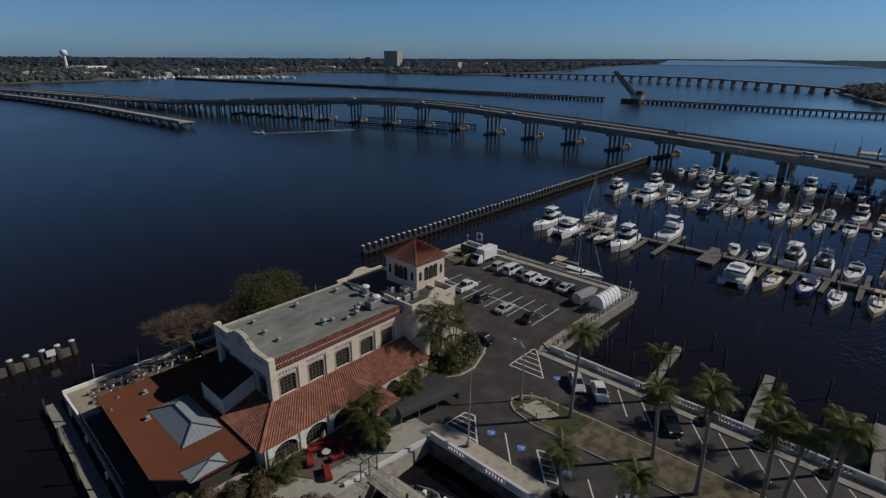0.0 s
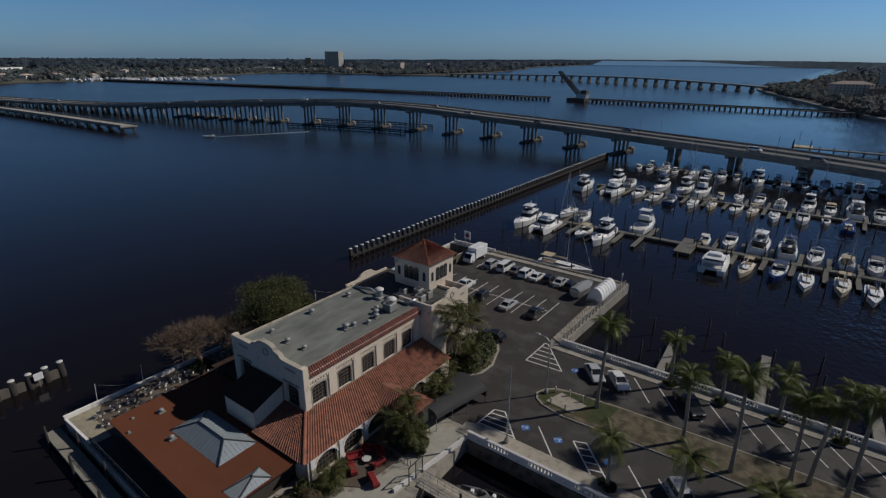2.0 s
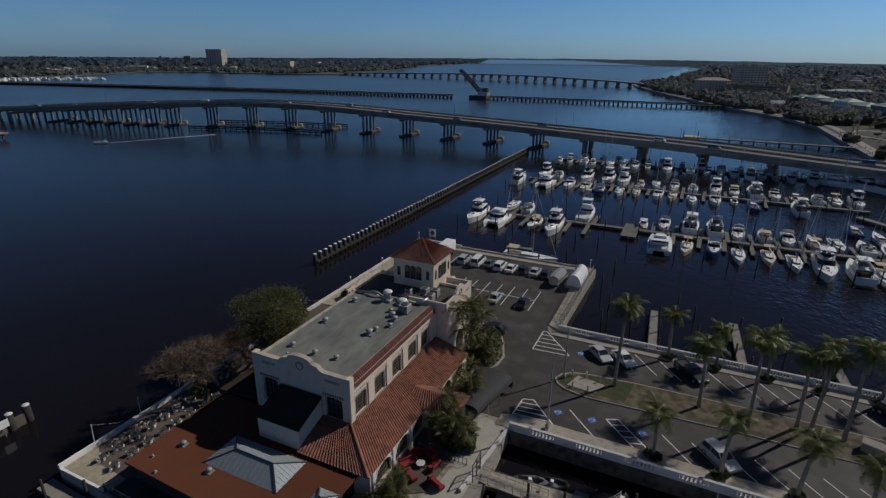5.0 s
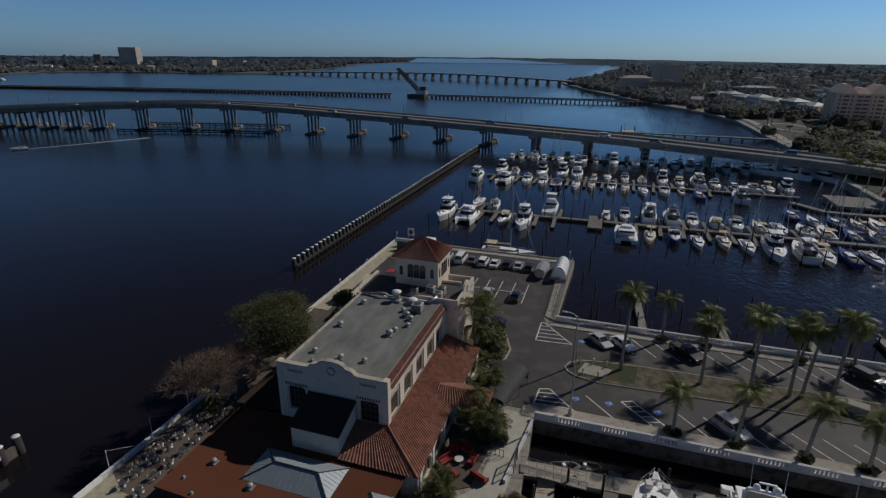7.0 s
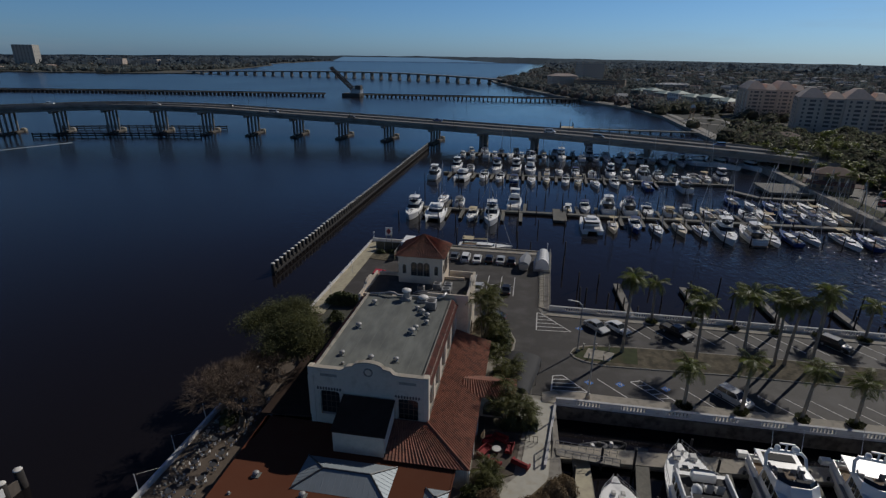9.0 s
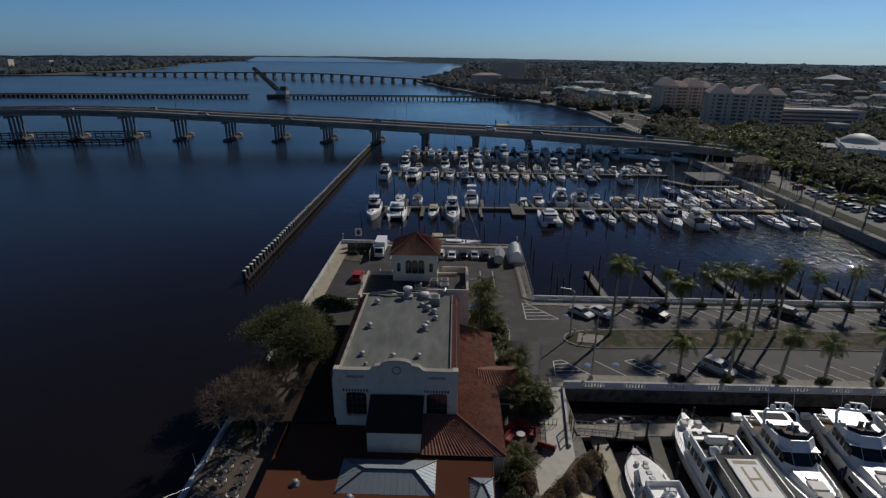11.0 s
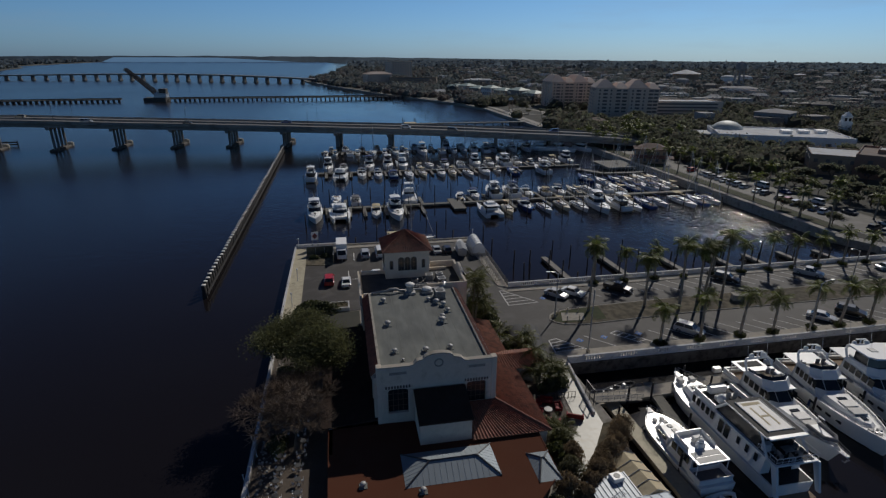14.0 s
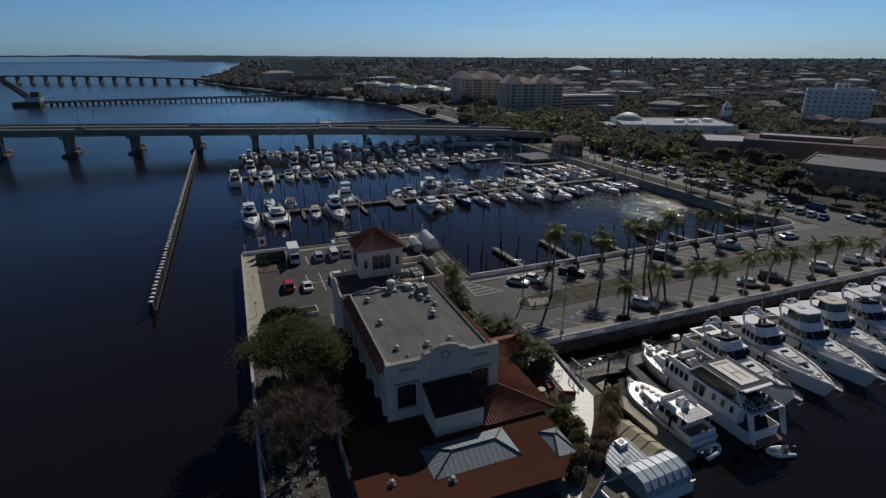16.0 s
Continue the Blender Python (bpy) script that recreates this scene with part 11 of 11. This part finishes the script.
# white tank trailer, boat tent and timber rail on the pier's east edge
tk = thing("boat_shelter", "white ribbed fabric boat shelter on the pier edge", "shelter", m=pose(-37.8, 89.4, 0.14, 0, 0, 88) @ Matrix.Diagonal((0.78, 0.95, 1.15, 1)))
rings = []
for i in range(7):
    x = -4.6 + 9.2 * i / 6
    rings.append([(x, 1.6 * math.cos(a), 0.5 + 2.1 * math.sin(a)) for a in [math.pi * j / 9 for j in range(10)]])
part("cover", Build().loft(rings, cap=True, closed=True), mat("white_fabric", (0.70, 0.71, 0.72), 0.7, var=0.06, scale=1, big=0.4), tk)
for r in rings:
    part("hoop", Build().tube([(r[0][0], p[1] * 1.01, p[2] * 1.01) for p in r], 0.05, 4), METAL, tk)
part("base_frame", Build().box(-4.6, -1.9, 0, 4.6, 1.9, 0.5), METAL, tk)
tr = thing("covered_boat", "large boat under a grey cover on the pier", "boat", m=pose(-41.6, 88.6, 0.0, 0, 0, 84) @ Matrix.Diagonal((0.8, 0.8, 0.75, 1)))
part("hull", hull_build(8.2, 2.9, 1.5), METAL, tr, m=pose(0, 0, 0.9))
part("cover", Build().loft([[(x, y * k, 2.3 + z * k) for y, z in ((-1.5, 0), (-1.2, 0.5), (0, 1.0), (1.2, 0.5), (1.5, 0))] for x, k in ((-3.9, 0.9), (-1, 1.1), (2, 1.0), (4.2, 0.4))]), mat("pale_grey_cover", (0.40, 0.41, 0.42), 0.8, var=0.1), tr)
part("trailer", Build().box(-3.4, -1.1, 0.35, 4.6, -0.9, 0.55).box(-3.4, 0.9, 0.35, 4.6, 1.1, 0.55).box(-3.4, -1.1, 0.35, -3.2, 1.1, 0.55), METAL, tr)
for s in (-1.2, 1.2):
    w = part("wheel", TYRE, None, tr, m=pose(-1.4, s, 0.34))
    part("rim", RIM, None, w)

fence = thing("timber_rail", "weathered timber rail along the pier's east edge", "fence")
me = Build().box(-0.09, -0.09, 0, 0.09, 0.09, 1.15).mesh("post", TIMBER)
n = 20
for i in range(n):
    q = Vector((-36.5, 68.4, 0.14)).lerp(Vector((-35.9, 98.0, 0.14)), i / (n - 1))
    part("post", me, None, fence, m=pose(q.x, q.y, q.z))
for z in (0.6, 1.1):
    part("rail", Build().tube([(-36.5, 68.2, 0.14 + z), (-35.9, 98.2, 0.14 + z)], 0.08, 4), TIMBER, fence)
for i in range(16):
    y = 69.5 + i * 1.15
    cr = thing("bike_rack", "weathered timber rail section by the pier edge", "rack", "rail sections on the pier", pose(-38.0, y, 0.14, 0, 0, 35))
    part("frame", Build().tube([(-0.5, 0, 0), (-0.5, 0, 0.8), (0.5, 0, 0.8), (0.5, 0, 0)], 0.05, 4), TIMBER, cr)

# warning board at the pier corner, low wall, pale shed
sg = thing("warning_board", "white warning board with a red diamond on posts", "sign", m=pose(-75.5, 97.4, 0.0, 0, 0, 5) @ Matrix.Diagonal((0.7, 1, 0.85, 1)))
part("panel", Build().box(-1.2, -0.06, 2.7, 1.2, 0.06, 5.0), WHITE_METAL, sg)
part("diamond", Build().slab([(0, -0.9), (0.9, 0), (0, 0.9), (-0.9, 0)], at(0, -0.065, 3.85, SOUTH), 0.02), RED, sg, "red diamond mark")
part("mark", Build().slab([(-0.3, -0.4), (0.3, -0.4), (0, 0.45)], at(0, -0.09, 3.85, SOUTH), 0.01), DARK_METAL, sg)
for x in (-0.9, 0.9):
    part("post", Build().box(x - 0.08, 0.06, 0, x + 0.08, 0.2, 4.6), TIMBER, sg)
structure("wall_pier_north", Build().box(-68.0, 98.3, -0.06, -37.0, 98.6, 0.45), PALE_CONCRETE, "low pale kerb wall at the pier end", "wall")
strip([(-77.3, 86.6), (-71.4, 85.8), (-71.2, 96.4), (-77.3, 96.4)], 0.1, 0.12, "bed_pier", MULCH, "dark planting bed at the pier corner", "soil")
screen = mat("olive_screen_fabric", (0.15, 0.135, 0.085), 0.9, var=0.3, scale=1.5, big=0.3, dirt=(0.09, 0.08, 0.055), dirt_at=0.55)
yard = thing("screen_fence", "olive fabric screen fence round a planted corner", "fence")
for x0_, y0_, x1_, y1_ in ((-77.3, 92.6, -71.2, 92.6), (-71.2, 92.6, -71.2, 86.4)):
    for k in range(3):
        xa, ya, xb, yb = x0_ + (x1_ - x0_) * k / 3, y0_ + (y1_ - y0_) * k / 3, x0_ + (x1_ - x0_) * (k + 1) / 3, y0_ + (y1_ - y0_) * (k + 1) / 3
        part("screen", Build().box(min(xa, xb) - 0.03, min(ya, yb) - 0.03, 0.14, max(xa, xb) + 0.03, max(ya, yb) + 0.03, 2.2), screen, yard)
        part("post", Build().cyl(xa, ya, 0.1, 2.35, 0.06, 0.06, 8), METAL, yard)
    part("top_rail", Build().tube([(x0_, y0_, 2.24), (x1_, y1_, 2.24)], 0.05, 6), METAL, yard)
for i, (x, y) in enumerate(((-75.6, 90.6), (-73.0, 91.2))):
    bush(x, y, 2.2, 1.8, 0.8, 91 + i, "low dark brown green shrub at the pier corner", 900, LEAF, 0.16)
for x, y in ((-78.4, 78.0), (-78.6, 66.0), (-79.4, 97.6), (-36.6, 97.6)):
    lp = thing("pier_lamp", "small white lamp on a post at the pier edge", "lamp", "lamps of the pier", pose(x, y, 0.12))
    part("post", Build().tube([(0, 0, 0), (0, 0, 2.4)], 0.06, 6), WHITE_METAL, lp)
    part("globe", Build().ball((0, 0, 2.55), 0.2, 0.2, 0.2, 8, 6), WHITE_METAL, lp)
dockp = dock("dock", -70, 102.2, -36.4, 101.4, 1.8, "pale floating dock at the pier end", -1.1, 7, "docks at the pier")

# planted pot and flower bed wall near the north lot
fb = thing("planter", "white raised planter with flowers", "planter", m=pose(-70.1, 64.0, 0))
part("box", Build().box(-1.9, -1.4, 0, 1.9, -1.15, 0.7).box(-1.9, 1.15, 0, 1.9, 1.4, 0.7).box(-1.9, -1.15, 0, -1.65, 1.15, 0.7).box(1.65, -1.15, 0, 1.9, 1.15, 0.7), WALL_WHITE, fb)
part("soil", Build().box(-1.65, -1.15, 0, 1.65, 1.15, 0.5), MULCH, fb)
b = Build()
rp = random.Random(3)
for i in range(160):
    c = Vector((rp.uniform(-1.6, 1.6), rp.uniform(-1.1, 1.1), 0.5 + rp.random() * 0.4))
    u = Vector((rp.gauss(0, 1), rp.gauss(0, 1), rp.gauss(0, 1))).normalized() * 0.14
    v = u.orthogonal().normalized() * 0.1
    b.add([c - u, c - v, c + u, c + v], [(0, 1, 2, 3)])
part("foliage", b, LEAF_DULL, fb)


# terrace tables and chairs on the river side
def table_set():
    t = thing("cafe_table", "small round cafe table on the terrace", "table", "tables on the terrace")
    part("tabletop", Build().cyl(0, 0, 0.72, 0.76, 0.38, 0.38, 12), DARK_METAL, t)
    part("stem", Build().cyl(0, 0, 0.02, 0.72, 0.05, 0.05, 6), DARK_METAL, t)
    part("foot", Build().cyl(0, 0, 0, 0.04, 0.28, 0.2, 8), DARK_METAL, t)
    return t


def chair_proto():
    c = thing("cafe_chair", "light metal cafe chair on the terrace", "chair", "chairs on the terrace")
    part("seat", Build().bevelbox(-0.22, -0.22, 0.42, 0.22, 0.22, 0.47, 0.02), WHITE_METAL, c)
    part("backrest", Build().bevelbox(-0.22, 0.19, 0.5, 0.22, 0.23, 0.88, 0.02), WHITE_METAL, c)
    part("leg_frame", Build().tube([(-0.19, -0.19, 0.0), (-0.19, -0.19, 0.43), (-0.19, 0.19, 0.45), (-0.19, 0.19, 0.0)], 0.022, 4).tube([(0.19, -0.19, 0.0), (0.19, -0.19, 0.43), (0.19, 0.19, 0.45), (0.19, 0.19, 0.0)], 0.022, 4), METAL, c)
    return c


TAB, CHR = table_set(), chair_proto()
rt2 = random.Random(17)
first = True
for i in range(10):
    for j in range(2):
        x, y = -77.0 + j * 2.4 + rt2.uniform(-0.2, 0.2), 13.1 + i * 2.06 + rt2.uniform(-0.2, 0.2)
        if first:
            TAB.matrix_basis = pose(x, y, 0.04)
        else:
            copy_thing(TAB, pose(x, y, 0.04))
        for k in range(4):
            a = rt2.uniform(0, 360) if k == 0 else a + 90 + rt2.uniform(-8, 8)
            m = pose(x, y, 0.04, 0, 0, a) @ pose(0, -0.52, 0) @ Matrix.Diagonal((0.74, 0.74, 0.9, 1))
            if first:
                CHR.matrix_basis = m @ pose(0, 0, 0, 0, 0, 180)
                first = False
            else:
                copy_thing(CHR, m @ pose(0, 0, 0, 0, 0, 180))
for i, (x, y) in enumerate(((-79.5, 14.0), (-79.5, 20.0), (-79.5, 26.0), (-79.5, 44.0), (-79.5, 52.0))):
    fl = thing("flag_pole", "thin leaning pole with a string of lights", "pole", "poles on the terrace wall", pose(x, y, 0.5))
    part("pole", Build().tube([(0, 0, 0), (-0.4, 0.3, 2.8)], 0.035, 5), WHITE_METAL, fl)
    part("string", Build().tube([(-0.4, 0.3, 2.7), (1.0, 2.4, 2.0), (3.0, 4.6, 2.2)], 0.012, 3), METAL, fl)

rs = random.Random(44)
stones = Build()
for i in range(260):
    x, y, r = -79.3 + abs(rs.gauss(0, 0.7)), rs.uniform(15.0, 47.0), rs.uniform(0.07, 0.2)
    stones.ball((x, y, 0.04 + r * 0.25), r, r * rs.uniform(0.7, 1.1), r * rs.uniform(0.5, 0.8), 6, 4)
stuff("stones", stones, mat("pale_limestone", (0.42, 0.39, 0.33), 0.9, var=0.3, scale=3, big=0.6), "pale rough stones along the river wall", "stones")

# floating dock below the terrace
dock("dock", -81.0, 8.8, -56.0, 8.0, 1.6, "weathered grey timber dock below the terrace", -1.2, 4, "docks at the restaurant")
rl = thing("terrace_rail", "dark post and rail fence at the dining hall", "fence")
for i in range(13):
    q = Vector((-72.4, 10.3, 0)).lerp(Vector((-55.0, 9.9, 0)), i / 12)
    part("post", Build().box(q.x - 0.07, q.y - 0.07, -0.06, q.x + 0.07, q.y + 0.07, 1.0), DARK_METAL, rl)
for z in (0.5, 1.0):
    part("rail", Build().tube([(-72.4, 10.3, z), (-55.0, 9.9, z)], 0.05, 4), DARK_METAL, rl)


# patio: red seats and a table
def patio_sofa(x, y, r, w=0.9, label="red cushioned outdoor sofa on the patio"):
    so = thing("patio_sofa", label, "sofa", "sofas on the patio", pose(x, y, 0.03, 0, 0, r))
    part("seat", Build().bevelbox(-w, -0.4, 0.2, w, 0.4, 0.45, 0.06), RED, so)
    part("backrest", Build().bevelbox(-w, 0.3, 0.4, w, 0.48, 0.85, 0.06), RED, so)
    for s in (-w + 0.05, w - 0.05):
        part("arm", Build().bevelbox(s - 0.1, -0.4, 0.2, s + 0.1, 0.45, 0.62, 0.04), RED, so)
    for xx in (-w + 0.1, w - 0.1):
        for yy in (-0.32, 0.36):
            part("leg", Build().box(xx - 0.04, yy - 0.04, 0, xx + 0.04, yy + 0.04, 0.2), DARK_METAL, so)


for x, y, r, w in ((-44.8, 27.8, 60, 0.95), (-43.6, 26.2, 150, 0.9), (-43.1, 30.2, -25, 0.95), (-41.9, 28.7, -100, 0.8), (-44.6, 29.6, 25, 0.7)):
    patio_sofa(x, y, r, w, "red cushioned seat round a patio table")
patio_sofa(-40.5, 26.4, 155, 1.05)
pt_ = thing("patio_table", "low pale round table between red seats", "table", m=pose(-43.4, 28.3, 0.03))
part("tabletop", Build().cyl(0, 0, 0.4, 0.46, 0.55, 0.55, 14), DECK_GREY, pt_)
part("stem", Build().cyl(0, 0, 0.0, 0.4, 0.1, 0.08, 8), DARK_METAL, pt_)
um = thing("patio_umbrella", "small pale folded umbrella by the arches", "umbrella", m=pose(-45.4, 29.1, 0.03, 0, 12, 30))
part("pole", Build().cyl(0, 0, 0, 2.2, 0.03, 0.03, 6), METAL, um)
part("canopy", Build().loft([[(r * math.cos(a), r * math.sin(a), z) for a in [2 * math.pi * k / 8 for k in range(8)]] for r, z in ((0.2, 1.0), (0.28, 1.3), (0.16, 1.8), (0.04, 2.15))]), CANVAS_TAN, um)
pr = thing("patio_rail", "dark metal rail round the patio", "fence")
pts = [(-44.8, 30.6), (-41.6, 30.7), (-38.6, 30.6)]
for (xa, ya), (xb, yb) in zip(pts, pts[1:]):
    for z in (0.15, 1.0):
        part("rail", Build().tube([(xa, ya, z), (xb, yb, z)], 0.035, 4), DARK_METAL, pr)
    for k in range(7):
        part("post", Build().box(xa + (xb - xa) * k / 6 - 0.03, ya + (yb - ya) * k / 6 - 0.03, 0.03, xa + (xb - xa) * k / 6 + 0.03, ya + (yb - ya) * k / 6 + 0.03, 1.0), DARK_METAL, pr)
gp = thing("gate_frame", "dark metal gate frame at the gangway", "gate", m=pose(-37.0, 29.6, 0.05))
for y in (-1.2, 0, 1.2):
    part("post", Build().box(-0.05, y - 0.05, 0, 0.05, y + 0.05, 2.4), DARK_METAL, gp)
part("beam", Build().box(-0.05, -1.25, 2.35, 0.05, 1.25, 2.45), DARK_METAL, gp)
g = Build()
for k in range(9):
    g.tube([(0, 0.1 + k * 0.12, 0.2), (0, 0.1 + k * 0.12, 2.1)], 0.012, 3)
part("leaf", g, DARK_METAL, gp)
rw = structure("wall_path", Build().loft([[(-37.9, 26.6, -0.06), (-37.6, 26.6, -0.06), (-36.1, 38.6, -0.06), (-36.4, 38.6, -0.06)], [(-37.9, 26.6, 0.5), (-37.6, 26.6, 0.5), (-36.1, 38.6, 0.5), (-36.4, 38.6, 0.5)]]), WALL_WHITE, "low white wall beside the basin path", "wall")

# long curved grey awning to the entrance
aw = thing("entrance_awning", "dark grey barrel vaulted canvas awning to the entrance", "awning")
path_ = [Vector((-41.2, 37.4, 0)), Vector((-41.3, 40.2, 0)), Vector((-41.3, 43.0, 0)), Vector((-41.1, 46.7, 0))]
half_ = (1.3, 1.9, 2.5, 2.9)
rings = []
for i, p in enumerate(path_):
    d = (path_[min(i + 1, 3)] - path_[max(i - 1, 0)]).normalized()
    s = Vector((d.y, -d.x, 0))
    rings.append([p + s * half_[i] * math.cos(a) + Vector((0, 0, 1.9 + 1.15 * max(0.0, math.sin(a)) ** 0.8)) for a in [math.pi * j / 10 for j in range(11)]])
part("canopy", Build().loft(rings, cap=False, closed=False), AWNING, aw, smooth=True)
for i, p in enumerate(path_):
    d = (path_[min(i + 1, 3)] - path_[max(i - 1, 0)]).normalized()
    s = Vector((d.y, -d.x, 0))
    for k in (-half_[i] + 0.1, half_[i] - 0.1):
        q = p + s * k
        part("post", Build().cyl(q.x, q.y, 0, 1.95, 0.05, 0.05, 6), METAL, aw)
end_ = [v - Vector((0, 0, 0.02)) for v in rings[3]]
part("end_valance", Build().loft([end_ + [end_[-1] - Vector((0, 0, 1.1)), end_[0] - Vector((0, 0, 1.1))], [v + Vector((0, 0.05, 0)) for v in end_ + [end_[-1] - Vector((0, 0, 1.1)), end_[0] - Vector((0, 0, 1.1))]]]), AWNING, aw)
